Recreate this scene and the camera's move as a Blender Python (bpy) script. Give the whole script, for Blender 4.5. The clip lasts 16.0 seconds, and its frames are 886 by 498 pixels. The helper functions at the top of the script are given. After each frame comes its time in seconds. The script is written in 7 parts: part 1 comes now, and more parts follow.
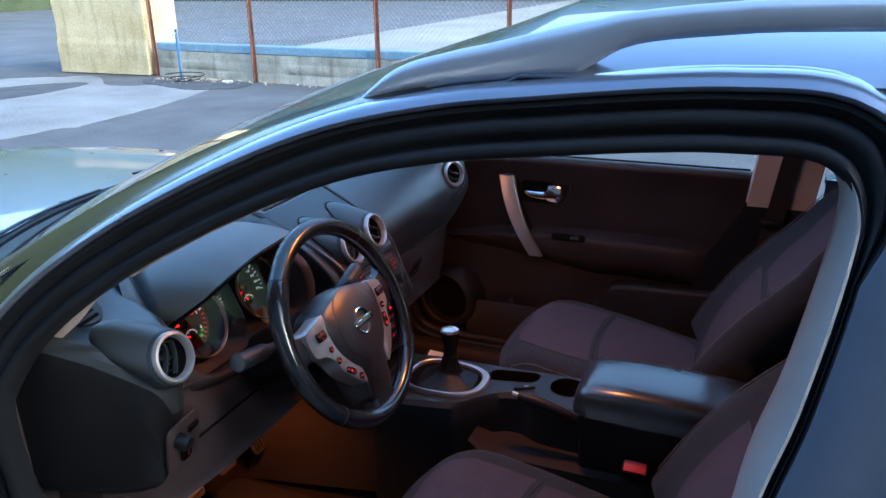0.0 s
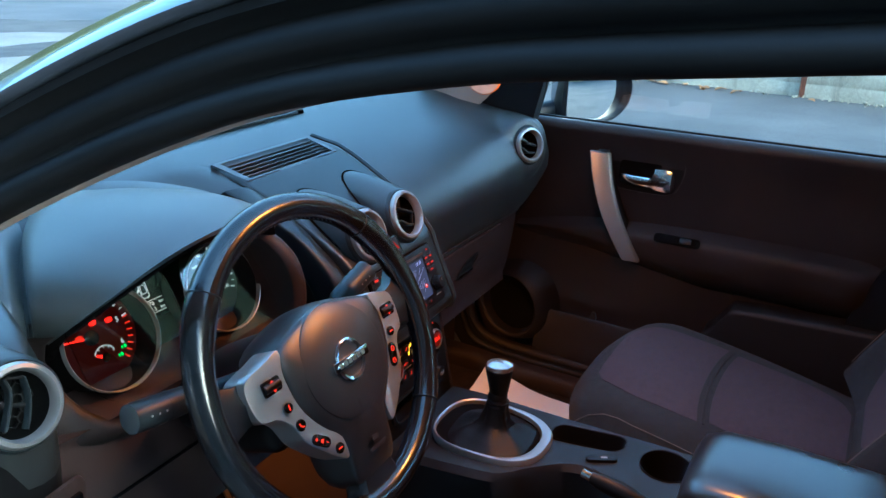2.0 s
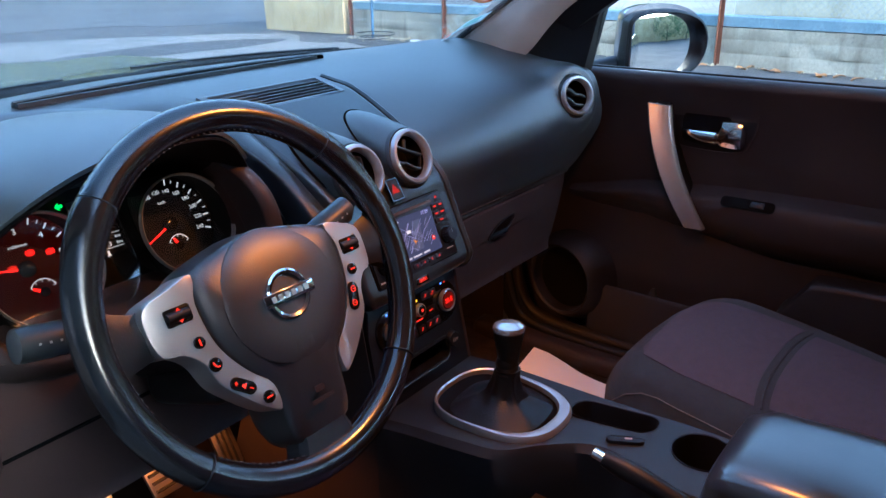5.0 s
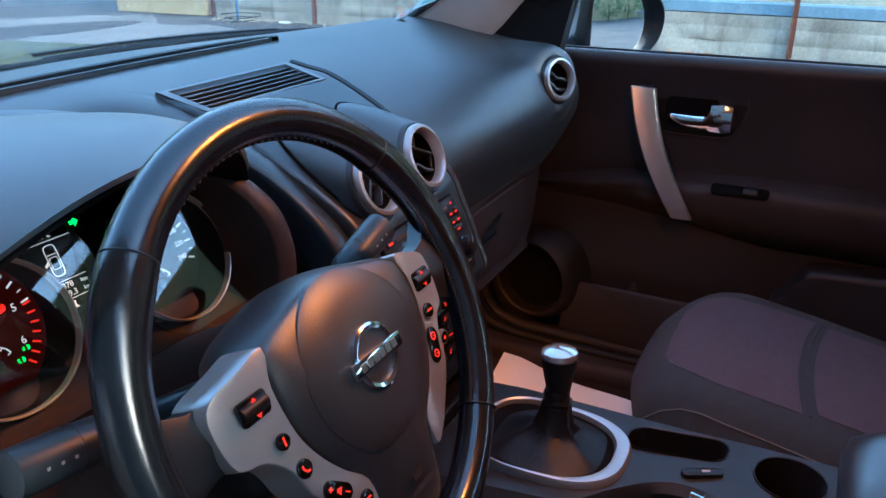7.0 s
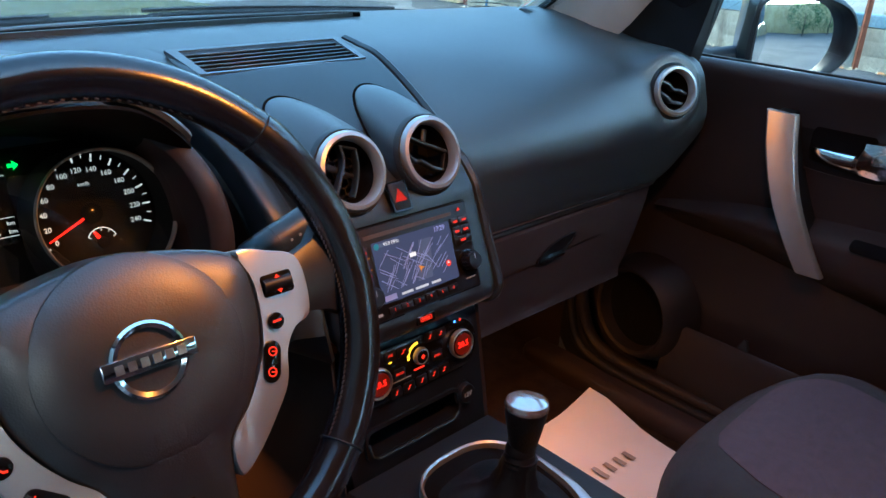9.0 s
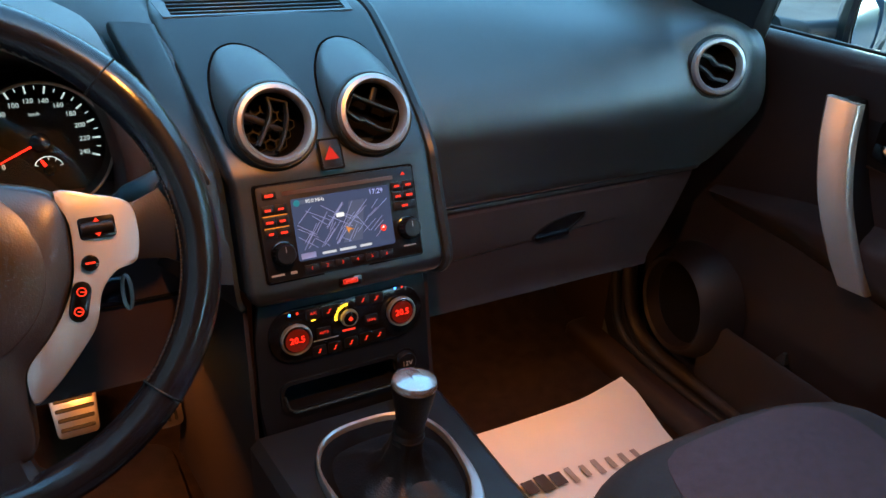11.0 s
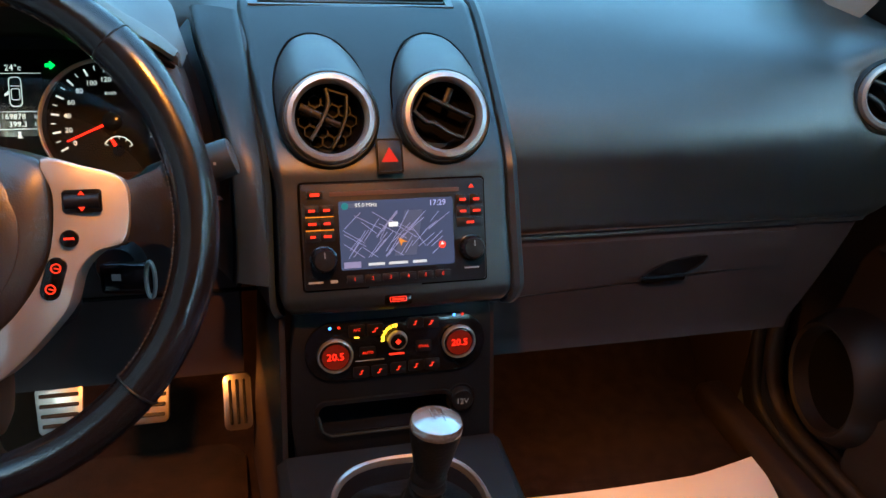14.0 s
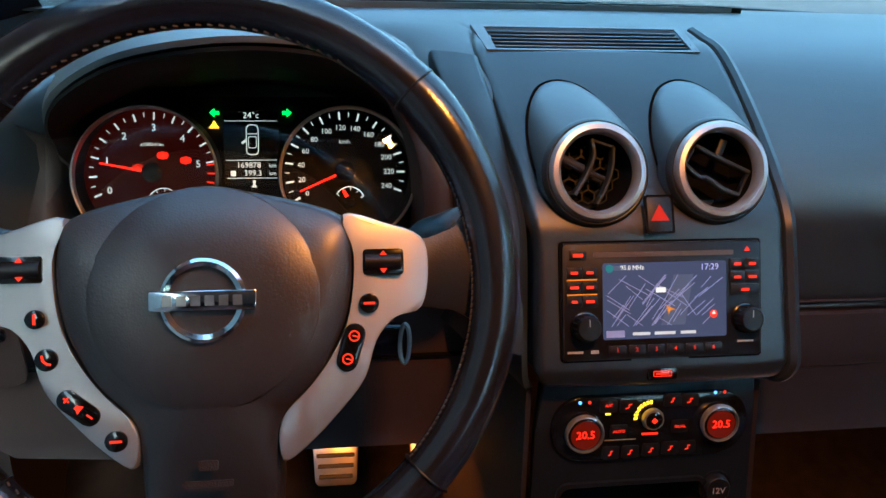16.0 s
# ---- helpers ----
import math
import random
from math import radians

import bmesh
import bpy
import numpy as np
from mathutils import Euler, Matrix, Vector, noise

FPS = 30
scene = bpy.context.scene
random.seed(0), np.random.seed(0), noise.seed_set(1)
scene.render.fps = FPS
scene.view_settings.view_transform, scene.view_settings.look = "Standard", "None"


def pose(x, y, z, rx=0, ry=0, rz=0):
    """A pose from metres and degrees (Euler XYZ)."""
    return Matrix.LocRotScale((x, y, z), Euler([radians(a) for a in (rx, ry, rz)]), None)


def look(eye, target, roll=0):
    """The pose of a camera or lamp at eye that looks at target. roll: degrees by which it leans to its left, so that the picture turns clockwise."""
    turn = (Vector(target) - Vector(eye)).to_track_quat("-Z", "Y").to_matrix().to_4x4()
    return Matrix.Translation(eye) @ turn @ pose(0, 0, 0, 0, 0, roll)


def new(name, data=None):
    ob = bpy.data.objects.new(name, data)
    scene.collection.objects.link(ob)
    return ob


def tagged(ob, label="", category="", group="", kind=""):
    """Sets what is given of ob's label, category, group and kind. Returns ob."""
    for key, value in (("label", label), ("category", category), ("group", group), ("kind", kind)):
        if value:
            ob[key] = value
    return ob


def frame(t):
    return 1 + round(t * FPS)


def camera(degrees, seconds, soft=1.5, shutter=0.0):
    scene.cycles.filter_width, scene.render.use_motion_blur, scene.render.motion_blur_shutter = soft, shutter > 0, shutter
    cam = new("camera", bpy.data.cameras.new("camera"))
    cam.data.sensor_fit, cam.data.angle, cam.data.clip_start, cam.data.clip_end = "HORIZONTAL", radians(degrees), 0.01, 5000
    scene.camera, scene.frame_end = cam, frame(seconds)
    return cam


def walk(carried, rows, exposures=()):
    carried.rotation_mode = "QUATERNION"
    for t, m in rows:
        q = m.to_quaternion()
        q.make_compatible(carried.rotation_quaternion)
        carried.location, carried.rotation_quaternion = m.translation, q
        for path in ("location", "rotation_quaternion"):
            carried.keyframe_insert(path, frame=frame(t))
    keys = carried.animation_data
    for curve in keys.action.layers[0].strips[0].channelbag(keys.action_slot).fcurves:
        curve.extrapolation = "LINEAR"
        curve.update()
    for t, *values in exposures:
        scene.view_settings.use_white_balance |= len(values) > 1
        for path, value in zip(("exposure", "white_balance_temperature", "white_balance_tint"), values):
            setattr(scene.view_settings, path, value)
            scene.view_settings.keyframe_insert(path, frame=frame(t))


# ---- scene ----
cam = camera(59.78, 16.0)
PATH = [
    (0, (-1.4939, -0.6231, 1.5834), (0.2408, 0.1036, 0.9030), -0.98),
    (0.5, (-1.3251, -0.5169, 1.5516), (0.3982, 0.2256, 0.8597), -1.10),
    (1, (-1.1972, -0.4459, 1.5068), (0.5146, 0.3086, 0.7992), -0.86),
    (1.5, (-1.1003, -0.4342, 1.4620), (0.5873, 0.3601, 0.7402), -0.02),
    (2, (-0.9918, -0.4654, 1.4289), (0.6268, 0.4520, 0.6950), 0.95),
    (2.5, (-0.9076, -0.5149, 1.4042), (0.6166, 0.5425, 0.6569), 1.39),
    (3, (-0.8645, -0.5415, 1.3889), (0.5781, 0.6235, 0.6393), 0.76),
    (3.5, (-0.8387, -0.5560, 1.3725), (0.5558, 0.6679, 0.6258), -0.28),
    (4, (-0.8229, -0.5647, 1.3457), (0.5494, 0.6856, 0.6018), -1.07),
    (4.5, (-0.8188, -0.5556, 1.3175), (0.5834, 0.6654, 0.5807), -1.20),
    (4.7, (-0.8156, -0.5492, 1.3049), (0.6134, 0.6433, 0.5729), -1.17),
    (6.8, (-0.7807, -0.2845, 1.2697), (0.8515, 0.5847, 0.5078), -0.47),
    (7, (-0.7744, -0.2568, 1.2705), (0.8623, 0.5944, 0.4980), -0.20),
    (7.5, (-0.7283, -0.2245, 1.2518), (0.9066, 0.6169, 0.4650), 1.04),
    (8, (-0.6586, -0.2678, 1.2525), (0.9061, 0.7487, 0.5324), 1.37),
    (8.5, (-0.5849, -0.3442, 1.2468), (0.8922, 0.8193, 0.5655), 1.61),
    (8.7, (-0.5603, -0.3737, 1.2437), (0.8440, 0.8520, 0.5188), 2.09),
    (10.8, (-0.3041, -0.5432, 1.2580), (0.6089, 0.9837, 0.3443), 3.59),
    (11, (-0.2873, -0.5456, 1.2576), (0.6200, 0.9853, 0.3449), 3.47),
    (11.5, (-0.2364, -0.5667, 1.2495), (0.6531, 0.9817, 0.3488), 2.47),
    (12, (-0.1999, -0.5886, 1.2402), (0.6719, 0.9808, 0.3587), 1.77),
    (12.5, (-0.1704, -0.5940, 1.2331), (0.6623, 1.0028, 0.3631), 2.10),
    (13, (-0.1457, -0.5728, 1.2264), (0.5968, 1.0672, 0.3552), 2.95),
    (13.5, (-0.1336, -0.5464, 1.2217), (0.4679, 1.1486, 0.3470), 3.35),
    (14, (-0.1357, -0.5108, 1.2073), (0.3505, 1.2275, 0.3459), 3.29),
    (14.5, (-0.1530, -0.4773, 1.1972), (0.2433, 1.2947, 0.3589), 2.91),
    (15, (-0.1812, -0.4554, 1.1906), (0.1575, 1.3396, 0.3761), 2.49),
    (15.5, (-0.2223, -0.4268, 1.1862), (0.0646, 1.3897, 0.4000), 2.04),
    (16, (-0.2740, -0.4137, 1.1862), (-0.0137, 1.4175, 0.4253), 1.88),
]
walk(cam, [(t, look(eye, target, roll)) for t, eye, target, roll in PATH], exposures=[(0, 2.98, 5750, 2), (1.5, 3.30, 5550, -6), (2.0, 3.32, 5400, -15), (2.5, 3.32, 5550, -19), (3.5, 3.28, 5680, -4), (4.5, 3.28, 5650, 0), (8.5, 3.30, 5600, -11), (11, 3.46, 5600, -24), (14, 3.58, 5800, -23), (16, 3.44, 5780, -19)])

# ---- light: dusk sky, and the warm reading lamp over the front seats ----
world = bpy.data.worlds.new("dusk")
scene.world = world
world.use_nodes = True
wn = world.node_tree.nodes
sky = wn.new("ShaderNodeTexSky")
sky.sky_type, sky.sun_disc = "NISHITA", False
sky.sun_elevation, sky.sun_rotation = radians(25), radians(190)
sky.altitude, sky.air_density, sky.dust_density, sky.ozone_density = 50, 1.0, 1.2, 2.5
wn["Background"].inputs["Strength"].default_value = 0.15
world.node_tree.links.new(sky.outputs["Color"], wn["Background"].inputs["Color"])

sun = new("sun", bpy.data.lights.new("sun", "SUN"))
sun.data.energy, sun.data.angle, sun.data.color = 0.4, radians(30), (1.0, 0.90, 0.80)
sun.matrix_world = look((0, 0, 20), (1.2, 6.5, 18.8))


def lamp(name, eye, target, size, watts, color, spread):
    ob = new(name, bpy.data.lights.new(name, "AREA"))
    ob.data.shape, ob.data.size, ob.data.size_y = "RECTANGLE", *size
    ob.data.energy, ob.data.color, ob.data.spread = watts, color, radians(spread)
    ob.matrix_world = look(eye, target)


# amber map lamp in the roof console; two unseen footwell lamps, inferred from amber-lit pedals, are added
lamp("map_light", (-0.04, -0.21, 1.420), (-0.06, -0.19, 0.7), (0.05, 0.03), 0.47, (1.0, 0.29, 0.05), 165)
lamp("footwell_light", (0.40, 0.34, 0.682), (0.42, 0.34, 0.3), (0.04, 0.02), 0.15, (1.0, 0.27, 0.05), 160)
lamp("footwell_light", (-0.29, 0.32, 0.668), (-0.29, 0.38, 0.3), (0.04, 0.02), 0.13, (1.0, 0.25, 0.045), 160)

# ---- materials ----
def mat(name, color, rough=0.5, metal=0.0, var=0.15, scale=12.0, bump=0.0, bump_scale=800.0, kind="noise",
        sheen=0.0, coat=0.0, emit=None, power=0.0, spec=0.5, color2=None, rough_var=0.1):
    m = bpy.data.materials.new(name)
    m.use_nodes = True
    n, l = m.node_tree.nodes, m.node_tree.links
    b = n["Principled BSDF"]
    tc = n.new("ShaderNodeTexCoord")
    nz = n.new("ShaderNodeTexNoise")
    nz.inputs["Scale"].default_value, nz.inputs["Detail"].default_value = scale, 6
    l.new(tc.outputs["Object"], nz.inputs["Vector"])
    mix = n.new("ShaderNodeMix")
    mix.data_type = "RGBA"
    c2 = color2 or tuple(min(1, c * (1 + var * 2)) for c in color)
    c1 = tuple(c * (1 - var) for c in color) if not color2 else color
    mix.inputs[6].default_value, mix.inputs[7].default_value = (*c1, 1), (*c2, 1)
    ramp = n.new("ShaderNodeMapRange")
    ramp.inputs[1].default_value, ramp.inputs[2].default_value = 0.3, 0.7
    l.new(nz.outputs["Fac"], ramp.inputs[0])
    l.new(ramp.outputs[0], mix.inputs[0])
    l.new(mix.outputs[2], b.inputs["Base Color"])
    rr = n.new("ShaderNodeMapRange")
    rr.inputs[3].default_value, rr.inputs[4].default_value = max(0.02, rough - rough_var * rough), min(1, rough + rough_var)
    l.new(nz.outputs["Fac"], rr.inputs[0])
    l.new(rr.outputs[0], b.inputs["Roughness"])
    b.inputs["Metallic"].default_value = metal
    b.inputs["Specular IOR Level"].default_value = spec
    b.inputs["Sheen Weight"].default_value = sheen
    b.inputs["Coat Weight"].default_value = coat
    if bump:
        if kind == "voronoi":
            t = n.new("ShaderNodeTexVoronoi")
            t.inputs["Scale"].default_value = bump_scale
            out = t.outputs["Distance"]
        elif kind == "weave":
            t = n.new("ShaderNodeTexWave")
            t.inputs["Scale"].default_value, t.inputs["Distortion"].default_value = bump_scale, 3.0
            t.bands_direction = "DIAGONAL"
            out = t.outputs["Fac"]
        else:
            t = n.new("ShaderNodeTexNoise")
            t.inputs["Scale"].default_value, t.inputs["Detail"].default_value = bump_scale, 4
            out = t.outputs["Fac"]
        l.new(tc.outputs["Object"], t.inputs["Vector"])
        bp = n.new("ShaderNodeBump")
        bp.inputs["Strength"].default_value, bp.inputs["Distance"].default_value = bump, 0.001
        l.new(out, bp.inputs["Height"])
        l.new(bp.outputs["Normal"], b.inputs["Normal"])
    if emit:
        b.inputs["Emission Color"].default_value = (*emit, 1)
        b.inputs["Emission Strength"].default_value = power
    return m


def glass_mat(name, color=(0.93, 0.98, 0.96), rough=0.0, haze=0.0):
    m = bpy.data.materials.new(name)
    m.use_nodes = True
    b = m.node_tree.nodes["Principled BSDF"]
    b.inputs["Base Color"].default_value = (*color, 1)
    b.inputs["Transmission Weight"].default_value, b.inputs["Roughness"].default_value, b.inputs["IOR"].default_value = 1.0 - haze, rough, 1.45
    return m


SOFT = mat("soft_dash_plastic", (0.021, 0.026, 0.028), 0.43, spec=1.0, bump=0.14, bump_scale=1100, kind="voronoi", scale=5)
HARD = mat("hard_dark_plastic", (0.0225, 0.0165, 0.0155), 0.55, spec=0.28, bump=0.25, bump_scale=900, kind="voronoi", scale=7)
# two lit copies of the hard plastic: warm lamp light put into the brown
KNEE = mat("lamplit_knee_plastic", (0.044, 0.0285, 0.0260), 0.55, spec=0.28, bump=0.25, bump_scale=900, kind="voronoi", scale=7)
GLOVE = mat("lamplit_glovebox_plastic", (0.031, 0.0220, 0.0205), 0.55, spec=0.28, bump=0.25, bump_scale=900, kind="voronoi", scale=7)
# darker copy of the door plastic, with the lower door's shade in its colour
LOWDOOR = mat("shaded_door_plastic", (0.0095, 0.0072, 0.0070), 0.5, spec=0.35, bump=0.25, bump_scale=900, kind="voronoi", scale=7)
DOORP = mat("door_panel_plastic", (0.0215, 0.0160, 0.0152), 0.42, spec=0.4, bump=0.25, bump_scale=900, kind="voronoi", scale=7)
STACK = mat("satin_dark_grey_plastic", (0.017, 0.024, 0.028), 0.36, spec=0.4, bump=0.06, bump_scale=1500, scale=20)
FACE = mat("satin_stack_plastic", (0.010, 0.013, 0.014), 0.36, spec=0.65, bump=0.08, bump_scale=1300, kind="voronoi", scale=6)
BLACK = mat("black_plastic", (0.0055, 0.0055, 0.0062), 0.42, spec=0.3, bump=0.05, bump_scale=900, scale=20)
GLOSS = mat("gloss_black_plastic", (0.004, 0.004, 0.0045), 0.12, scale=30)
# near-black for gaps and hollows: their deep shade is put into the colour
VOID = mat("gap_shade_black", (0.003, 0.003, 0.003), 1.0, spec=0.1)
RUBBER = mat("black_rubber_seal", (0.006, 0.0065, 0.008), 0.55, spec=0.3, bump=0.1, bump_scale=300, scale=15)
SILVER = mat("matt_silver_paint", (0.42, 0.41, 0.40), 0.34, metal=0.75, var=0.06, bump=0.03, bump_scale=1800)
CHROME = mat("chrome", (0.75, 0.76, 0.78), 0.07, metal=1.0, var=0.03)
STEEL = mat("brushed_steel", (0.55, 0.52, 0.48), 0.28, metal=1.0, var=0.08, scale=40)
LEATHER = mat("worn_black_leather", (0.009, 0.0095, 0.011), 0.34, bump=0.10, bump_scale=650, kind="voronoi", scale=25, rough_var=0.10)
RIMHIDE = mat("polished_rim_leather", (0.008, 0.0085, 0.010), 0.165, spec=0.8, bump=0.05, bump_scale=650, kind="voronoi", scale=18, rough_var=0.10)
AIRBAG = mat("grained_airbag_cover", (0.017, 0.015, 0.015), 0.38, spec=0.9, bump=0.09, bump_scale=700, kind="voronoi", scale=12)
PADHIDE = mat("smooth_armrest_hide", (0.016, 0.019, 0.022), 0.27, spec=0.9, bump=0.04, bump_scale=500, kind="voronoi", scale=9, rough_var=0.03)
FABRIC = mat("dark_seat_fabric", (0.033, 0.041, 0.047), 0.95, spec=0.1, bump=0.5, bump_scale=420, kind="weave", sheen=0.06, scale=60, var=0.06)
FABRIC2 = mat("mauve_grey_seat_fabric", (0.072, 0.063, 0.080), 0.95, spec=0.1, bump=0.5, bump_scale=520, kind="weave", sheen=0.06, scale=90, var=0.07)
PIPING = mat("grey_piping", (0.13, 0.125, 0.125), 0.85)
THREAD = mat("pale_stitching", (0.35, 0.34, 0.33), 0.8)
CARPET = mat("dark_brown_carpet", (0.0125, 0.0078, 0.0055), 0.98, spec=0.1, bump=1.0, bump_scale=500, scale=40, var=0.3, sheen=0.05)
PAPER = mat("white_paper", (0.80, 0.79, 0.77), 0.75, var=0.03, bump=0.1, bump_scale=60, scale=6)
PRINT = mat("dark_print", (0.05, 0.05, 0.06), 0.7)
BEIGE = mat("warm_grey_trim", (0.52, 0.43, 0.365), 0.75, bump=0.2, bump_scale=700, scale=10, var=0.06)
PAINT = mat("metallic_blue_grey_paint", (0.13, 0.155, 0.205), 0.26, metal=0.6, var=0.05, coat=1.0, bump=0.02, bump_scale=2500)
RAILM = mat("satin_aluminium", (0.42, 0.45, 0.49), 0.35, metal=0.6, var=0.04)
GLASS = glass_mat("clear_glass", (0.97, 0.99, 0.985))
MIRROR = mat("mirror_glass", (0.86, 0.90, 0.92), 0.02, metal=1.0, var=0.0, rough_var=0.0)
RED = mat("red_lit_print", (0.3, 0.02, 0.01), 0.5, emit=(1.0, 0.022, 0.010), power=0.12, spec=0.1)
REDHOT = mat("bright_red_lamp", (0.25, 0.006, 0.005), 0.6, emit=(1.0, 0.007, 0.005), power=0.32, spec=0.1)
ORANGE = mat("orange_lit_line", (0.3, 0.12, 0.02), 0.5, emit=(1.0, 0.27, 0.02), power=0.07, spec=0.1)
TEAL = mat("dim_teal_lamp", (0.02, 0.10, 0.12), 0.5, emit=(0.1, 0.55, 0.6), power=0.022, spec=0.1)
# soft dash plastic again but lighter: sky sheen put into the colour
HOODM = mat("sky_paled_dash_plastic", (0.075, 0.090, 0.094), 0.42, spec=1.0, bump=0.14, bump_scale=1100, kind="voronoi", scale=5)
AMBER = mat("amber_lamp", (0.4, 0.2, 0.01), 0.5, emit=(1.0, 0.42, 0.02), power=0.36)
GREEN = mat("green_lamp", (0.02, 0.3, 0.03), 0.5, emit=(0.05, 1.0, 0.10), power=0.22)
BLUEL = mat("blue_lamp", (0.02, 0.05, 0.3), 0.5, emit=(0.1, 0.25, 1.0), power=0.400)
WHITEL = mat("white_lit_print", (0.5, 0.5, 0.5), 0.5, emit=(0.95, 0.90, 0.9), power=0.075)
DIAL = mat("dial_face", (0.0025, 0.002, 0.002), 0.7, spec=0.15, scale=30)
DIALRED = mat("red_glowing_dial_face", (0.003, 0.002, 0.002), 0.7, spec=0.15, scale=30, emit=(1.0, 0.03, 0.01), power=0.0018)
REDPL = mat("red_plastic", (0.55, 0.03, 0.04), 0.4)


# ---- mesh helpers ----
def part(name, bm, material, parent=None, label="", sharp=40, kind="", category="", group="", place=None):
    bmesh.ops.recalc_face_normals(bm, faces=bm.faces)
    me = bpy.data.meshes.new(name)
    bm.to_mesh(me)
    bm.free()
    me.materials.append(material)
    me.shade_smooth()
    me.set_sharp_from_angle(angle=radians(sharp))
    ob = new(name, me)
    if parent:
        ob.parent = parent
    if place is not None:
        ob.matrix_basis = place
    return tagged(ob, label, category, group, kind)


def thing(name, label, category, group="", m=None, kind=""):
    ob = new(name)
    ob.empty_display_size = 0.05
    if m is not None:
        ob.matrix_basis = m
    return tagged(ob, label, category, group, kind)


def spline(pts, n, closed=False):
    """n points a span through pts (any number of coordinates)."""
    p = [np.array(q, float) for q in pts]
    k, out = len(p), []
    for i in range(k if closed else k - 1):
        a = p[(i - 1) % k] if closed or i else 2 * p[0] - p[1]
        b, c = p[i], p[(i + 1) % k]
        d = p[(i + 2) % k] if closed or i + 2 < k else 2 * p[-1] - p[-2]
        for j in range(n):
            t = j / n
            out.append(0.5 * (2 * b + (c - a) * t + (2 * a - 5 * b + 4 * c - d) * t * t + (3 * b - a - 3 * c + d) * t ** 3))
    if not closed:
        out.append(p[-1])
    return out


def loft(rings, closed=True, caps=True, bm=None):
    bm = bm or bmesh.new()
    vs = [[bm.verts.new(Vector(q)) for q in r] for r in rings]
    for a, b in zip(vs, vs[1:]):
        for i in range(len(a) if closed else len(a) - 1):
            j = (i + 1) % len(a)
            bm.faces.new((a[i], a[j], b[j], b[i]))
    if caps and closed:
        bm.faces.new(vs[0][::-1])
        bm.faces.new(vs[-1])
    return bm


def sheet(rows, thick=0.0, bm=None):
    """A skin through rows of points, given a thickness along its normals."""
    bm = loft(rows, closed=False, bm=bm)
    if thick:
        bmesh.ops.recalc_face_normals(bm, faces=bm.faces)
        bmesh.ops.solidify(bm, geom=bm.faces[:], thickness=thick)
    return bm


def rbox(sx, sy, sz, r=0.004, seg=2, at=(0, 0, 0), bm=None):
    bm = bm or bmesh.new()
    made = bmesh.ops.create_cube(bm, size=1)["verts"]
    for v in made:
        v.co = Vector((v.co.x * sx, v.co.y * sy, v.co.z * sz)) + Vector(at)
    if r:
        es = list({e for v in made for e in v.link_edges})
        bmesh.ops.bevel(bm, geom=es, offset=r, segments=seg, profile=0.5, affect="EDGES")
    return bm


def tube(path, r, seg=12, closed=False, flat=1.0, bm=None, up=None):
    """A round bar along path; r may be a number or one for each point; flat squeezes it along the frame's second axis."""
    p = [Vector(q) for q in path]
    k = len(p)
    rs = r if isinstance(r, (list, tuple)) else [r] * k
    rings, ref = [], None
    for i in range(k):
        t = (p[(i + 1) % k] - p[i - 1]) if closed or 0 < i < k - 1 else (p[1] - p[0] if i == 0 else p[-1] - p[-2])
        t.normalize()
        if up is not None:
            ref = Vector(up)
        if ref is None:
            ref = Vector((0, 0, 1)) if abs(t.z) < 0.9 else Vector((1, 0, 0))
        a = ref - t * ref.dot(t)
        a.normalize()
        ref = a
        b = t.cross(a)
        rings.append([p[i] + a * (math.cos(2 * math.pi * j / seg) * rs[i] * flat) + b * (math.sin(2 * math.pi * j / seg) * rs[i]) for j in range(seg)])
    if closed:
        return loft(rings + [rings[0]], caps=False, bm=bm)
    return loft(rings, bm=bm)


def lathe(profile, seg=32, closed=False, bm=None):
    """profile of (radius, z) turned about z; closed joins its ends into a ring."""
    bm = bm or bmesh.new()
    pr = list(profile) + ([profile[0]] if closed else [])
    rows = []
    for r, z in pr:
        rows.append([bm.verts.new((r * math.cos(2 * math.pi * i / seg), r * math.sin(2 * math.pi * i / seg), z)) for i in range(seg)] if r > 1e-6 else [bm.verts.new((0, 0, z))])
    for a, b in zip(rows, rows[1:]):
        for i in range(seg):
            j = (i + 1) % seg
            if len(a) > 1 and len(b) > 1:
                bm.faces.new((a[i], a[j], b[j], b[i]))
            elif len(b) > 1:
                bm.faces.new((a[0], b[j], b[i]))
            elif len(a) > 1:
                bm.faces.new((a[i], a[j], b[0]))
    bmesh.ops.remove_doubles(bm, verts=bm.verts, dist=1e-6)
    return bm


def plate(outline, depth, r=0.0, at=(0, 0, 0), bm=None):
    """A flat plate of that outline in x, y, from z 0 to depth, its upper edge rounded by r."""
    bm = bm or bmesh.new()
    lo = [bm.verts.new((x + at[0], y + at[1], at[2])) for x, y in outline]
    hi = [bm.verts.new((x + at[0], y + at[1], at[2] + depth)) for x, y in outline]
    k = len(lo)
    for i in range(k):
        j = (i + 1) % k
        bm.faces.new((lo[i], lo[j], hi[j], hi[i]))
    bm.faces.new(lo[::-1])
    top = bm.faces.new(hi)
    if r:
        bmesh.ops.bevel(bm, geom=list(top.edges), offset=r, segments=2, profile=0.5, affect="EDGES")
    return bm


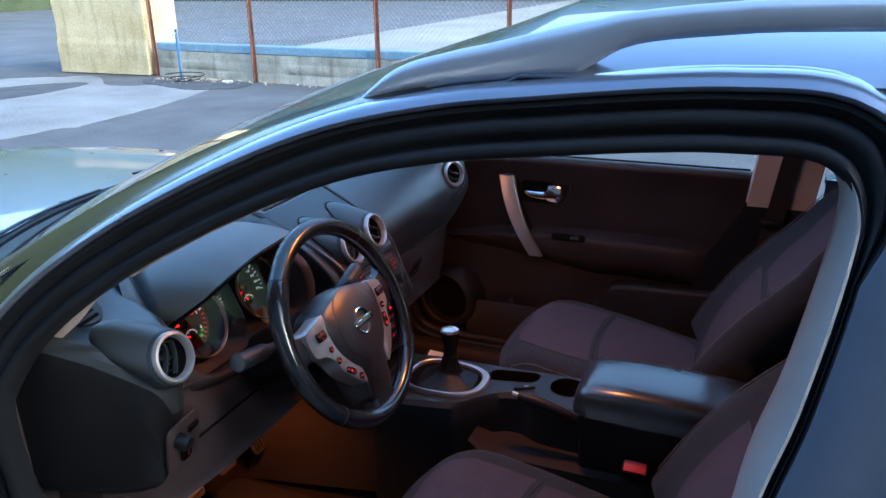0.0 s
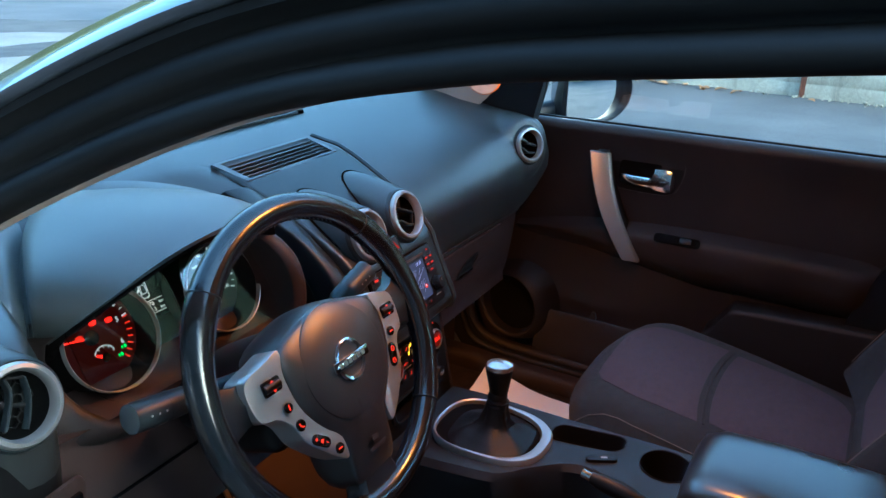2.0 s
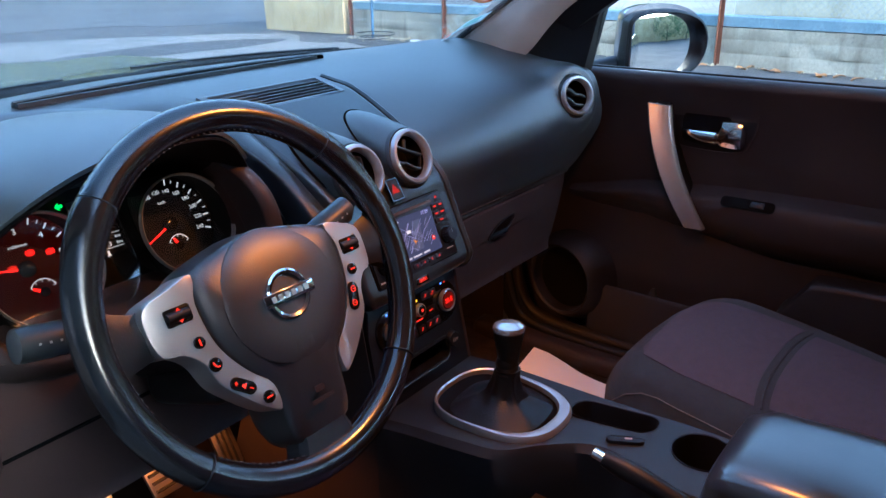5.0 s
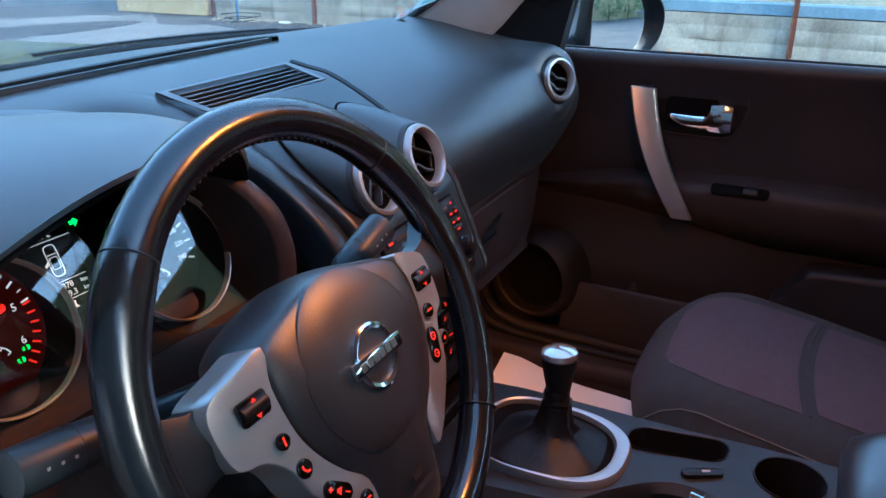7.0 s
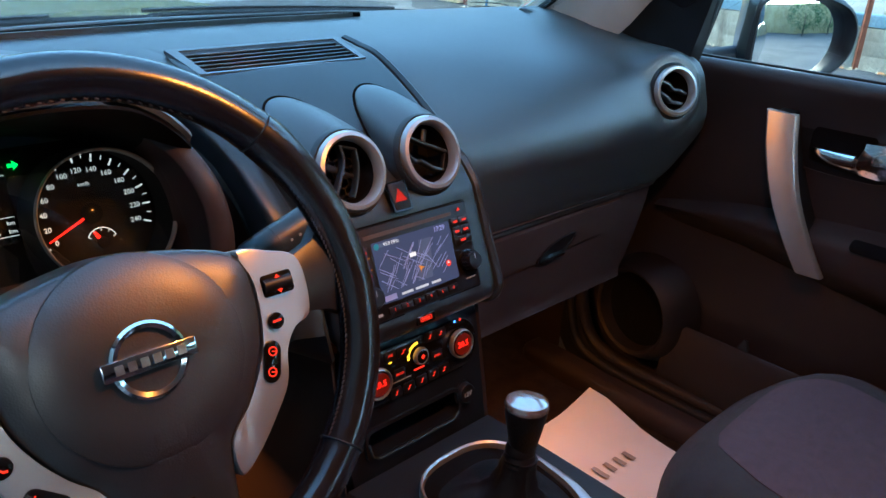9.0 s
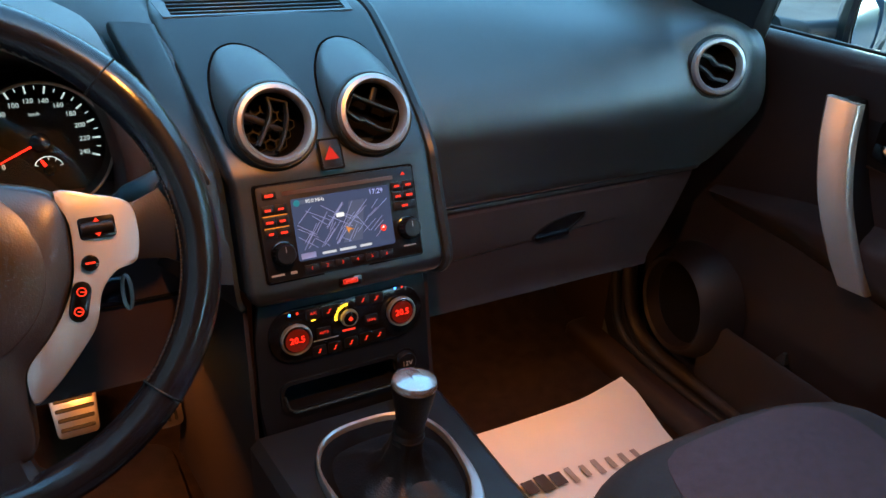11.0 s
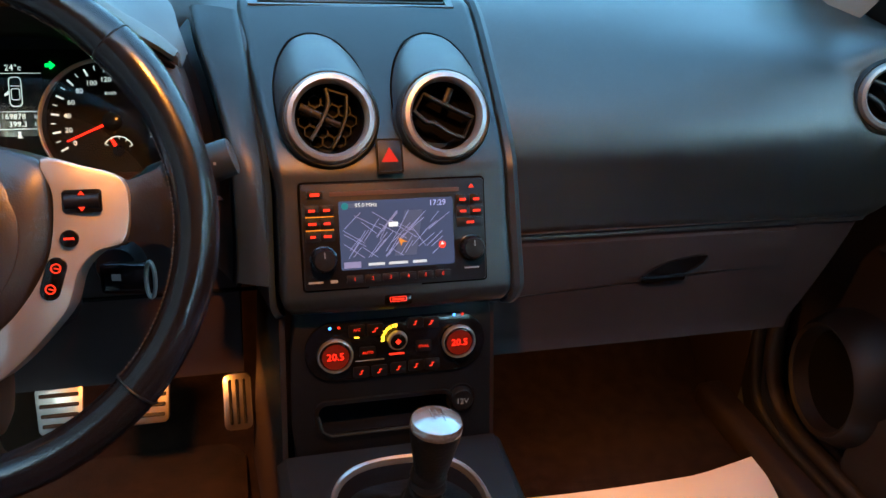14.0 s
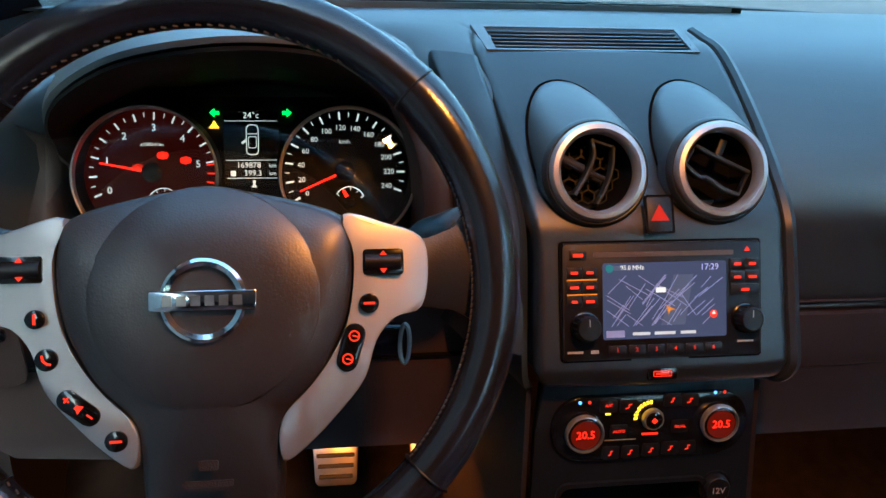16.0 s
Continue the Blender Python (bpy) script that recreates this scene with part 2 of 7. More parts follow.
def round_rect(w, h, r, seg=5, at=(0, 0)):
    out = []
    for cx, cy, a in ((w / 2 - r, h / 2 - r, 0), (-w / 2 + r, h / 2 - r, 90), (-w / 2 + r, -h / 2 + r, 180), (w / 2 - r, -h / 2 + r, 270)):
        for i in range(seg + 1):
            t = radians(a + 90 * i / seg)
            out.append((at[0] + cx + r * math.cos(t), at[1] + cy + r * math.sin(t)))
    return out


def frame_ring(outer, inner, depth, z=0.0, bm=None):
    """A flat ring between two outlines of as many points."""
    bm = bm or bmesh.new()
    return loft([[(x, y, z) for x, y in inner], [(x, y, z + depth) for x, y in inner], [(x, y, z + depth) for x, y in outer],
                 [(x, y, z) for x, y in outer], [(x, y, z) for x, y in inner]], caps=False, bm=bm)


def lettering(name, text, size, material, parent, place, depth=0.0002, label="", align="CENTER"):
    cu = bpy.data.curves.new(name, "FONT")
    cu.body, cu.size, cu.extrude, cu.align_x, cu.align_y = text, size, depth, align, "CENTER"
    cu.resolution_u = 2
    tmp = new(name + "_tmp", cu)
    bpy.context.view_layer.update()
    me = bpy.data.meshes.new_from_object(tmp.evaluated_get(bpy.context.evaluated_depsgraph_get()))
    bpy.data.objects.remove(tmp)
    bpy.data.curves.remove(cu)
    me.materials.clear()
    me.materials.append(material)
    ob = new(name, me)
    ob.parent = parent
    ob.matrix_basis = place
    return tagged(ob, label)


def face_pose(x, y, z, lean, turn=0.0):
    """Local x to the car's right, y up along the face, z towards the driver; lean: degrees that the face tips back; turn: degrees about the upright."""
    return pose(x, y, z, 0, 0, turn) @ pose(0, 0, 0, 90 - lean)


def circle(r, n=32, at=(0, 0), a0=0.0, a1=360.0):
    full = abs(a1 - a0) >= 360
    return [(at[0] + r * math.cos(radians(a0 + (a1 - a0) * i / (n if full else n - 1))), at[1] + r * math.sin(radians(a0 + (a1 - a0) * i / (n if full else n - 1)))) for i in range(n)]


def carve(ob, cutters):
    """Cuts the closed meshes out of ob for good."""
    made = []
    for bm in cutters:
        bmesh.ops.recalc_face_normals(bm, faces=bm.faces)
        me = bpy.data.meshes.new("cutter")
        bm.to_mesh(me)
        bm.free()
        c = new("cutter", me)
        if ob.parent:
            c.matrix_basis = ob.parent.matrix_basis @ ob.matrix_basis
        else:
            c.matrix_basis = ob.matrix_basis
        made.append(c)
        mod = ob.modifiers.new("cut", "BOOLEAN")
        mod.object, mod.operation, mod.solver = c, "DIFFERENCE", "EXACT"
    bpy.context.view_layer.update()
    me = bpy.data.meshes.new_from_object(ob.evaluated_get(bpy.context.evaluated_depsgraph_get()))
    ob.modifiers.clear()
    ob.data = me
    me.shade_smooth()
    me.set_sharp_from_angle(angle=radians(40))
    for c in made:
        bpy.data.objects.remove(c)


# ---- outside: ground, road, low wall with wire fence ----
def ground_mat(name, dark, light, scale, rough=0.9, streaks=0.0):
    m = mat(name, dark, rough, color2=light, scale=scale, bump=0.6, bump_scale=90, rough_var=0.05)
    n, l = m.node_tree.nodes, m.node_tree.links
    b = n["Principled BSDF"]
    tc = n.new("ShaderNodeTexCoord")
    fine = n.new("ShaderNodeTexNoise")
    fine.inputs["Scale"].default_value, fine.inputs["Detail"].default_value = 38, 8
    l.new(tc.outputs["Object"], fine.inputs["Vector"])
    mx = n.new("ShaderNodeMix")
    mx.data_type, mx.blend_type = "RGBA", "OVERLAY"
    mx.inputs[0].default_value = 0.45
    old = b.inputs["Base Color"].links[0].from_socket
    l.new(old, mx.inputs[6])
    l.new(fine.outputs["Fac"], mx.inputs[7])
    l.new(mx.outputs[2], b.inputs["Base Color"])
    if streaks:      # runs of dirt and patches of rust
        mp = n.new("ShaderNodeMapping")
        mp.inputs["Scale"].default_value = (7.0, 7.0, 1.1)
        l.new(tc.outputs["Object"], mp.inputs["Vector"])
        run = n.new("ShaderNodeTexNoise")
        run.inputs["Scale"].default_value, run.inputs["Detail"].default_value = 1.0, 7
        l.new(mp.outputs[0], run.inputs["Vector"])
        rg = n.new("ShaderNodeMapRange")
        rg.inputs[1].default_value, rg.inputs[2].default_value, rg.inputs[4].default_value = 0.52, 0.74, streaks
        l.new(run.outputs["Fac"], rg.inputs[0])
        dirt = n.new("ShaderNodeMix")
        dirt.data_type = "RGBA"
        dirt.inputs[7].default_value = (dark[0] * 0.30, dark[1] * 0.28, dark[2] * 0.27, 1)
        l.new(rg.outputs[0], dirt.inputs[0])
        l.new(mx.outputs[2], dirt.inputs[6])
        spot = n.new("ShaderNodeTexNoise")
        spot.inputs["Scale"].default_value, spot.inputs["Detail"].default_value = 0.9, 5
        l.new(tc.outputs["Object"], spot.inputs["Vector"])
        sg = n.new("ShaderNodeMapRange")
        sg.inputs[1].default_value, sg.inputs[2].default_value, sg.inputs[4].default_value = 0.60, 0.72, 0.7
        l.new(spot.outputs["Fac"], sg.inputs[0])
        rust = n.new("ShaderNodeMix")
        rust.data_type = "RGBA"
        rust.inputs[7].default_value = (0.22, 0.12, 0.065, 1)
        l.new(sg.outputs[0], rust.inputs[0])
        l.new(dirt.outputs[2], rust.inputs[6])
        l.new(rust.outputs[2], b.inputs["Base Color"])
    return m


ASPHALT = ground_mat("old_asphalt", (0.075, 0.071, 0.067), (0.130, 0.121, 0.112), 1.3)
CONCRETE = ground_mat("pale_worn_concrete", (0.18, 0.17, 0.155), (0.30, 0.28, 0.25), 0.9)
PATCH = ground_mat("dark_tar_patch", (0.055, 0.053, 0.052), (0.095, 0.09, 0.085), 3.0)
ROADM = ground_mat("smooth_street_asphalt", (0.10, 0.098, 0.096), (0.16, 0.155, 0.15), 0.6)
LOT = ground_mat("pale_gravel_lot", (0.28, 0.25, 0.20), (0.38, 0.345, 0.28), 0.5)
WALLC = ground_mat("weathered_concrete_wall", (0.31, 0.265, 0.19), (0.55, 0.485, 0.36), 2.2, streaks=0.5)
CREAM = ground_mat("cream_plaster", (0.48, 0.345, 0.155), (0.66, 0.52, 0.29), 1.8, streaks=0.35)
PARAPET = ground_mat("pale_cream_plaster", (0.50, 0.43, 0.28), (0.68, 0.61, 0.44), 1.6, streaks=0.35)
BLUEP = ground_mat("faded_blue_paint", (0.19, 0.29, 0.33), (0.27, 0.37, 0.41), 4.0, rough=0.6)
RUST = ground_mat("rusty_iron", (0.10, 0.035, 0.02), (0.20, 0.08, 0.045), 9.0)
WIRE = mat("galvanised_wire", (0.42, 0.42, 0.42), 0.5, metal=0.6)
LEAF = mat("dry_leaf", (0.42, 0.20, 0.08), 0.8, scale=60)
GREENL = mat("hedge_leaf", (0.05, 0.10, 0.025), 0.6, scale=30, var=0.4)
# dull green of the unseen boxes that hold back low sky
SKYBLOCK = ground_mat("sky_block_green", (0.03, 0.045, 0.02), (0.08, 0.10, 0.05), 0.8)
GREYW = ground_mat("sky_block_grey", (0.09, 0.09, 0.085), (0.14, 0.135, 0.13), 0.9)
BARK = mat("bark", (0.10, 0.07, 0.05), 0.9, scale=20)

bm = sheet([[(x, y, 0) for x in (-400, -60, -10, 0, 10, 60, 400)] for y in (-400, -60, -10, 0, 10, 60, 400)])
part("ground", bm, ASPHALT, kind="structure", label="old grey asphalt yard reaching to the horizon", category="ground")


def blot(name, outline, z, material, label, wob=0.12):
    pts = []
    for q in spline(outline, 28, closed=True):
        k = wob * noise.noise((q[0] * 1.7, q[1] * 1.7, 3.0)) + 0.5 * wob * noise.noise((q[0] * 6, q[1] * 6, 1.0)) + 0.3 * wob * noise.noise((q[0] * 17, q[1] * 17, 5.0))
        pts.append((q[0] + k, q[1] + 0.8 * k))
    return part(name, plate(pts, 0.004, at=(0, 0, z)), material, kind="structure", label=label, category="ground")


def fence_x(y):
    return 8.05 + 0.10 * (y - 0.4)


blot("pavement", [(4.0, 6.65), (6.3, 6.55), (8.25, 7.2), (7.6, 8.6), (8.3, 10.2), (5.2, 13.0), (1.0, 13.5), (-3.0, 12.5), (-2.0, 8.0)], 0.001, CONCRETE, "pale worn concrete apron on the yard")
blot("tar_patch", [(6.6, 9.0), (7.7, 9.2), (7.4, 9.8), (6.2, 10.4), (4.0, 10.0), (5.2, 9.3)], 0.006, PATCH, "dark tar patch in the concrete", 0.05)
blot("road", [(11.5, 12.2), (40, 8), (60, 60), (-40, 60), (-30, 20), (2, 15.5), (7.5, 14.4)], 0.001, ROADM, "grey street behind the plastered gate pillar", 0.1)
bm = sheet([[(fence_x(y) + dx, y, 0.002 + 0.004 * (dx > 0.3)) for dx in (0.25, 4, 12, 45)] for y in (-40, -10, 0, 5, 9.4)])
part("gravel_lot", bm, LOT, kind="structure", label="pale gravel lot behind the fence", category="ground")

# the low wall is cast in lengths, with a painted band along its top
def wall_run(y0, y1, name):
    rows = []
    n = max(2, int((y1 - y0) / 0.12))
    for i in range(n + 1):
        y = y0 + (y1 - y0) * i / n
        x, k = fence_x(y), 0.012 * noise.noise((0, y * 2.3, 1)) + 0.01 * noise.noise((0, y * 9, 4))
        rows.append([(x - 0.10 + k, y, -0.05), (x - 0.10 + k, y, 0.135), (x - 0.0975 + k, y, 0.14), (x - 0.0975 + k, y, 0.145), (x - 0.102 - k, y, 0.152), (x - 0.098 - k, y, 0.285), (x - 0.0955, y, 0.29), (x - 0.0955, y, 0.295), (x - 0.097 + k, y, 0.302), (x - 0.09 + k, y, 0.415 + 0.5 * k), (x + 0.1, y, 0.425), (x + 0.1, y, -0.05)])
    return part(name, loft(rows), WALLC, kind="structure", label="low weathered cast-concrete boundary wall", category="wall", sharp=60)


def band_run(y0, y1):
    rows = []
    for i in range(13):
        y = y0 + (y1 - y0) * i / 12
        x = fence_x(y)
        rows.append([(x - 0.085, y, 0.427), (x - 0.085, y, 0.53), (x - 0.07, y, 0.545), (x + 0.07, y, 0.545), (x + 0.085, y, 0.53), (x + 0.085, y, 0.427)])
    return part("wall_band", loft(rows), BLUEP, kind="structure", label="faded pale blue band along the wall", category="wall")


cuts = [-14.0, -9.5, -5.0, -1.85, 2.45, 4.62, 6.7, 8.75]
for i, (a, b) in enumerate(zip(cuts, cuts[1:])):
    wall_run(a + 0.004, b - 0.004, "wall_%d" % (i + 1))
    band_run(a + 0.004, b - 0.004)

# cream plastered parapet on the lot's side, from the third post on
rows = []
for i in range(120):
    y = 2.38 - 16.0 * i / 119
    x, k = fence_x(y) + 0.11, 0.006 * noise.noise((2, y * 3.1, 1))
    rows.append([(x + k, y, 0.40), (x + k, y, 0.80 + k), (x + 0.012, y, 0.822 + 2 * k), (x + 0.12, y, 0.825), (x + 0.13, y, 0.40)])
part("wall_parapet", loft(rows), PARAPET, kind="structure", label="low cream plastered parapet behind the fence", category="wall", sharp=50)

# plastered gate pillar, cast in two lifts with a rough joint
rows = []
for i in range(47):
    z = 0.02 + 2.3 * i / 46
    k = 0.012 * noise.noise((3, 0, z * 3)) + 0.006 * noise.noise((1, 5, z * 31)) + (0.022 if z > 0.52 else 0.0) - (0.008 if abs(z % 0.17) < 0.03 and z < 0.5 else 0.0)
    rows.append([(8.70 + k + 0.012 * noise.noise((0, y * 3, z * 3)), y, z) for y in [8.88 + 1.95 * j / 14 for j in range(15)]] + [(9.5, 10.83 - k, z), (9.5, 8.88, z)])
part("gate_pillar", loft(rows), CREAM, label="cream plastered gate pillar with worn corners", category="pillar", sharp=30)

post_mesh = None
for i, y in enumerate((-8.3, -6.2, -4.0, -1.85, 0.30, 2.45, 4.42, 6.66, 8.76)):
    x = fence_x(y) - 0.13
    post = thing("fence_post", "rusty iron fence post bolted to the concrete wall", "post", "rusty fence posts", pose(x, y, 0))
    bm = rbox(0.05, 0.006, 1.9, 0.001, 1, (0, 0.022, 0.95))
    rbox(0.006, 0.05, 1.9, 0.001, 1, (0.022, 0, 0.95), bm)
    if post_mesh is None:
        o = part("upright", bm, RUST, post)
        post_mesh = o.data
    else:
        o = new("upright", post_mesh)
        o.parent = post

# chain-link mesh: two sets of zigzag wires
bm = bmesh.new()
step, h0, h1 = 0.075, 0.56, 1.85
for s in (1, -1):
    y = -3.0
    while y < 8.7:
        a = (fence_x(y) - 0.09, y, h0)
        yb = y + s * (h1 - h0)
        zb = h1
        if yb > 8.7:
            zb, yb = h0 + (8.7 - y), 8.7
        if yb < -3.0:
            zb, yb = h0 + (y + 3.0), -3.0
        if zb - h0 > 0.05:
            tube([a, (fence_x(yb) - 0.09 + 0.003 * s, yb, zb)], 0.0016, 4, bm=bm)
        y += step
part("wire_netting", bm, WIRE, kind="stuff", label="galvanised chain-link netting between the posts", category="fence")

# blue upright pipe and a coil of cable at the wall's foot
pipe = thing("stand_pipe", "blue painted stand pipe beside the wall", "pipe", m=pose(8.5, 8.05, 0))
part("pipe", tube([(0, 0, 0), (0, 0, 0.78)], 0.022, 12), mat("blue_pipe_paint", (0.05, 0.13, 0.24), 0.45), pipe)
part("tap", tube([(0, 0, 0.72), (-0.06, 0, 0.72), (-0.09, 0, 0.68)], 0.014, 8), BLUEP, pipe)
coil = [(0.16 * math.cos(a * 0.5) * (1 + 0.04 * a), 0.16 * math.sin(a * 0.5) * (1 + 0.03 * a), 0.014 + 0.004 * a) for a in range(30)]
part("cable_coil", tube(coil, 0.008, 6), BLACK, label="black cable coiled on the ground by the wall", category="cable", place=pose(8.25, 7.75, 0))

leaf_mesh = None
rng = random.Random(5)
for i in range(24):
    y = rng.uniform(-2, 8.4)
    x = fence_x(y) - rng.choice((0.2, 0.25, 0.3, 0.4, 0.9, 1.6 if y < 4 else 0.3)) * rng.uniform(0.7, 1.2)
    if y > 5.2 and i % 4:
        y -= 5.0
        x = fence_x(y) - 0.3
    if leaf_mesh is None:
        rows = []
        for u in range(7):
            t = u / 6
            w = 0.05 * math.sin(math.pi * min(1, t * 0.96 + 0.03)) ** 0.7
            rows.append([(-0.06 + 0.13 * t, -w, 0.02 * math.sin(3 * t) + 0.012), (-0.06 + 0.13 * t, 0, 0.02 * math.sin(3 * t)), (-0.06 + 0.13 * t, w, 0.02 * math.sin(3 * t) + 0.015)])
        o = part("dry_leaf", sheet(rows, 0.001), LEAF)
        leaf_mesh = o.data
    else:
        o = new("dry_leaf", leaf_mesh)
    tagged(o, "curled dry orange leaf on the asphalt", "leaf", "fallen leaves")
    s = rng.uniform(0.5, 0.95)
    o.matrix_basis = pose(x, y, 0.004, rng.uniform(-15, 15), rng.uniform(-15, 15), rng.uniform(0, 360)) @ Matrix.Scale(s, 4)

# swept-up dirt with stones along the wall, and a scrap of paper
bm = bmesh.new()
rng = random.Random(21)
for i in range(420):
    y = rng.uniform(6.9, 8.5) if i % 3 else rng.uniform(-1.5, 7.0)
    x = fence_x(y) - 0.12 - abs(rng.gauss(0, 0.22 if y > 6.8 else 0.07))
    q = rng.uniform(0.008, 0.030)
    bmesh.ops.create_icosphere(bm, subdivisions=1, radius=q, matrix=Matrix.Translation((x, y, q * 0.4)) @ Euler((rng.uniform(0, 6), rng.uniform(0, 6), 0)).to_matrix().to_4x4() @ Matrix.Diagonal((1.0, rng.uniform(0.6, 1.2), rng.uniform(0.4, 0.8), 1)))
part("rubble", bm, WALLC, kind="stuff", label="loose stones and dirt along the foot of the wall", category="rubble")
blot("dirt_patch", [(7.6, 6.9), (8.35, 6.6), (8.75, 8.3), (8.3, 8.6), (7.9, 8.2)], 0.008, PATCH, "dark dirt swept up in the yard's corner", 0.10)
part("paper_scrap", sheet([[(0.10 * u, 0.07 * v, 0.02 + 0.012 * math.sin(2 * u + v)) for u in (-1, 0, 1)] for v in (-1, 0, 1)], 0.001), PAPER, label="crumpled white paper scrap by the wall", category="paper", place=pose(8.35, 7.05, 0.01, 6, 4, 30))

# green bushes behind the car, which the door mirror shows
def bush(x, y, r, h, seed):
    rng = random.Random(seed)
    t = thing("bush", "dense green bush beside the yard wall", "bush", "bushes", pose(x, y, 0))
    part("trunk", tube([(0, 0, 0), (0.05, 0.02, h * 0.3), (0, 0.05, h * 0.6)], [0.07, 0.05, 0.02], 8), BARK, t)
    bm = bmesh.new()
    for i in range(1500):
        a, b, c = rng.uniform(0, 6.283), rng.uniform(-1, 1), rng.uniform(0.45, 1.0) ** 0.5
        lump = 1 + 0.35 * noise.noise((math.cos(a) * 2 + seed, math.sin(a) * 2, b * 2))
        p = Vector((math.cos(a) * math.sqrt(1 - b * b) * r * c * lump, math.sin(a) * math.sqrt(1 - b * b) * r * c * lump, h * 0.55 + b * h * 0.45 * c * lump))
        q = Euler((rng.uniform(0, 6), rng.uniform(0, 6), rng.uniform(0, 6))).to_matrix()
        s = rng.uniform(0.04, 0.09)
        bm.faces.new([bm.verts.new(p + q @ Vector(v) * s) for v in ((-1, 0, 0), (0, -0.45, 0.1), (1, 0, 0), (0, 0.45, 0.1))])
    part("crown", bm, GREENL, t)


for i, (x, y, r, h) in enumerate(((6.9, -12.0, 1.3, 2.6), (5.2, -13.5, 1.5, 3.0), (3.0, -13.0, 1.4, 2.7))):
    bush(x, y, r, h, i)
# unseen box for reflected greenery, added to keep horizon glare off the bonnet
part("street_sky_blocker", rbox(70, 0.5, 12.0, 0.02, 2, (0, 34, 6.0)), SKYBLOCK, kind="structure", label="unseen green box added across the street to block low sky", category="hedge")
# unseen box, added to keep low sky off the dials and dash face
part("lot_sky_blocker", rbox(0.8, 120, 14.5, 0.05, 2, (40, -18, 7.25)), SKYBLOCK, kind="structure", label="unseen green box added beyond the lot to block low sky", category="hedge")
# unseen wall, added to hold back sky light from the driver's side
part("side_sky_blocker", rbox(0.3, 34, 5.4, 0.02, 2, (-3.7, -5, 2.7)), GREYW, kind="structure", label="unseen dark wall added alongside the car to block sky", category="wall")
part("rear_wall", rbox(14, 0.25, 2.4, 0.02, 2, (6, -15.6, 1.2)), CREAM, kind="structure", label="cream yard wall behind the car", category="wall")


# ---- the car's shell ----
def side_x(z):
    """The driver's door opening leans in towards the roof."""
    return -0.80 + (0.42 * (z - 0.95) if z > 0.95 else 0.14 * (0.95 - z))


LIP = [(-0.592, 0.50), (-0.622, 0.80), (-0.648, 1.03), (-0.682, 1.15), (-0.710, 1.28), (-0.714, 1.350), (-0.684, 1.386), (-0.60, 1.390), (-0.52, 1.386), (-0.40, 1.374), (-0.26, 1.357),
       (-0.11, 1.322), (0.05, 1.256), (0.21, 1.170), (0.34, 1.075), (0.405, 0.99), (0.44, 0.87), (0.445, 0.70), (0.425, 0.52), (0.35, 0.42), (0.15, 0.395), (-0.25, 0.395), (-0.50, 0.41)]
lip = spline(LIP, 6, closed=True)


def swept(profile, side=1, lo=0, hi=None, rear=None):
    """profile of (away from the opening, towards the outside), carried round the door opening; side -1 is the passenger's.
    rear: the profile that it turns into along the middle pillar."""
    k = len(lip)
    idx = list(range(k)) if hi is None else list(range(lo, hi))
    rings = []
    for i in idx:
        a, b = lip[i - 1], lip[(i + 1) % k]
        ty, tz = b[0] - a[0], b[1] - a[1]
        L = math.hypot(ty, tz)
        ny, nz = -tz / L, ty / L          # outwards, as the loop runs up the rear, forward along the roof
        p = lip[i]
        ring = []
        share = max(0.0, min(1.0, (34 - i) / 10)) if rear else 0.0
        for (u, w), (u2, w2) in zip(profile, rear or profile):
            u, w = u + (u2 - u) * share, w + (w2 - w) * share
            y, z = p[0] + ny * u, p[1] + nz * u
            x = side_x(p[1]) + (0.21 * nz * u if p[1] > 0.95 else 0) - w
            ring.append((x * side, y, z))
        rings.append(ring)
    if hi is None:
        return loft(rings + [rings[0]], caps=False)
    return loft(rings)


SEAL = [(0.000, -0.03), (0.000, -0.004), (0.004, 0.007), (0.012, 0.011), (0.019, 0.006), (0.022, 0.000), (0.027, 0.002), (0.031, 0.010), (0.040, 0.013),
        (0.047, 0.009), (0.050, 0.003), (0.055, 0.006), (0.060, 0.016), (0.066, 0.016), (0.066, -0.03)]
SKIN = [(0.067, -0.03), (0.067, 0.015), (0.069, 0.021), (0.074, 0.024), (0.080, 0.021), (0.086, 0.010), (0.089, -0.004), (0.090, -0.03)]
TRIM = [(0.002, -0.031), (-0.002, -0.045), (0.006, -0.075), (0.020, -0.10), (0.05, -0.12), (0.064, -0.031)]
SEAL_REAR = [(0.0135 + 0.15 * u, w - 0.006) for u, w in SEAL]
SKIN_REAR = [(0.0238 + 7.0 * (u - 0.067), w - 0.004) for u, w in SKIN]
part("door_seal", swept(SEAL, rear=SEAL_REAR), RUBBER, kind="structure", label="ribbed black rubber seal round the driver's door opening", category="seal", sharp=60)
part("body_frame", swept(SKIN, rear=SKIN_REAR), PAINT, kind="structure", label="blue-grey painted frame round the driver's door opening", category="car body", sharp=50)
STRIP = [(-0.002, -0.10), (-0.004, -0.05), (0.000, -0.012), (0.004, 0.002), (0.009, 0.008), (0.0125, 0.006), (0.0125, -0.02), (0.02, -0.12)]
part("pillar_trim", swept(TRIM, lo=36, hi=80), BEIGE, kind="structure", label="warm grey trim along the roof edge", category="trim", sharp=60)
# darker copy of the warm grey trim
part("middle_pillar_trim", swept(STRIP, lo=2, hi=37), mat("darker_pillar_trim", (0.27, 0.255, 0.24), 0.7, bump=0.2, bump_scale=700, scale=10, var=0.06), kind="structure", label="pale trim on the driver's middle pillar", category="trim", sharp=60)
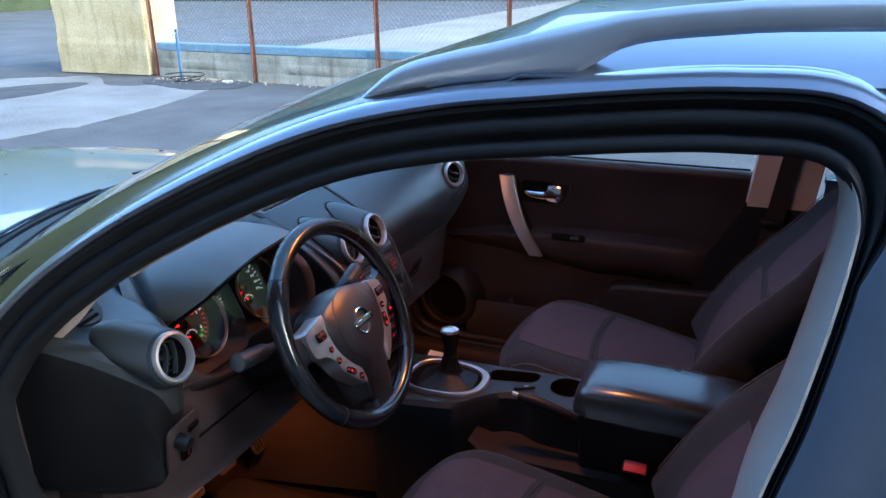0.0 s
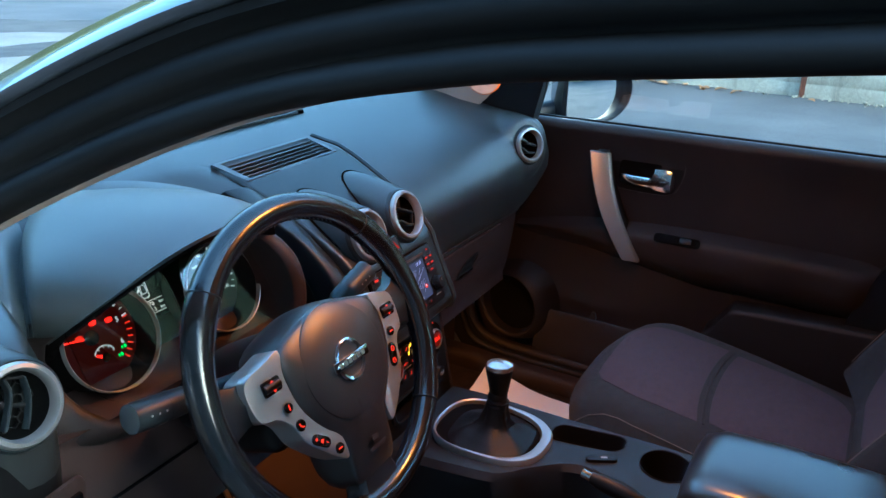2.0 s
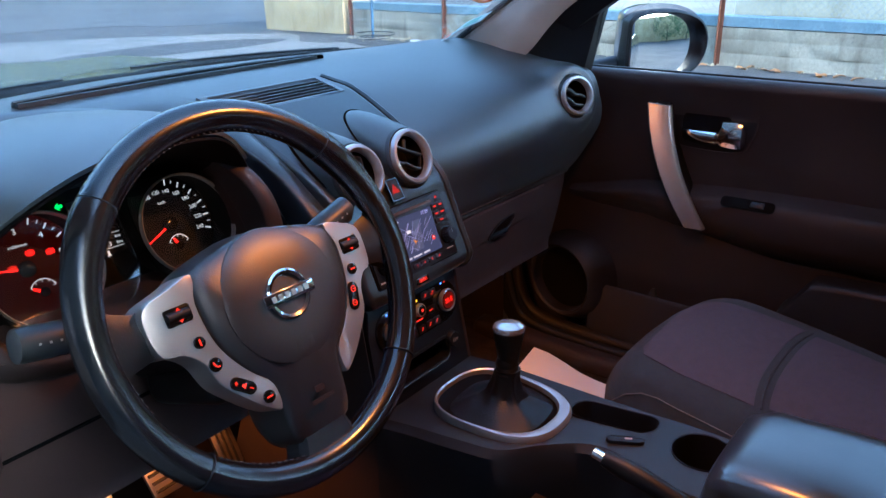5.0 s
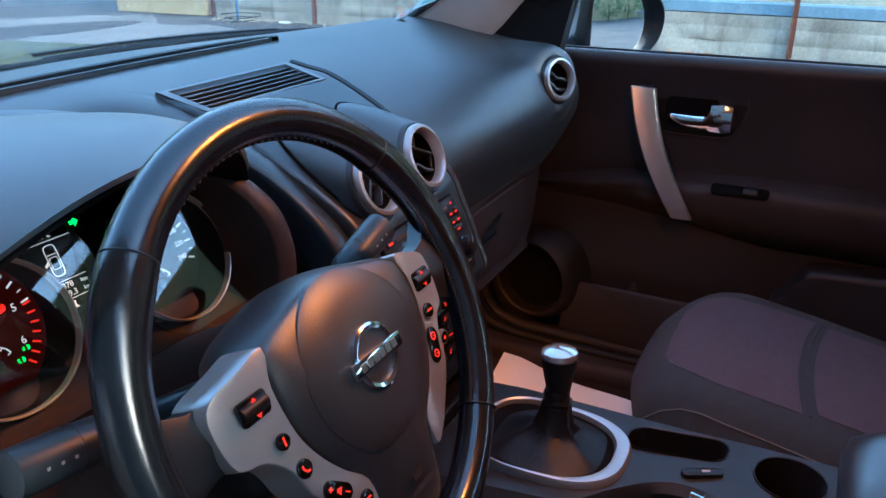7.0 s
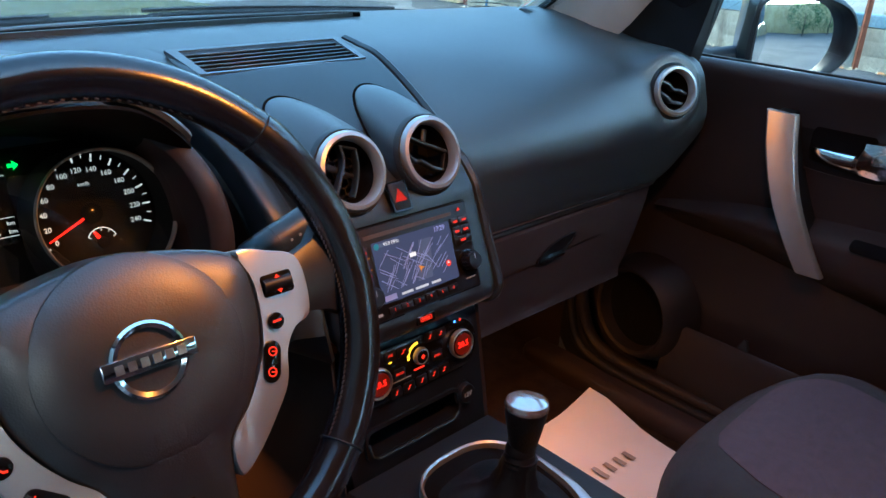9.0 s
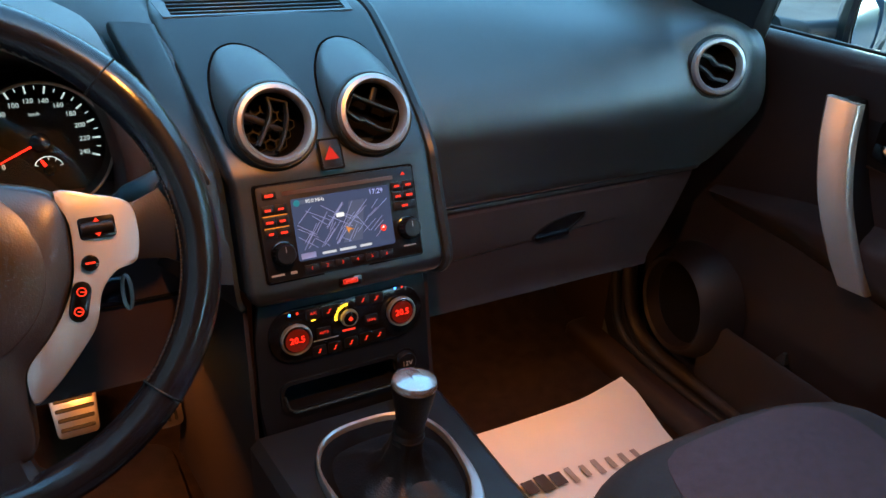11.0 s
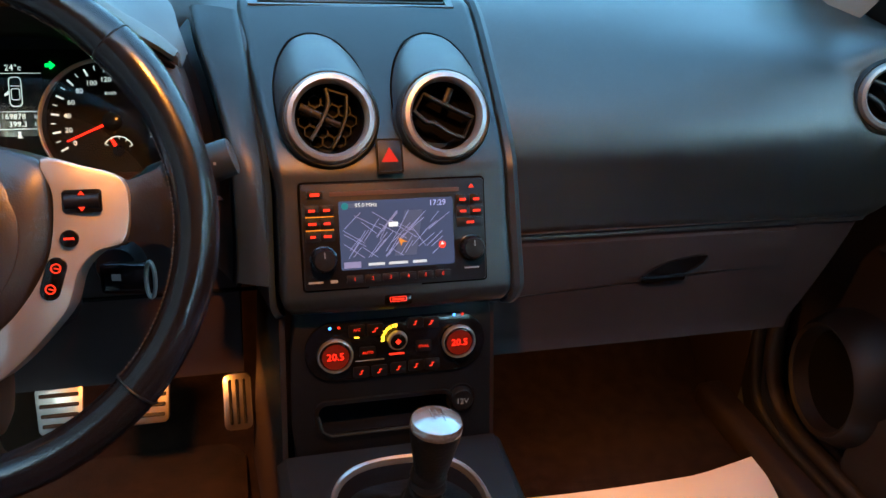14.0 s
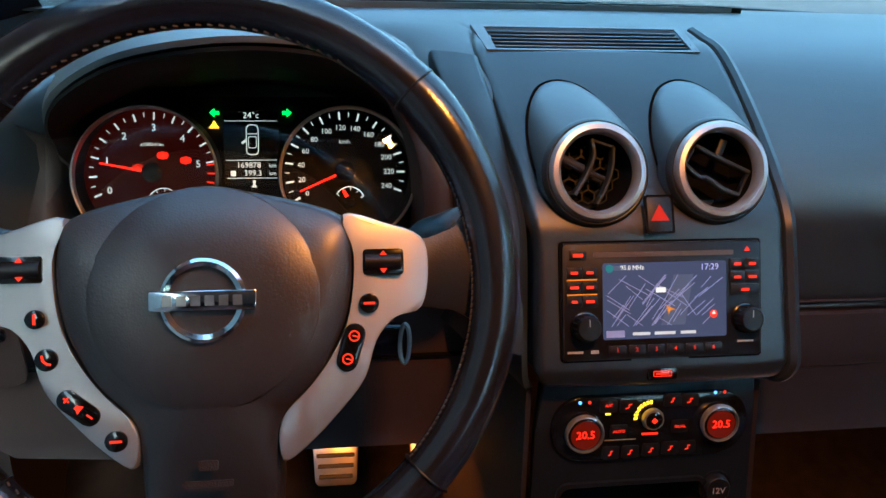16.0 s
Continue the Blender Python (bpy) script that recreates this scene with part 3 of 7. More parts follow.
part("passenger_frame", swept(SEAL, -1), RUBBER, kind="structure", label="black seal round the passenger door", category="seal", sharp=60)
part("passenger_body_frame", swept(SKIN, -1), PAINT, kind="structure", label="blue-grey painted frame over the passenger door", category="car body", sharp=50)
part("passenger_roof_trim", swept(TRIM, -1, lo=36, hi=63), BEIGE, kind="structure", label="warm grey trim along the roof edge", category="trim", sharp=60)
for sd in (1, -1):      # windscreen pillar trim, from the door edge to the glass
    rows = []
    for t in [-0.05 + 1.05 * i / 14 for i in range(15)]:
        a = Vector((0.676 - 0.100 * t, 0.375 - 0.52 * t, 1.076 + 0.275 * t + 0.035 * math.sin(math.pi * t) + 0.026 * max(0, min(1, t * 7)) * (1 - 0.4 * t) - (0.034 if sd < 0 else 0.0)))
        g = Vector((0.708 - 0.150 * t, 0.590 - 0.74 * t, 1.088 + 0.350 * t + 0.026 * math.sin(math.pi * t) - (0.040 if sd < 0 else 0.0)))
        m1, m2 = a * 0.75 + g * 0.25 + Vector((-0.022, 0, 0.004)), a * 0.3 + g * 0.7 + Vector((-0.016, 0, 0.004))
        o = Vector((0.012, 0.03, 0.012))
        rows.append([(sd * q.x, q.y, q.z) for q in (a + o, a, m1, m2, g, g + o)])
    if sd > 0:
        part("windscreen_edge", tube([(q[4][0] - 0.004, q[4][1] + 0.004, q[4][2] + 0.004) for q in rows], 0.007, 8), RUBBER, kind="structure", label="black rubber edge between windscreen and pillar trim", category="seal")
    part("windscreen_pillar_trim", loft(rows), BEIGE, kind="structure", label="warm grey trim on the windscreen pillar", category="trim", sharp=60)


def screen_base(x):
    return 0.86 - 0.50 * x * x, 1.075 - 0.02 * x * x


def screen_top(x):
    return -0.22 - 0.18 * x * x, 1.500 - 0.14 * x * x


def across(n, w):
    return [-w + 2 * w * i / n for i in range(n + 1)]


# windscreen: bowed glass from the scuttle to the roof's front edge
rows = []
for j in range(13):
    t = j / 12
    row = []
    for s in across(16, 1.0):
        x = s * (0.725 * (1 - t) + 0.585 * t)
        a, b = screen_base(x), screen_top(x)
        row.append((x, a[0] + (b[0] - a[0]) * t, a[1] + (b[1] - a[1]) * t + 0.035 * math.sin(math.pi * t)))
    rows.append(row)
# slightly diffuse glass stands in for the veil of reflected sky
ws = part("windscreen", sheet(rows, 0.004), glass_mat("hazy_windscreen_glass", (0.97, 0.99, 0.985), haze=0.02), kind="structure", label="clear bowed windscreen", category="window")
ws.visible_shadow = False
# glossy black border of the glass, down to the painted pillar
for sd in (1,):
    rows = []
    for i in range(60, 93):
        a, b, p = lip[i - 1], lip[(i + 1) % len(lip)], lip[i]
        L = math.hypot(b[0] - a[0], b[1] - a[1])
        ny, nz = -(b[1] - a[1]) / L, (b[0] - a[0]) / L
        e0 = Vector((side_x(p[1]) + 0.21 * nz * 0.088 + 0.004, p[0] + ny * 0.088, p[1] + nz * 0.088))
        t = max(0.0, min(1.0, (0.60 - (e0.y + 0.10)) / 0.86))
        gx = -(0.725 * (1 - t) + 0.585 * t)
        gx += 0.085
        ga, gb = screen_base(gx), screen_top(gx)
        e1 = Vector((gx, ga[0] + (gb[0] - ga[0]) * t, ga[1] + (gb[1] - ga[1]) * t + 0.035 * math.sin(math.pi * t) + 0.008))
        m = e0 * 0.5 + e1 * 0.5 + Vector((-0.008, 0.004, 0.010))
        rows.append([(sd * q.x, q.y, q.z) for q in (e0, m, e1, e1 + Vector((0.01, 0, -0.02)), e0 + Vector((0.02, 0, -0.02)))])
    part("windscreen_side_border", loft(rows), GLOSS, kind="structure", label="glossy black side border of the windscreen", category="window", sharp=60)

# black ceramic border along the foot of the glass
rows = []
for s in across(24, 1.0):
    x = 0.73 * s
    y, z = screen_base(x)
    rows.append([(x, y + 0.006, z - 0.012), (x, y - 0.012, z + 0.002), (x, y - 0.028, z + 0.004), (x, y - 0.030, z - 0.012)])
part("windscreen_seal", loft(rows), RUBBER, kind="structure", label="black border along the foot of the windscreen", category="seal")

# roof skin and headliner
def roof_rows(dz, y0=-0.20, y1=-2.3, w=0.60):
    rows = []
    for j in range(15):
        y = y0 + (y1 - y0) * j / 14
        rows.append([(x, y - (0.18 * x * x if j == 0 else 0), 1.545 - 0.22 * (x / 0.62) ** 4 * 0.25 - 0.09 * x * x - 0.05 * max(0, (y + 0.35) / 0.15) ** 2 - 0.05 * max(0, (-1.2 - y)) ** 2 + dz) for x in across(16, w)])
    return rows


part("roof", sheet(roof_rows(0), 0.002), PAINT, kind="structure", label="blue-grey metallic car roof", category="roof")
part("ceiling", sheet(roof_rows(-0.075, -0.24, -2.2, 0.58), 0.002), BEIGE, kind="structure", label="warm grey fabric headliner", category="ceiling")
for sd in (-1, 1):
    rail = thing("roof_rail", "satin aluminium roof rail with a sloping front foot", "roof rail", "roof rails", pose(0.575 * sd, 0, 0))
    prof = spline([(-0.120, 1.412, 1.420), (-0.18, 1.430, 1.466), (-0.25, 1.444, 1.487), (-0.31, 1.452, 1.500), (-0.405, 1.462, 1.522), (-0.435, 1.478, 1.528), (-0.48, 1.500, 1.537), (-0.57, 1.511, 1.546),
                   (-0.70, 1.517, 1.552), (-1.2, 1.520, 1.556), (-1.7, 1.505, 1.540), (-1.95, 1.455, 1.500), (-2.0, 1.430, 1.450)], 4)
    rows = []
    for y, lo, hi in prof:
        c, h = (lo + hi) / 2, (hi - lo) / 2
        rows.append([(0.020 * math.copysign(abs(math.cos(a)) ** 0.7, math.cos(a)), y, c + h * math.copysign(abs(math.sin(a)) ** 0.7, math.sin(a))) for a in [2 * math.pi * k / 20 for k in range(20)]])
    cut = next(i for i, q in enumerate(prof) if q[0] < -0.405)
    part("front_foot", loft(rows[:cut + 1]), RAILM, rail, "sloping front foot")
    part("bar", loft(rows[cut:]), RAILM, rail)

# bonnet with scuttle
rows = []
for j in range(13):
    y = 0.98 + 1.15 * j / 12
    rows.append([(x, y - 0.40 * x * x * (1 - 0.4 * j / 12), 1.050 - 0.10 * x * x - 0.035 * (j / 12) - 0.20 * max(0, j / 12 - 0.6) ** 2 - 0.5 * max(0, abs(x) - 0.66) ** 1.5 + 0.012 * math.exp(-((abs(x) - 0.46) / 0.06) ** 2)) for x in across(28, 0.80)])
part("bonnet", sheet(rows, 0.003), PAINT, kind="structure", label="blue-grey metallic bonnet with two soft ridges", category="car body")
rows = []
for s in across(24, 1.0):
    x = 0.74 * s
    y, z = screen_base(x)
    rows.append([(x, y + 0.004, z - 0.015), (x, y + 0.05, z - 0.035), (x, y + 0.16, z - 0.04), (x, y + 0.16, z - 0.09), (x, y + 0.004, z - 0.09)])
part("scuttle", loft(rows), BLACK, kind="structure", label="black plastic scuttle below the windscreen", category="car body")
for x0, x1 in ((-0.62, 0.05), (0.05, 0.62)):
    wiper = thing("windscreen_wiper", "black wiper parked at the foot of the windscreen", "wiper", "wipers")
    pth = [(x0 + (x1 - x0) * t, screen_base(x0 + (x1 - x0) * t)[0] + 0.035 - 0.03 * t, 1.075 + 0.004 * math.sin(3 * t)) for t in [i / 8 for i in range(9)]]
    part("blade", tube(pth, 0.007, 6), RUBBER, wiper)
    part("arm", tube([(p[0], p[1] + 0.028 * (1 - i / 8), p[2] + 0.008) for i, p in enumerate(pth[:7])], 0.006, 6, flat=0.6), BLACK, wiper)

# lower sides, nose and tail, floor: plain closing shapes
def flank(y0, y1, sd, top0, top1, name, label):
    rows = []
    for j in range(13):
        t = j / 12
        y = y0 + (y1 - y0) * t
        top = top0 + (top1 - top0) * t
        rows.append([(sd * x, y, z) for x, z in ((0.74, 0.25), (0.85, 0.30), (0.875, 0.50), (0.89, 0.70), (0.88, 0.88), (0.855, top - 0.03), (0.80, top), (0.74, top - 0.01))])
    return part(name, loft(rows), PAINT, kind="structure", label=label, category="car body", sharp=50)


flank(0.52, 2.15, -1, 1.0, 0.90, "front_wing", "blue-grey painted front wing")
flank(0.52, 2.15, 1, 1.0, 0.90, "front_wing", "blue-grey painted front wing")
flank(-2.4, -0.80, -1, 1.06, 1.05, "rear_flank", "blue-grey painted rear flank")
flank(-2.4, -0.80, 1, 1.06, 1.05, "rear_flank", "blue-grey painted rear flank")
part("nose", rbox(1.62, 0.25, 0.62, 0.08, 4, (0, 2.15, 0.60)), PAINT, kind="structure", label="blue-grey car nose", category="car body")
part("tail", rbox(1.62, 0.12, 1.15, 0.05, 4, (0, -2.38, 0.92)), PAINT, kind="structure", label="blue-grey tailgate", category="car body")
# driver's side is opaque black, added to keep sky out of the dial covers
for sd, pane_mat in ((-1, GLOSS), (1, GLASS)):
    part("rear_side_panel", loft([[(sd * 0.79, y, 1.02), (sd * 0.60, y, 1.47 - 0.05 * max(0, -1.4 - y)), (sd * 0.57, y, 1.46 - 0.05 * max(0, -1.4 - y)), (sd * 0.75, y, 1.02)] for y in (-0.80, -1.4, -2.35)]),
         pane_mat, kind="structure", label="rear side of the cabin, blacked out on the driver's side", category="window")
for x in (-0.78, 0.78):
    for y in (1.30, -1.33):
        w = thing("wheel", "black tyre on a grey wheel", "wheel", "car wheels", pose(x, y, 0.335, 0, 90, 0))
        part("tyre", lathe([(0.20, -0.10), (0.31, -0.105), (0.335, -0.08), (0.335, 0.08), (0.31, 0.105), (0.20, 0.10)], 40, True), RUBBER, w)
        part("rim", lathe([(0.0, 0.05), (0.12, 0.06), (0.198, 0.09), (0.198, -0.09), (0.0, -0.06)], 32), SILVER, w)

# floor pan, toe board, rear of the cabin
rows = []
for x in across(10, 0.76):
    rows.append([(x, y, z) for y, z in ((-2.3, 0.36), (-0.7, 0.36), (0.40, 0.35), (0.58, 0.37), (0.74, 0.52), (0.82, 0.72), (0.84, 1.02), (0.88, 1.02), (0.88, 0.28), (-2.3, 0.28))])
part("floor", loft(rows), CARPET, kind="structure", label="dark brown carpet on the car floor and toe board", category="floor")
part("rear_bench", loft([[(x, -1.15, 0.37), (x, -1.12, 0.66), (x, -1.55, 0.62), (x, -1.72, 1.12), (x, -1.85, 1.12), (x, -1.75, 0.37)] for x in (-0.66, -0.64, 0.64, 0.66)]), FABRIC, label="dark fabric rear bench seat", category="car seat")
part("sill_trim", rbox(0.10, 1.15, 0.06, 0.015, 3, (-0.70, -0.14, 0.40)), HARD, kind="structure", label="dark plastic sill trim", category="trim")
part("sill_trim", rbox(0.10, 1.2, 0.06, 0.02, 3, (0.700, -0.08, 0.365)), HARD, kind="structure", label="dark plastic sill trim", category="trim")
for sd in (-1, 1):
    part("kick_panel", loft([[(sd * 0.70, y, z) for y, z in ((0.45, 0.35), (0.47, 0.95), (0.82, 0.95), (0.80, 0.35))], [(sd * 0.78, y, z) for y, z in ((0.45, 0.35), (0.47, 0.95), (0.82, 0.95), (0.80, 0.35))]]), HARD, kind="structure",
         label="dark plastic footwell side panel", category="trim")

# the driver's door, swung wide open
dd = thing("driver_door", "driver's door swung wide open", "car door", m=pose(-0.87, 0.50, 0, 0, 0, -52))
part("door_shell", loft([[(x, y, z) for x, z in ((-0.05, 0.32), (0.0, 0.36), (0.02, 0.62), (0.02, 0.82), (-0.01, 1.0), (-0.04, 1.05), (-0.11, 1.05), (-0.13, 0.70), (-0.12, 0.32))] for y in (-1.10, -0.6, -0.02)]), PAINT, dd)
part("door_lining", loft([[(x, y, z) for x, z in ((0.022, 0.38), (0.05, 0.42), (0.06, 0.60), (0.085, 0.76), (0.05, 0.80), (0.03, 1.0), (0.012, 1.02))] for y in (-1.06, -0.6, -0.06)]), DOORP, dd)
wf = [(-1.08, 1.05), (-1.06, 1.30), (-1.02, 1.37), (-0.85, 1.40), (-0.55, 1.34), (-0.30, 1.20), (-0.05, 1.05)]
part("window_frame", tube([(-0.06 - 0.35 * (z - 1.05), y, z) for y, z in spline(wf, 4)], 0.022, 10, flat=0.7), RUBBER, dd, "black window frame")
dp = part("window_pane", sheet([[(-0.06 - 0.35 * (z - 1.05), y0 + (y1 - y0) * k / 4, z) for k in range(5)] for z, y0, y1 in ((1.05, -1.07, -0.06), (1.15, -1.06, -0.21), (1.25, -1.05, -0.38), (1.34, -1.02, -0.56))], 0.003), GLASS, dd, "clear door window")
dp.visible_shadow = False


# ---- dashboard ----
def bump_at(x, c, w):
    return math.exp(-((x - c) / w) ** 2)


def dash_push(x):
    """How far the dashboard's face stands back: at its rounded ends and behind the instruments."""
    d = 16.0 * max(0.0, abs(x) - 0.662) ** 1.7 if x < 0 else 60.0 * max(0.0, x - 0.703) ** 1.7
    if x < 0:
        d += 0.15 / (1 + math.exp(-(x + 0.555) / 0.012)) / (1 + math.exp((x + 0.176) / 0.010))
    return d


def rise(x, a, b):
    k = max(0.0, min(1.0, (x - a) / (b - a)))
    return k * k * (3 - 2 * k)


def end_tuck(x, z):
    """How far the passenger's end draws in below the vent."""
    return 0.52 * rise(x, 0.42, 0.72) * max(0.0, 0.935 - z)


def dash_ring(x):
    yw = screen_base(x)[0] - 0.028
    p = dash_push(x)
    low = (0.045 if x < 0 else 0.004) / (1 + math.exp(-(abs(x) - 0.56) / (0.03 if x < 0 else 0.05)))
    drop = 0.07 * max(0, min(1, (-0.57 - x) / 0.10))
    b = 0.048 * bump_at(abs(x), 0.612, 0.085) if x < 0 else 0.056 * rise(x, 0.20, 0.74)
    left = [(0.315 + 0.8 * p - b, 1.040 - 0.6 * low + 0.35 * b), (0.268 + p - b * 0.8, 0.985 - 0.2 * low), (0.248 + p - 0.3 * b, 0.92), (0.245 + p, 0.86 - drop), (0.250 + p, 0.834 - drop), (0.30 + p * 0.8, 0.830 - drop)]
    # on the passenger's side the pad rolls over at a nose and tucks under towards the glovebox
    right = [(0.314 + 0.8 * p - 1.25 * b, 1.032 + 0.26 * b), (0.259 + p - 0.85 * b, 0.988), (0.240 + p - 0.58 * b, 0.942), (0.249 + p - 0.45 * b, 0.892), (0.2565 + p - 0.1 * b, 0.842), (0.285 + p * 0.9, 0.8315)]
    k = max(0.0, min(1.0, (x - 0.02) / 0.10))
    face = [(u[0] + (v[0] - u[0]) * k, u[1] + (v[1] - u[1]) * k) for u, v in zip(left, right)]
    pts = [(yw + 0.01, 1.00), (yw, 1.068), (yw - 0.06, 1.088), (0.60, 1.099 - low * 0.3), (0.48 + 0.2 * p, 1.090 - low * 0.7), (0.39 + 0.5 * p - (0.5 * b if x > 0 else 0.0), 1.069 - low)] + face + [(0.52, 0.86), (yw - 0.02, 0.93)]
    q = np.array(spline(pts, 24, closed=True))
    # samples gather so that one lengthwise edge follows the foot of the driver's vent
    e = 4 * np.interp(x, [-0.74, -0.714, -0.67, -0.63, -0.56, -0.15, -0.12], [35.0, 37.0, 45.0, 50.0, 52.0, 52.0, 60.0])
    ks = [int(e * s / 120) if s < 120 else int(e + (336 - e) * (s - 120) / 48) for s in range(168)]
    return [(x - end_tuck(x, q[k][1]), q[k][0], q[k][1]) for k in ks]


dash = thing("dashboard", "dark blue-grey soft-touch car dashboard below the windscreen", "dashboard")
xs = sorted(set([round(-0.735 + 0.0175 * i, 4) for i in range(70)] + [round(0.48 + 0.0075 * i, 4) for i in range(35)]))
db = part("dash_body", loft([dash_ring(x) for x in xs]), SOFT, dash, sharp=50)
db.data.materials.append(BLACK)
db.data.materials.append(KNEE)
for f in db.data.polygons:      # the driver's end below the vent: its shade put in as black, knee brown facing aft
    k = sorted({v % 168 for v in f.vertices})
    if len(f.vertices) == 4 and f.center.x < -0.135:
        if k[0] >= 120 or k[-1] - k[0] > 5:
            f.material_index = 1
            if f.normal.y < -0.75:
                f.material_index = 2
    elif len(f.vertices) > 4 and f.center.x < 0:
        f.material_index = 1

# lower dashboard: knee panel and glovebox
def lower_ring(x, top, bot, front, push=0.0):
    return [(x - end_tuck(x, z), y + push, z) for y, z in spline([(0.50, top), (front + 0.012, top), (front, top - 0.012), (front - 0.006, (top + bot) / 2), (front - 0.004, bot + 0.015), (front + 0.012, bot), (0.50, bot + 0.03)], 3, closed=True)]


part("glovebox_surround", loft([lower_ring(x, 0.842, 0.679, 0.2600, dash_push(x) * 0.9) for x in (0.10, 0.13, 0.2, 0.3, 0.4, 0.5, 0.58, 0.62, 0.65, 0.68, 0.70)]), GLOVE, dash, "dark glovebox panel in lamp-warmed brown")
lid = [(0.40, 0.828), (0.275, 0.828), (0.262, 0.827), (0.2545, 0.824), (0.2520, 0.800), (0.2500, 0.776), (0.2515, 0.7705), (0.2545, 0.7680), (0.2550, 0.740), (0.2550, 0.708), (0.2570, 0.7035), (0.270, 0.702), (0.40, 0.702)]
gl = part("glovebox_lid", loft([[(x - end_tuck(x, z), y + o, z - 0.010 * (z < 0.775 and z > 0.76) * (0.4 - x) / 0.2) for y, z in lid] for x, o in ((0.135, 0.004), (0.138, 0.0), (0.2, 0.0), (0.3, 0.0), (0.4, 0.0), (0.48, 0.0), (0.54, 0.0), (0.585, 0.001), (0.590, 0.006))]), GLOVE, dash, "closed glovebox lid with a crease at the handle", sharp=30)
leaf = spline([(-0.044, -0.014), (-0.012, -0.016), (0.014, -0.012), (0.040, 0.006), (0.046, 0.017), (0.020, 0.017), (-0.012, 0.010), (-0.034, -0.002)], 4, closed=True)
part("glovebox_handle", frame_ring(leaf, [(x * 0.90 + 0.001, y * 0.80) for x, y in leaf], 0.003), BLACK, gl, "black leaf-shaped glovebox handle", place=face_pose(0.376, 0.2490, 0.783, -3))
part("handle_hollow", plate([(x * 0.90 + 0.001, y * 0.80) for x, y in leaf], 0.0012), BLACK, gl, place=face_pose(0.376, 0.2490, 0.783, -3))
part("handle_paddle", loft([[(x, y - 0.0105, z) for y, z in ((-0.0035, 0.001), (-0.003, 0.006), (0.002, 0.0065), (0.0045, 0.001))] for x in (-0.041, -0.036, -0.01, 0.012, 0.017)]), GLOSS, gl, place=face_pose(0.376, 0.2490, 0.783, -3))

part("knee_panel", loft([lower_ring(x, 0.90, 0.690, 0.262, 0.10 * max(0, (-0.55 - x) / 0.15) ** 2) for x in (-0.70, -0.66, -0.6, -0.5, -0.4, -0.3, -0.2, -0.150)]), KNEE, dash, "plastic knee panel under the wheel in lamp-warmed brown")
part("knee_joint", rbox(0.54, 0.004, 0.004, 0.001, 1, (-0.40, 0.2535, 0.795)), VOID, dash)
# switch panel beside the knee
sw = part("switch_panel", plate(round_rect(0.092, 0.085, 0.012), 0.005, 0.003), KNEE, dash, "dark switch panel in lamp-warmed brown with a mirror knob", place=face_pose(-0.612, 0.2435, 0.824, -7, 7))
part("mirror_knob", lathe([(0.0, 0.022), (0.011, 0.022), (0.014, 0.016), (0.015, 0.0)], 20), BLACK, sw, place=pose(-0.018, 0.012, 0.006))
part("switch_button", plate(round_rect(0.026, 0.022, 0.004), 0.006, 0.002), GLOSS, sw, place=pose(-0.002, -0.022, 0.006))
part("switch_lamp", plate(round_rect(0.003, 0.008, 0.001), 0.001), REDPL, sw, place=pose(0.0, -0.022, 0.0125))
part("switch_slot", plate(round_rect(0.03, 0.012, 0.003), 0.004, 0.001), GLOSS, sw, place=pose(0.022, 0.018, 0.006))

# demister slot along the screen
rows = []
for i in range(25):
    x = -0.335 + 0.585 * i / 24
    y = 0.58 + 0.05 - 0.22 * x * x - 0.03
    w = 0.019 * math.sin(math.pi * min(1, max(0, 0.04 + i / 25))) ** 0.3
    rows.append([(x, y - w, 1.0985), (x, y - w, 1.1056), (x, y + w, 1.1046), (x, y + w, 1.0985)])
part("demister_frame", loft(rows), SOFT, dash, "grey frame of the long demister slot")
rows = [[(p[0][0] + (0.012 if i == 0 else -0.012 if i == 24 else 0), p[0][1] + 0.007, 1.099), (p[1][0], p[1][1] + 0.007, 1.1064), (p[2][0], p[2][1] - 0.009, 1.1056), (p[3][0], p[3][1] - 0.009, 1.099)] for i, p in enumerate(rows)]
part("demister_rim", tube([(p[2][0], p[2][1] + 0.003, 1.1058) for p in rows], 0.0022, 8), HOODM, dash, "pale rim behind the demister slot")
# solid near-black strip in place of the shaded opening
part("demister_slot_shade", loft(rows), VOID, dash, "solid black strip standing in for the shaded demister opening")

# side demisters, three-cornered
for sd in (-1, 1):
    m = pose(-0.638 if sd < 0 else 0.672, 0.415 if sd < 0 else 0.535, 1.048 if sd < 0 else 1.062, 0, 0, 0) @ pose(0, 0, 0, 22, sd * 8, 0)
    tri = spline([(-0.035, 0.03), (0.03, 0.038), (0.035, -0.012), (-0.01, -0.045), (-0.04, -0.02)], 4, closed=True)
    sdv = part("side_demister", plate([(sd * a, b) for a, b in tri], 0.005, 0.002), STACK, dash, place=m)
    for k in range(5):
        # raised near-black bars stand in for the shaded gaps
        part("slat_gap_shade", rbox(0.052 - 0.004 * abs(k - 2), 0.0065, 0.002, 0.0005, 1, (0, 0.024 - 0.014 * k, 0.0055)), VOID, sdv)

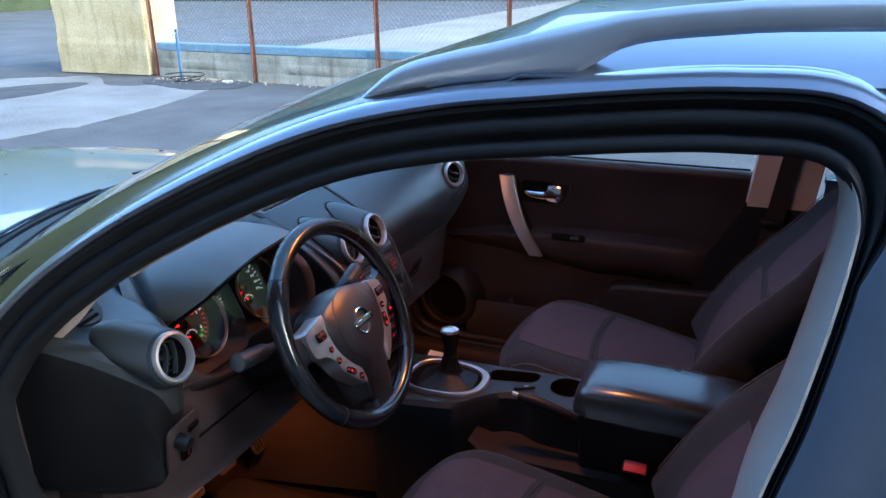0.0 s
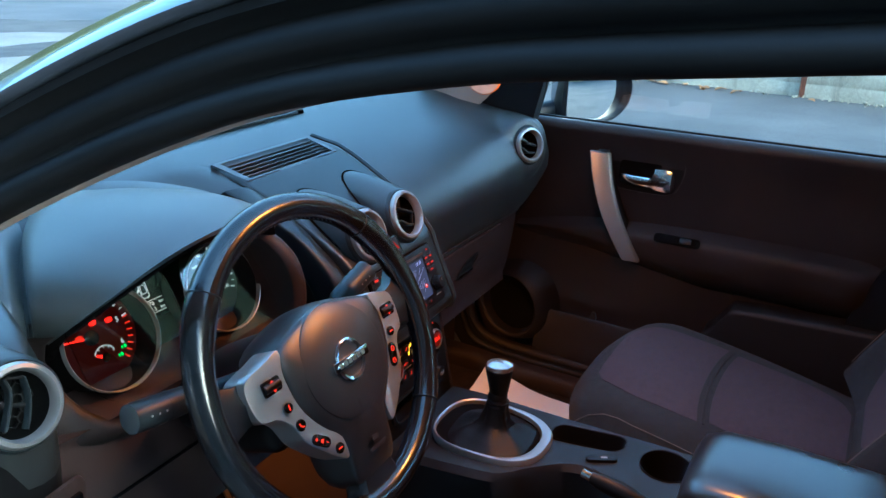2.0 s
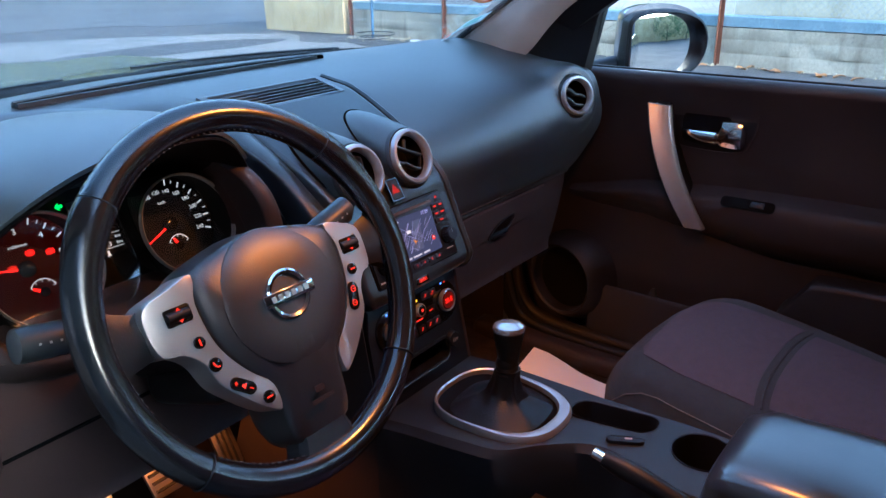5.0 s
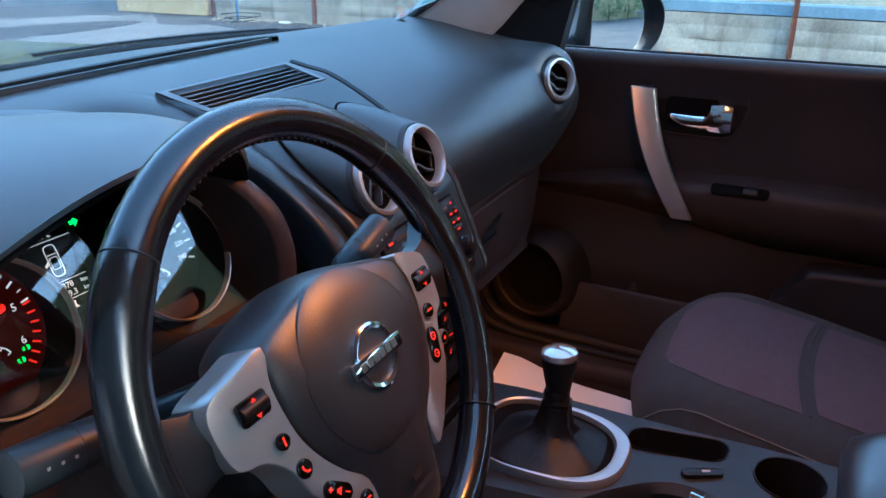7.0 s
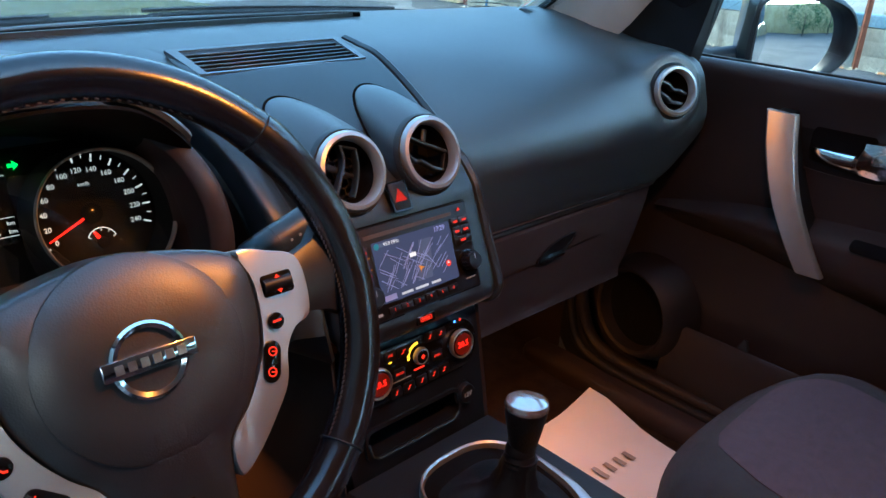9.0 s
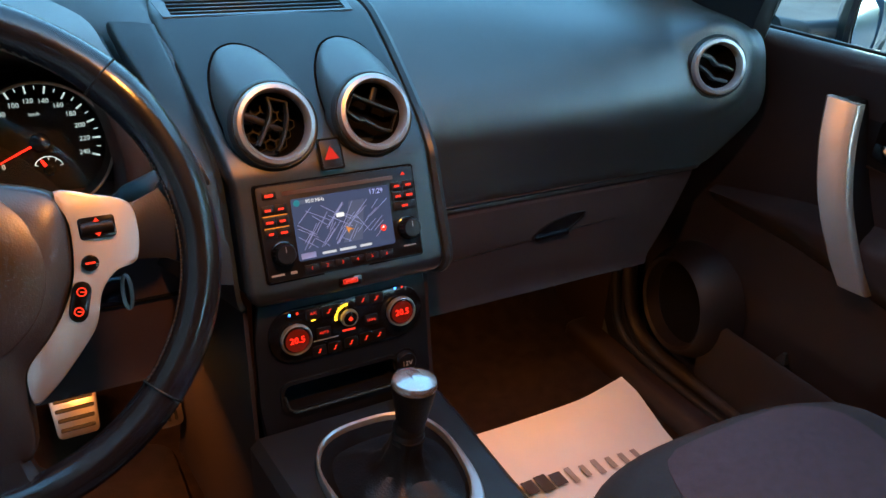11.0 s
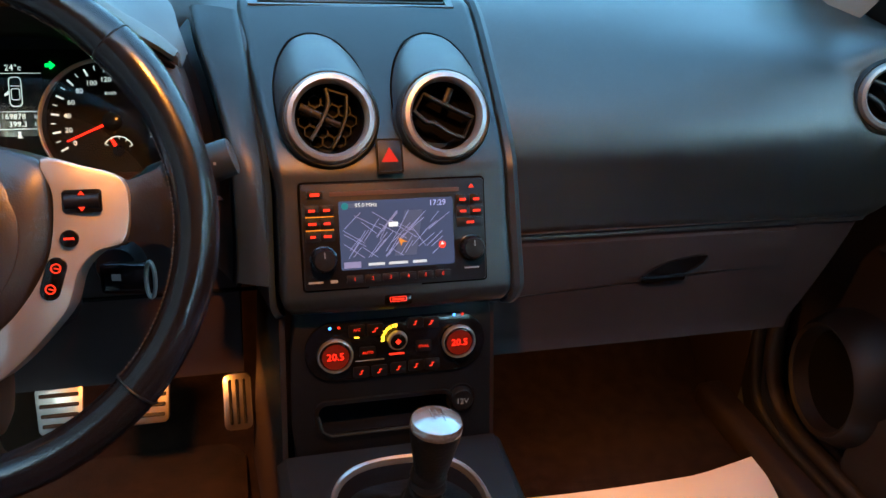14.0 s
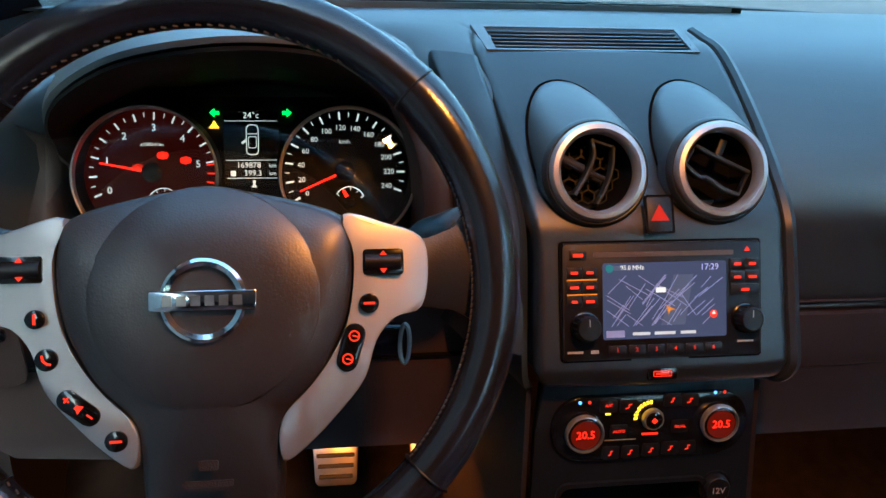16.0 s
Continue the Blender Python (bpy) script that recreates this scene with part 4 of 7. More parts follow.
# ---- centre stack ----
stack = thing("centre_stack", "satin dark grey centre stack with air vents and stereo", "dashboard")
SP = [(0.463, 1.0912, 0.126), (0.452, 1.0890, 0.128), (0.430, 1.0840, 0.131), (0.387, 1.0735, 0.134), (0.30, 1.034, 0.127), (0.228, 0.988, 0.121), (0.196, 0.958, 0.119),
      (0.184, 0.932, 0.118), (0.165, 0.885, 0.119), (0.149, 0.847, 0.120), (0.145, 0.832, 0.119), (0.150, 0.819, 0.114), (0.172, 0.808, 0.106)]
sp = spline(SP, 24)
rows = []
for i, (y, z, w) in enumerate(sp):
    a, b = sp[max(0, i - 1)], sp[min(len(sp) - 1, i + 1)]
    ty, tz = b[0] - a[0], b[1] - a[1]
    L = math.hypot(ty, tz)
    ny, nz = tz / L, -ty / L      # out of the face
    if nz < 0 and i < 120:
        ny, nz = -ny, -nz
    row = []
    for u, d in [(-1.02, -0.10), (-1.0, -0.012), (-0.99, -0.004)] + [(-0.96 + 0.04 * j, 0.002 * (1 - (-0.96 + 0.04 * j) ** 2)) for j in range(49)] + [(0.99, -0.004), (1.0, -0.012), (1.02, -0.10)]:
        pull = 0.010 * max(0.0, min(1.0, (1.03 - z) / 0.10))      # the driver's edge is drawn in towards the foot
        row.append(((w + 0.6 * pull if u > 0 else w - pull) * u, y + ny * d, z + nz * d))
    rows.append(row)
stack_face = part("stack_face", sheet(rows), FACE, stack, sharp=60)
for sd in (-1, 1):   # soft edge roll beside the stack
    path = [(sd * (w + 0.005 + 0.006 * max(0.0, min(1.0, (1.03 - z) / 0.10))), y + 0.004, z - 0.004) for y, z, w in sp[12:-12:3]]
    if sd > 0:
        part("edge_roll", tube(path, [0.0075 - 0.004 * max(0, i / len(path) - 0.8) / 0.2 for i in range(len(path))], 8), STACK, stack)
    # cheek that carries the stack back into the dashboard
    part("cheek", loft([[(sd * (w - 0.006), y + 0.012, z - 0.008), (sd * (w + 0.0), y + 0.008, z - 0.008), (sd * (w + 0.04), 0.42, min(z, 1.0) - 0.05), (sd * (w - 0.006), 0.45, min(z, 1.0) - 0.05)] for y, z, w in sp[108:-12:3]]), STACK, stack)

# lower panel with climate controls
LO = face_pose(0.006, 0.158, 0.765, 10)
low = part("lower_panel", plate([(-0.104, 0.046), (-0.108, 0.0), (-0.110, -0.08), (-0.106, -0.150), (0.106, -0.150), (0.110, -0.08), (0.108, 0.0), (0.104, 0.046)], 0.010, 0.004, at=(0, 0, -0.010)), BLACK, stack, "black lower centre panel", place=LO)
carve(low, [plate(round_rect(0.142, 0.033, 0.010, 5, (-0.012, -0.073)), 0.04, at=(0, 0, -0.02))])
for sd in (-1, 1):
    part("lower_cheek", loft([[(sd * 0.106, 0.168, 0.806), (sd * 0.112, 0.163, 0.806), (sd * 0.125, 0.40, 0.806), (sd * 0.10, 0.40, 0.806)],
                              [(sd * 0.110, 0.135, 0.62), (sd * 0.116, 0.129, 0.62), (sd * 0.135, 0.42, 0.60), (sd * 0.10, 0.42, 0.60)],
                              [(sd * 0.114, 0.108, 0.40), (sd * 0.120, 0.103, 0.40), (sd * 0.15, 0.5, 0.36), (sd * 0.10, 0.5, 0.36)]]), HARD, stack, "dark side of the centre stack")


# ---- demister grille on top ----
GR = pose(-0.004, 0.421, 1.0795, 13.5, 0, 0)
grille = thing("dash_grille", "slatted grille on top of the dashboard", "air vent", m=GR)
out = [(-0.124, 0.039), (0.121, 0.039), (0.115, -0.034), (-0.117, -0.034)]
inn = [(-0.110, 0.033), (0.110, 0.033), (0.107, -0.030), (-0.107, -0.030)]
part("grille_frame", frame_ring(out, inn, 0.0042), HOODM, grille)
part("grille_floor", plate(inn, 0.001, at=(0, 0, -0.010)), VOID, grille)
for k in range(5):
    part("slat", rbox(0.217, 0.0026, 0.004, 0.0008, 1, (0, 0.0225 - 0.0105 * k, 0.0012)), FACE, grille)


# ---- round air vents ----
def vane(pts, thick, z0, deep):
    """A rounded strip that follows a line across a vent, standing on edge."""
    line = [Vector((x, y, 0)) for x, y in (spline(pts, 5) if len(pts) > 2 else pts)]
    rings = []
    for i, p in enumerate(line):
        d = (line[min(len(line) - 1, i + 1)] - line[max(0, i - 1)]).normalized()
        n = Vector((-d.y, d.x, 0)) * thick / 2
        rings.append([p + n * a + Vector((0, 0, b)) for a, b in ((-1, z0 - deep), (-1, z0 - 0.001), (-0.5, z0), (0.5, z0), (1, z0 - 0.001), (1, z0 - deep))])
    return loft(rings)


# lines of the vanes in each kind of vent, as shares of its radius
VANES = {
    "upright": [("blade", [(-0.07, 0.92), (-0.02, 0.45), (-0.24, -0.06), (-0.58, -0.60)], 0.0036, -0.003, 0.010),
                ("blade", [(0.55, 0.70), (0.50, 0.10), (0.27, -0.50), (0.05, -0.86)], 0.0030, -0.004, 0.010),
                ("link", [(-0.07, 0.90), (0.55, 0.70)], 0.0030, -0.005, 0.005),
                ("cross_bar", [(-0.86, 0.42), (-0.26, 0.12)], 0.0072, -0.009, 0.004),
                ("link_tab", [(-0.10, 0.02), (0.34, -0.16)], 0.0050, -0.010, 0.004)],
    "level": [("blade", [(-0.60, 0.70), (-0.10, 0.44), (0.45, 0.18), (0.97, -0.06)], 0.0034, -0.003, 0.010),
              ("blade", [(-0.92, 0.18), (-0.52, -0.17), (-0.28, -0.20), (0.22, -0.53), (0.64, -0.68)], 0.0034, -0.003, 0.010),
              ("link", [(-0.60, 0.70), (-0.88, 0.20)], 0.0030, -0.006, 0.005),
              ("link", [(0.97, -0.06), (0.66, -0.68)], 0.0030, -0.006, 0.005),
              ("cross_bar", [(0.33, 0.88), (0.12, 0.40)], 0.0068, -0.009, 0.004)],
    "wavy": [("blade", [(-0.75, 0.58), (-0.25, 0.42), (0.05, 0.10), (0.45, 0.05), (0.92, -0.18)], 0.0046, -0.003, 0.012),
             ("blade", [(-0.90, 0.02), (-0.45, -0.22), (-0.10, -0.55), (0.25, -0.62), (0.66, -0.70)], 0.0046, -0.003, 0.012)],
}


def air_vent(m, r, label, style, pod=None, rise=0.630, run=0.87):
    v = thing("air_vent", label, "air vent", "round air vents", m)
    part("vent_ring", lathe([(r, 0.0), (r + 0.0005, 0.004), (r - 0.002, 0.009), (r - 0.006, 0.010), (r - 0.009, 0.006), (r - 0.0095, -0.010), (r - 0.004, -0.012)], 48, True), SILVER, v, "matt silver ring")
    part("vent_collar", lathe([(r + 0.005, -0.02), (r + 0.005, -0.002), (r + 0.002, 0.002), (r - 0.001, 0.001), (r - 0.001, -0.02)], 48, True), STACK, v)
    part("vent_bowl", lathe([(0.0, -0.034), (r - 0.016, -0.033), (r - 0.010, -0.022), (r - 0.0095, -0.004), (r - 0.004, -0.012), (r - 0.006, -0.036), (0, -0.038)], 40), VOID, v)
    ri = r - 0.011
    for name, pts, thick, z0, deep in VANES[style]:
        part(name, vane([(x * ri, y * ri) for x, y in pts], thick, z0, deep), STACK if name == "blade" else BLACK, v, "glossy dark vane" if name == "blade" else "")
    if style == "upright":
        cell = 0.0066
        for i in range(-3, 4):
            for j in range(-3, 4):
                cx, cy = 2 * cell * 0.866 * (i + 0.5 * (j % 2)), 1.5 * cell * j
                if math.hypot(cx, cy) < ri - 0.004:
                    part("honeycomb_cell", frame_ring(circle(cell * 1.02, 6, (cx, cy), 30, 390), circle(cell * 0.86, 6, (cx, cy), 30, 390), 0.006, -0.030), BLACK, v)
    if pod:
        # bulging cowl that runs from the ring back into the top
        rings = []
        for s, k in ((-0.03, 1.0), (0.0, 1.0), (0.02, 1.0), (0.048, 0.97), (0.075, 0.905), (0.098, 0.80), (0.115, 0.65), (0.127, 0.48), (0.134, 0.22), (0.136, 0.02)):
            # the cowl runs level to the rear while the top climbs to meet it
            up, back = (rise * s, -0.004 - run * s) if s > 0 else (0, -0.004 + 0.6 * s)
            rings.append([(k * (r + 0.0054) * math.cos(a) + pod * max(0, s), k * (r + 0.0052) * math.sin(a) * (1 - 0.10 * max(0, s) / 0.12) + up, back) for a in [2 * math.pi * j / 36 for j in range(36)]])
        part("vent_pod", loft(rings, caps=False), SOFT, v, "bulging grey cowl behind the vent")
        if abs(m.translation.x) < 0.1:
            # dark joint where the cowl meets the stack's top
            ys, zs = [q[0] for q in sp[:150]][::-1], [q[1] for q in sp[:150]][::-1]
            seam = []
            for j in range(1, 240):
                a = radians(-30 + j)
                last = None
                for i in range(len(rings) - 1):
                    p0, p1 = [Vector((np.interp(a % (2 * math.pi), [2 * math.pi * n / 36 for n in range(37)], [rg[n % 36][0] for n in range(37)]), np.interp(a % (2 * math.pi), [2 * math.pi * n / 36 for n in range(37)], [rg[n % 36][1] for n in range(37)]), rg[0][2])) for rg in (rings[i], rings[i + 1])]
                    w0, w1 = m @ p0, m @ p1
                    g0, g1 = w0.z - np.interp(w0.y, ys, zs), w1.z - np.interp(w1.y, ys, zs)
                    if g0 > 0.0025 >= g1 and i > 0:
                        last = p0 + (p1 - p0) * ((g0 - 0.0025) / (g0 - g1))
                if last:
                    seam.append(last)
            if len(seam) > 20:
                part("pod_joint", tube(seam[::4], 0.0020, 6), VOID, v)
    return v


air_vent(face_pose(-0.054, 0.205, 0.998, 22), 0.0428, "round vent with upright blades in a silver ring", "upright", pod=-0.05)
air_vent(face_pose(0.058, 0.205, 0.999, 22), 0.0428, "round vent with level blades in a silver ring", "level", pod=0.08)
air_vent(face_pose(0.600, 0.216, 1.008, 15, -22), 0.0400, "round vent in a silver ring near the passenger door", "wavy")
air_vent(face_pose(-0.632, 0.218, 0.999, 18, 0), 0.043, "round vent in a silver ring near the driver's door", "upright", pod=-0.15, rise=0.50, run=0.86)

def swell(ob, m, r, reach, tall):
    """Raise a skin into a soft drop-shaped swelling flush with a vent's ring."""
    inv = m.inverted()
    axis = m.to_3x3() @ Vector((0, 0, 1))
    for v in ob.data.vertices:
        q = inv @ v.co
        if q.z < -0.16 or q.z > 0.06:
            continue
        far = math.hypot(q.x, q.y * (r + reach) / (r + tall) if q.y > 0 else q.y)
        k = max(0.0, min(1.0, (r + reach - far) / reach))
        k = k * k * (3 - 2 * k)
        v.co += axis * max(0.0, -0.0035 - q.z) * k


swell(db, face_pose(0.600, 0.216, 1.008, 15, -22), 0.047, 0.036, 0.050)


def sink(ob, m, r, depth):
    """Press a round hollow for a vent into a skin behind it."""
    inv = m.inverted()
    axis = m.to_3x3() @ Vector((0, 0, 1))
    for v in ob.data.vertices:
        q = inv @ v.co
        if math.hypot(q.x, q.y) < r and q.z > -depth:
            v.co -= axis * (q.z + depth)


for vx, vy, vz, tilt, turn, r in ((-0.054, 0.205, 0.998, 22, 0, 0.0428), (0.058, 0.205, 0.999, 22, 0, 0.0428), (0.600, 0.216, 1.008, 15, -22, 0.0400), (-0.632, 0.218, 0.999, 18, 0, 0.043)):
    sink(db, face_pose(vx, vy, vz, tilt, turn), r - 0.007, 0.05)
    sink(stack_face, face_pose(vx, vy, vz, tilt, turn), r - 0.002, 0.05)

gi = GR.inverted()
for ob in (db, stack_face):      # hollow under the slatted grille
    for v in ob.data.vertices:
        q = gi @ v.co
        if abs(q.x) < 0.106 and abs(q.y) < 0.0325 and q.z > -0.016:
            v.co.z -= q.z + 0.016

# hazard switch
HZ = face_pose(0.001, 0.1905, 0.9635, 30)
hz = thing("hazard_switch", "black hazard switch with a red triangle", "switch", m=HZ)
part("switch_frame", frame_ring(round_rect(0.026, 0.034, 0.002), round_rect(0.0225, 0.0305, 0.002), 0.003), GLOSS, hz)
part("button", plate(round_rect(0.022, 0.030, 0.002), 0.003, 0.001), BLACK, hz)
part("red_triangle", plate([(0, 0.0085), (-0.0085, -0.006), (0.0085, -0.006)], 0.0004, at=(0, 0, 0.003)), mat("dim_red_print", (0.22, 0.008, 0.008), 0.6, emit=(1.0, 0.03, 0.015), power=0.04, spec=0.05), hz)


# ---- instruments ----
CL = face_pose(-0.357, 0.318, 0.970, 22)
cluster = thing("instrument_cluster", "lit instrument cluster with two chrome-ringed dials", "instrument cluster", m=CL)
part("cluster_plate", plate(round_rect(0.345, 0.150, 0.05, 6, (0, -0.004)), 0.004, at=(-0.005, 0.006, -0.046)), DIAL, cluster)


DEEP = 0.0315


def dial(cx, cy, r, name, label, face=None):
    # the face lies deep behind its ring, at the foot of a black cone
    rx, ry, rz = (0.003, -0.007, DEEP + 0.009)
    d = part(name, plate(circle(r - 0.001, 48), 0.003, at=(0, 0, -0.007)), face or DIAL, cluster, label, place=pose(cx - 0.007, cy + 0.006, -DEEP))
    part("dial_ring", lathe([(r + 0.0004, -0.006), (r + 0.0004, 0.001), (r - 0.0004, 0.002), (r - 0.0016, 0.001), (r - 0.0022, -0.006)], 64, True), SILVER, d, "thin silver ring", place=pose(rx, ry, rz))
    part("dial_cone", loft([[(rx * k + q * x, ry * k + q * y, -0.006 + (rz + 0.003) * k) for x, y in circle(r, 48)] for k, q in ((0.0, 0.985), (0.5, 0.98), (1.0, 0.975), (1.0, 1.0), (0.5, 1.0), (0.0, 1.01))], caps=False), DIAL, d)
    return d


DZ = -0.0036


def ticks(d, r0, r1, a0, a1, n, w, material, name="tick"):
    for i in range(n):
        a = radians(a0 + (a1 - a0) * i / (n - 1))
        m = pose(math.cos(a) * (r0 + r1) / 2, math.sin(a) * (r0 + r1) / 2, DZ, 0, 0, math.degrees(a))
        part(name, rbox(r1 - r0, w, 0.0004, 0), material, d, place=m)


def needle(d, ang, length, material, hub=0.010, w=0.0026):
    a = radians(ang)
    part("needle", plate([(0.004, -w / 2), (length, -w / 4), (length, w / 4), (0.004, w / 2)], 0.0008), material, d, "glowing red needle", place=pose(0, 0, -0.0012, 0, 0, ang))
    part("needle_hub", lathe([(0, 0.002), (hub * 0.8, 0.0016), (hub, 0.0), (hub, -0.003)], 24), GLOSS, d, place=pose(0, 0, 0))


def fuel_gauge(d, cx, cy, r, ang, ang0=20, ang1=150):
    part("small_scale", frame_ring(circle(r, 14, (cx, cy), ang0, ang1) + circle(r, 14, (cx, cy), ang0, ang1)[::-1], circle(r - 0.0007, 14, (cx, cy), ang0, ang1) + circle(r - 0.0007, 14, (cx, cy), ang0, ang1)[::-1], 0.0003, DZ), WHITEL, d)
    a = radians(ang)
    part("small_needle", plate([(-0.0022, 0), (0.0022, 0), (0.0015, r * 0.85), (-0.0015, r * 0.85)], 0.0006), REDHOT, d, place=pose(cx, cy, DZ, 0, 0, ang - 90))
    for k in range(5):
        b = radians(ang0 + (ang1 - ang0) * k / 4)
        part("small_tick", rbox(0.0032, 0.0007, 0.0003, 0), WHITEL, d, place=pose(cx + (r - 0.0022) * math.cos(b), cy + (r - 0.0022) * math.sin(b), DZ, 0, 0, math.degrees(b)))
    part("small_needle_hub", lathe([(0, 0.002), (0.0055, 0.0015), (0.006, 0)], 20), GLOSS, d, place=pose(cx, cy, DZ))


tach = dial(-0.094, -0.006, 0.066, "rev_counter", "rev counter glowing red", DIALRED)
ticks(tach, 0.0525, 0.060, 203, 10.5, 11, 0.0016, WHITEL)
ticks(tach, 0.0555, 0.060, 203, 10.5, 21, 0.0008, WHITEL)
ticks(tach, 0.0525, 0.060, 8, -47, 7, 0.0016, RED, "red_tick")
for i, s in enumerate("0123456"):
    a = radians(203 - 38.5 * i)
    lettering("number", s, 0.0100, WHITEL, tach, pose(0.0445 * math.cos(a), 0.0445 * math.sin(a), DZ))
lettering("unit", "x1000r/min", 0.0048, WHITEL, tach, pose(0, 0.028, DZ))
needle(tach, 169, 0.050, REDHOT)
fuel_gauge(tach, 0.010, -0.031, 0.016, 150)
for x, y, m in ((0.010, 0.017, REDHOT), (0.032, 0.012, REDHOT), (-0.014, 0.005, RED)):
    wl = part("warning_lamp", plate(circle(0.0021, 14), 0.0004), m, tach, place=pose(x, y, DZ))
    part("lamp_ring", frame_ring(circle(0.0038, 20), circle(0.0029, 20), 0.0004), m, wl)
    for s2 in (1, -1):
        part("lamp_bracket", tube([(s2 * 0.0038, 0.0032, 0.0002), (s2 * 0.0052, 0, 0.0002), (s2 * 0.0038, -0.0032, 0.0002)], 0.0004, 5), m, wl)
for x, y in ((0.030, -0.036), (0.038, -0.028)):
    gl2 = part("green_lamp", plate(circle(0.0024, 14, (0.0012, 0), -90, 90), 0.0004), GREEN, tach, place=pose(x, y, DZ))
    for k2 in (-1, 0, 1):
        part("lamp_ray", rbox(0.0024, 0.0005, 0.0004, 0, at=(-0.0022, 0.0014 * k2, 0.0002)), GREEN, gl2)

speedo = dial(0.095, -0.006, 0.066, "speedometer", "speedometer with white numbers up to 240")
ticks(speedo, 0.0525, 0.0605, 210, -20, 13, 0.0018, WHITEL)
ticks(speedo, 0.056, 0.0605, 210, -20, 25, 0.0009, WHITEL)
for i in range(13):
    a = radians(210 - 230 / 12 * i)
    lettering("number", str(20 * i), 0.0074, WHITEL, speedo, pose(0.0445 * math.cos(a), 0.0445 * math.sin(a), DZ))
lettering("unit", "km/h", 0.0055, WHITEL, speedo, pose(0, 0.030, DZ))
needle(speedo, 204, 0.050, REDHOT)
fuel_gauge(speedo, 0.004, -0.031, 0.0155, 118)

disp = part("trip_display", plate(round_rect(0.054, 0.075, 0.003), 0.003, at=(0, 0, -0.008)), GLOSS, cluster, "black trip display", place=pose(-0.005, 0.024, -DEEP))
DP = -0.0046
lettering("temperature", "24°c", 0.0088, WHITEL, disp, pose(0, 0.033, DP))
part("line", rbox(0.052, 0.0006, 0.0003, 0, at=(0, 0.0275, DP)), WHITEL, disp)
part("line", rbox(0.050, 0.0006, 0.0003, 0, at=(0, -0.012, DP)), WHITEL, disp)
part("line", rbox(0.050, 0.0006, 0.0003, 0, at=(0, -0.030, DP)), WHITEL, disp)
part("car_outline", frame_ring(round_rect(0.0125, 0.031, 0.0045), round_rect(0.0108, 0.0292, 0.004), 0.0003), WHITEL, disp, place=pose(0.001, 0.0085, DP))
part("car_outline_roof", frame_ring(round_rect(0.0085, 0.012, 0.002), round_rect(0.0073, 0.0108, 0.0018), 0.0003), WHITEL, disp, place=pose(0.001, 0.006, DP))
part("car_outline_screen", rbox(0.0095, 0.0007, 0.0003, 0, at=(0.001, 0.0145, DP)), WHITEL, disp)
part("car_outline_door", plate([(0, 0), (-0.0045, -0.0035), (-0.0035, -0.0055), (0.0, -0.0035)], 0.0003), WHITEL, disp, place=pose(-0.0055, 0.0095, DP))
lettering("odometer", "169878", 0.0080, WHITEL, disp, pose(-0.003, -0.0172, DP))
lettering("trip_meter", "399.3", 0.0080, WHITEL, disp, pose(0.001, -0.0253, DP))
lettering("unit", "km", 0.0058, WHITEL, disp, pose(0.0205, -0.0175, DP))
lettering("unit", "km", 0.0058, WHITEL, disp, pose(0.0205, -0.0255, DP))
part("trip_box", plate(round_rect(0.005, 0.0055, 0.0006), 0.0003), WHITEL, disp, place=pose(-0.0185, -0.0253, DP))
part("seat_symbol", plate([(-0.003, -0.004), (0.003, -0.004), (0.001, -0.001), (0.0015, 0.003), (-0.0015, 0.003), (-0.001, -0.001)], 0.0003), WHITEL, disp, place=pose(0.002, -0.0355, DP))
for x, m in ((0.0375, GREEN), (-0.0335, GREEN)):
    s = -1 if x < 0 else 1
    part("indicator_arrow", plate([(s * 0.005, 0), (0, 0.0045), (0, 0.0018), (-s * 0.0045, 0.0018), (-s * 0.0045, -0.0018), (0, -0.0018), (0, -0.0045)], 0.0004), m, cluster, "green turn arrow", place=pose(x - 0.007, 0.0595, DP - DEEP))
part("amber_triangle", plate([(0, 0.0045), (-0.005, -0.0035), (0.005, -0.0035)], 0.0004), AMBER, cluster, "amber warning triangle", place=pose(-0.041, 0.0475, DP - DEEP))

# hooded cowl above the instruments
cowl = thing("instrument_cowl", "smooth grey hood over the instruments", "dashboard")
lipc = spline([(-0.531, 0.320, 0.990), (-0.524, 0.272, 1.026), (-0.502, 0.236, 1.058), (-0.458, 0.211, 1.087), (-0.410, 0.201, 1.102), (-0.345, 0.194, 1.110), (-0.285, 0.204, 1.104), (-0.243, 0.228, 1.084), (-0.212, 0.252, 1.060), (-0.194, 0.268, 1.043)], 4)
brow = spline([(-0.536, 0.338, 0.996), (-0.541, 0.325, 1.030), (-0.514, 0.368, 1.066), (-0.460, 0.445, 1.086), (-0.399, 0.493, 1.099), (-0.340, 0.482, 1.101), (-0.292, 0.395, 1.101), (-0.262, 0.300, 1.094), (-0.212, 0.280, 1.066), (-0.190, 0.280, 1.046)], 4)
backc = spline([(-0.534, 0.372, 1.004), (-0.556, 0.380, 1.034), (-0.528, 0.420, 1.064), (-0.486, 0.480, 1.083), (-0.412, 0.535, 1.099), (-0.335, 0.525, 1.101), (-0.262, 0.470, 1.097), (-0.206, 0.390, 1.080), (-0.192, 0.335, 1.058), (-0.184, 0.315, 1.036)], 4)
rows = []
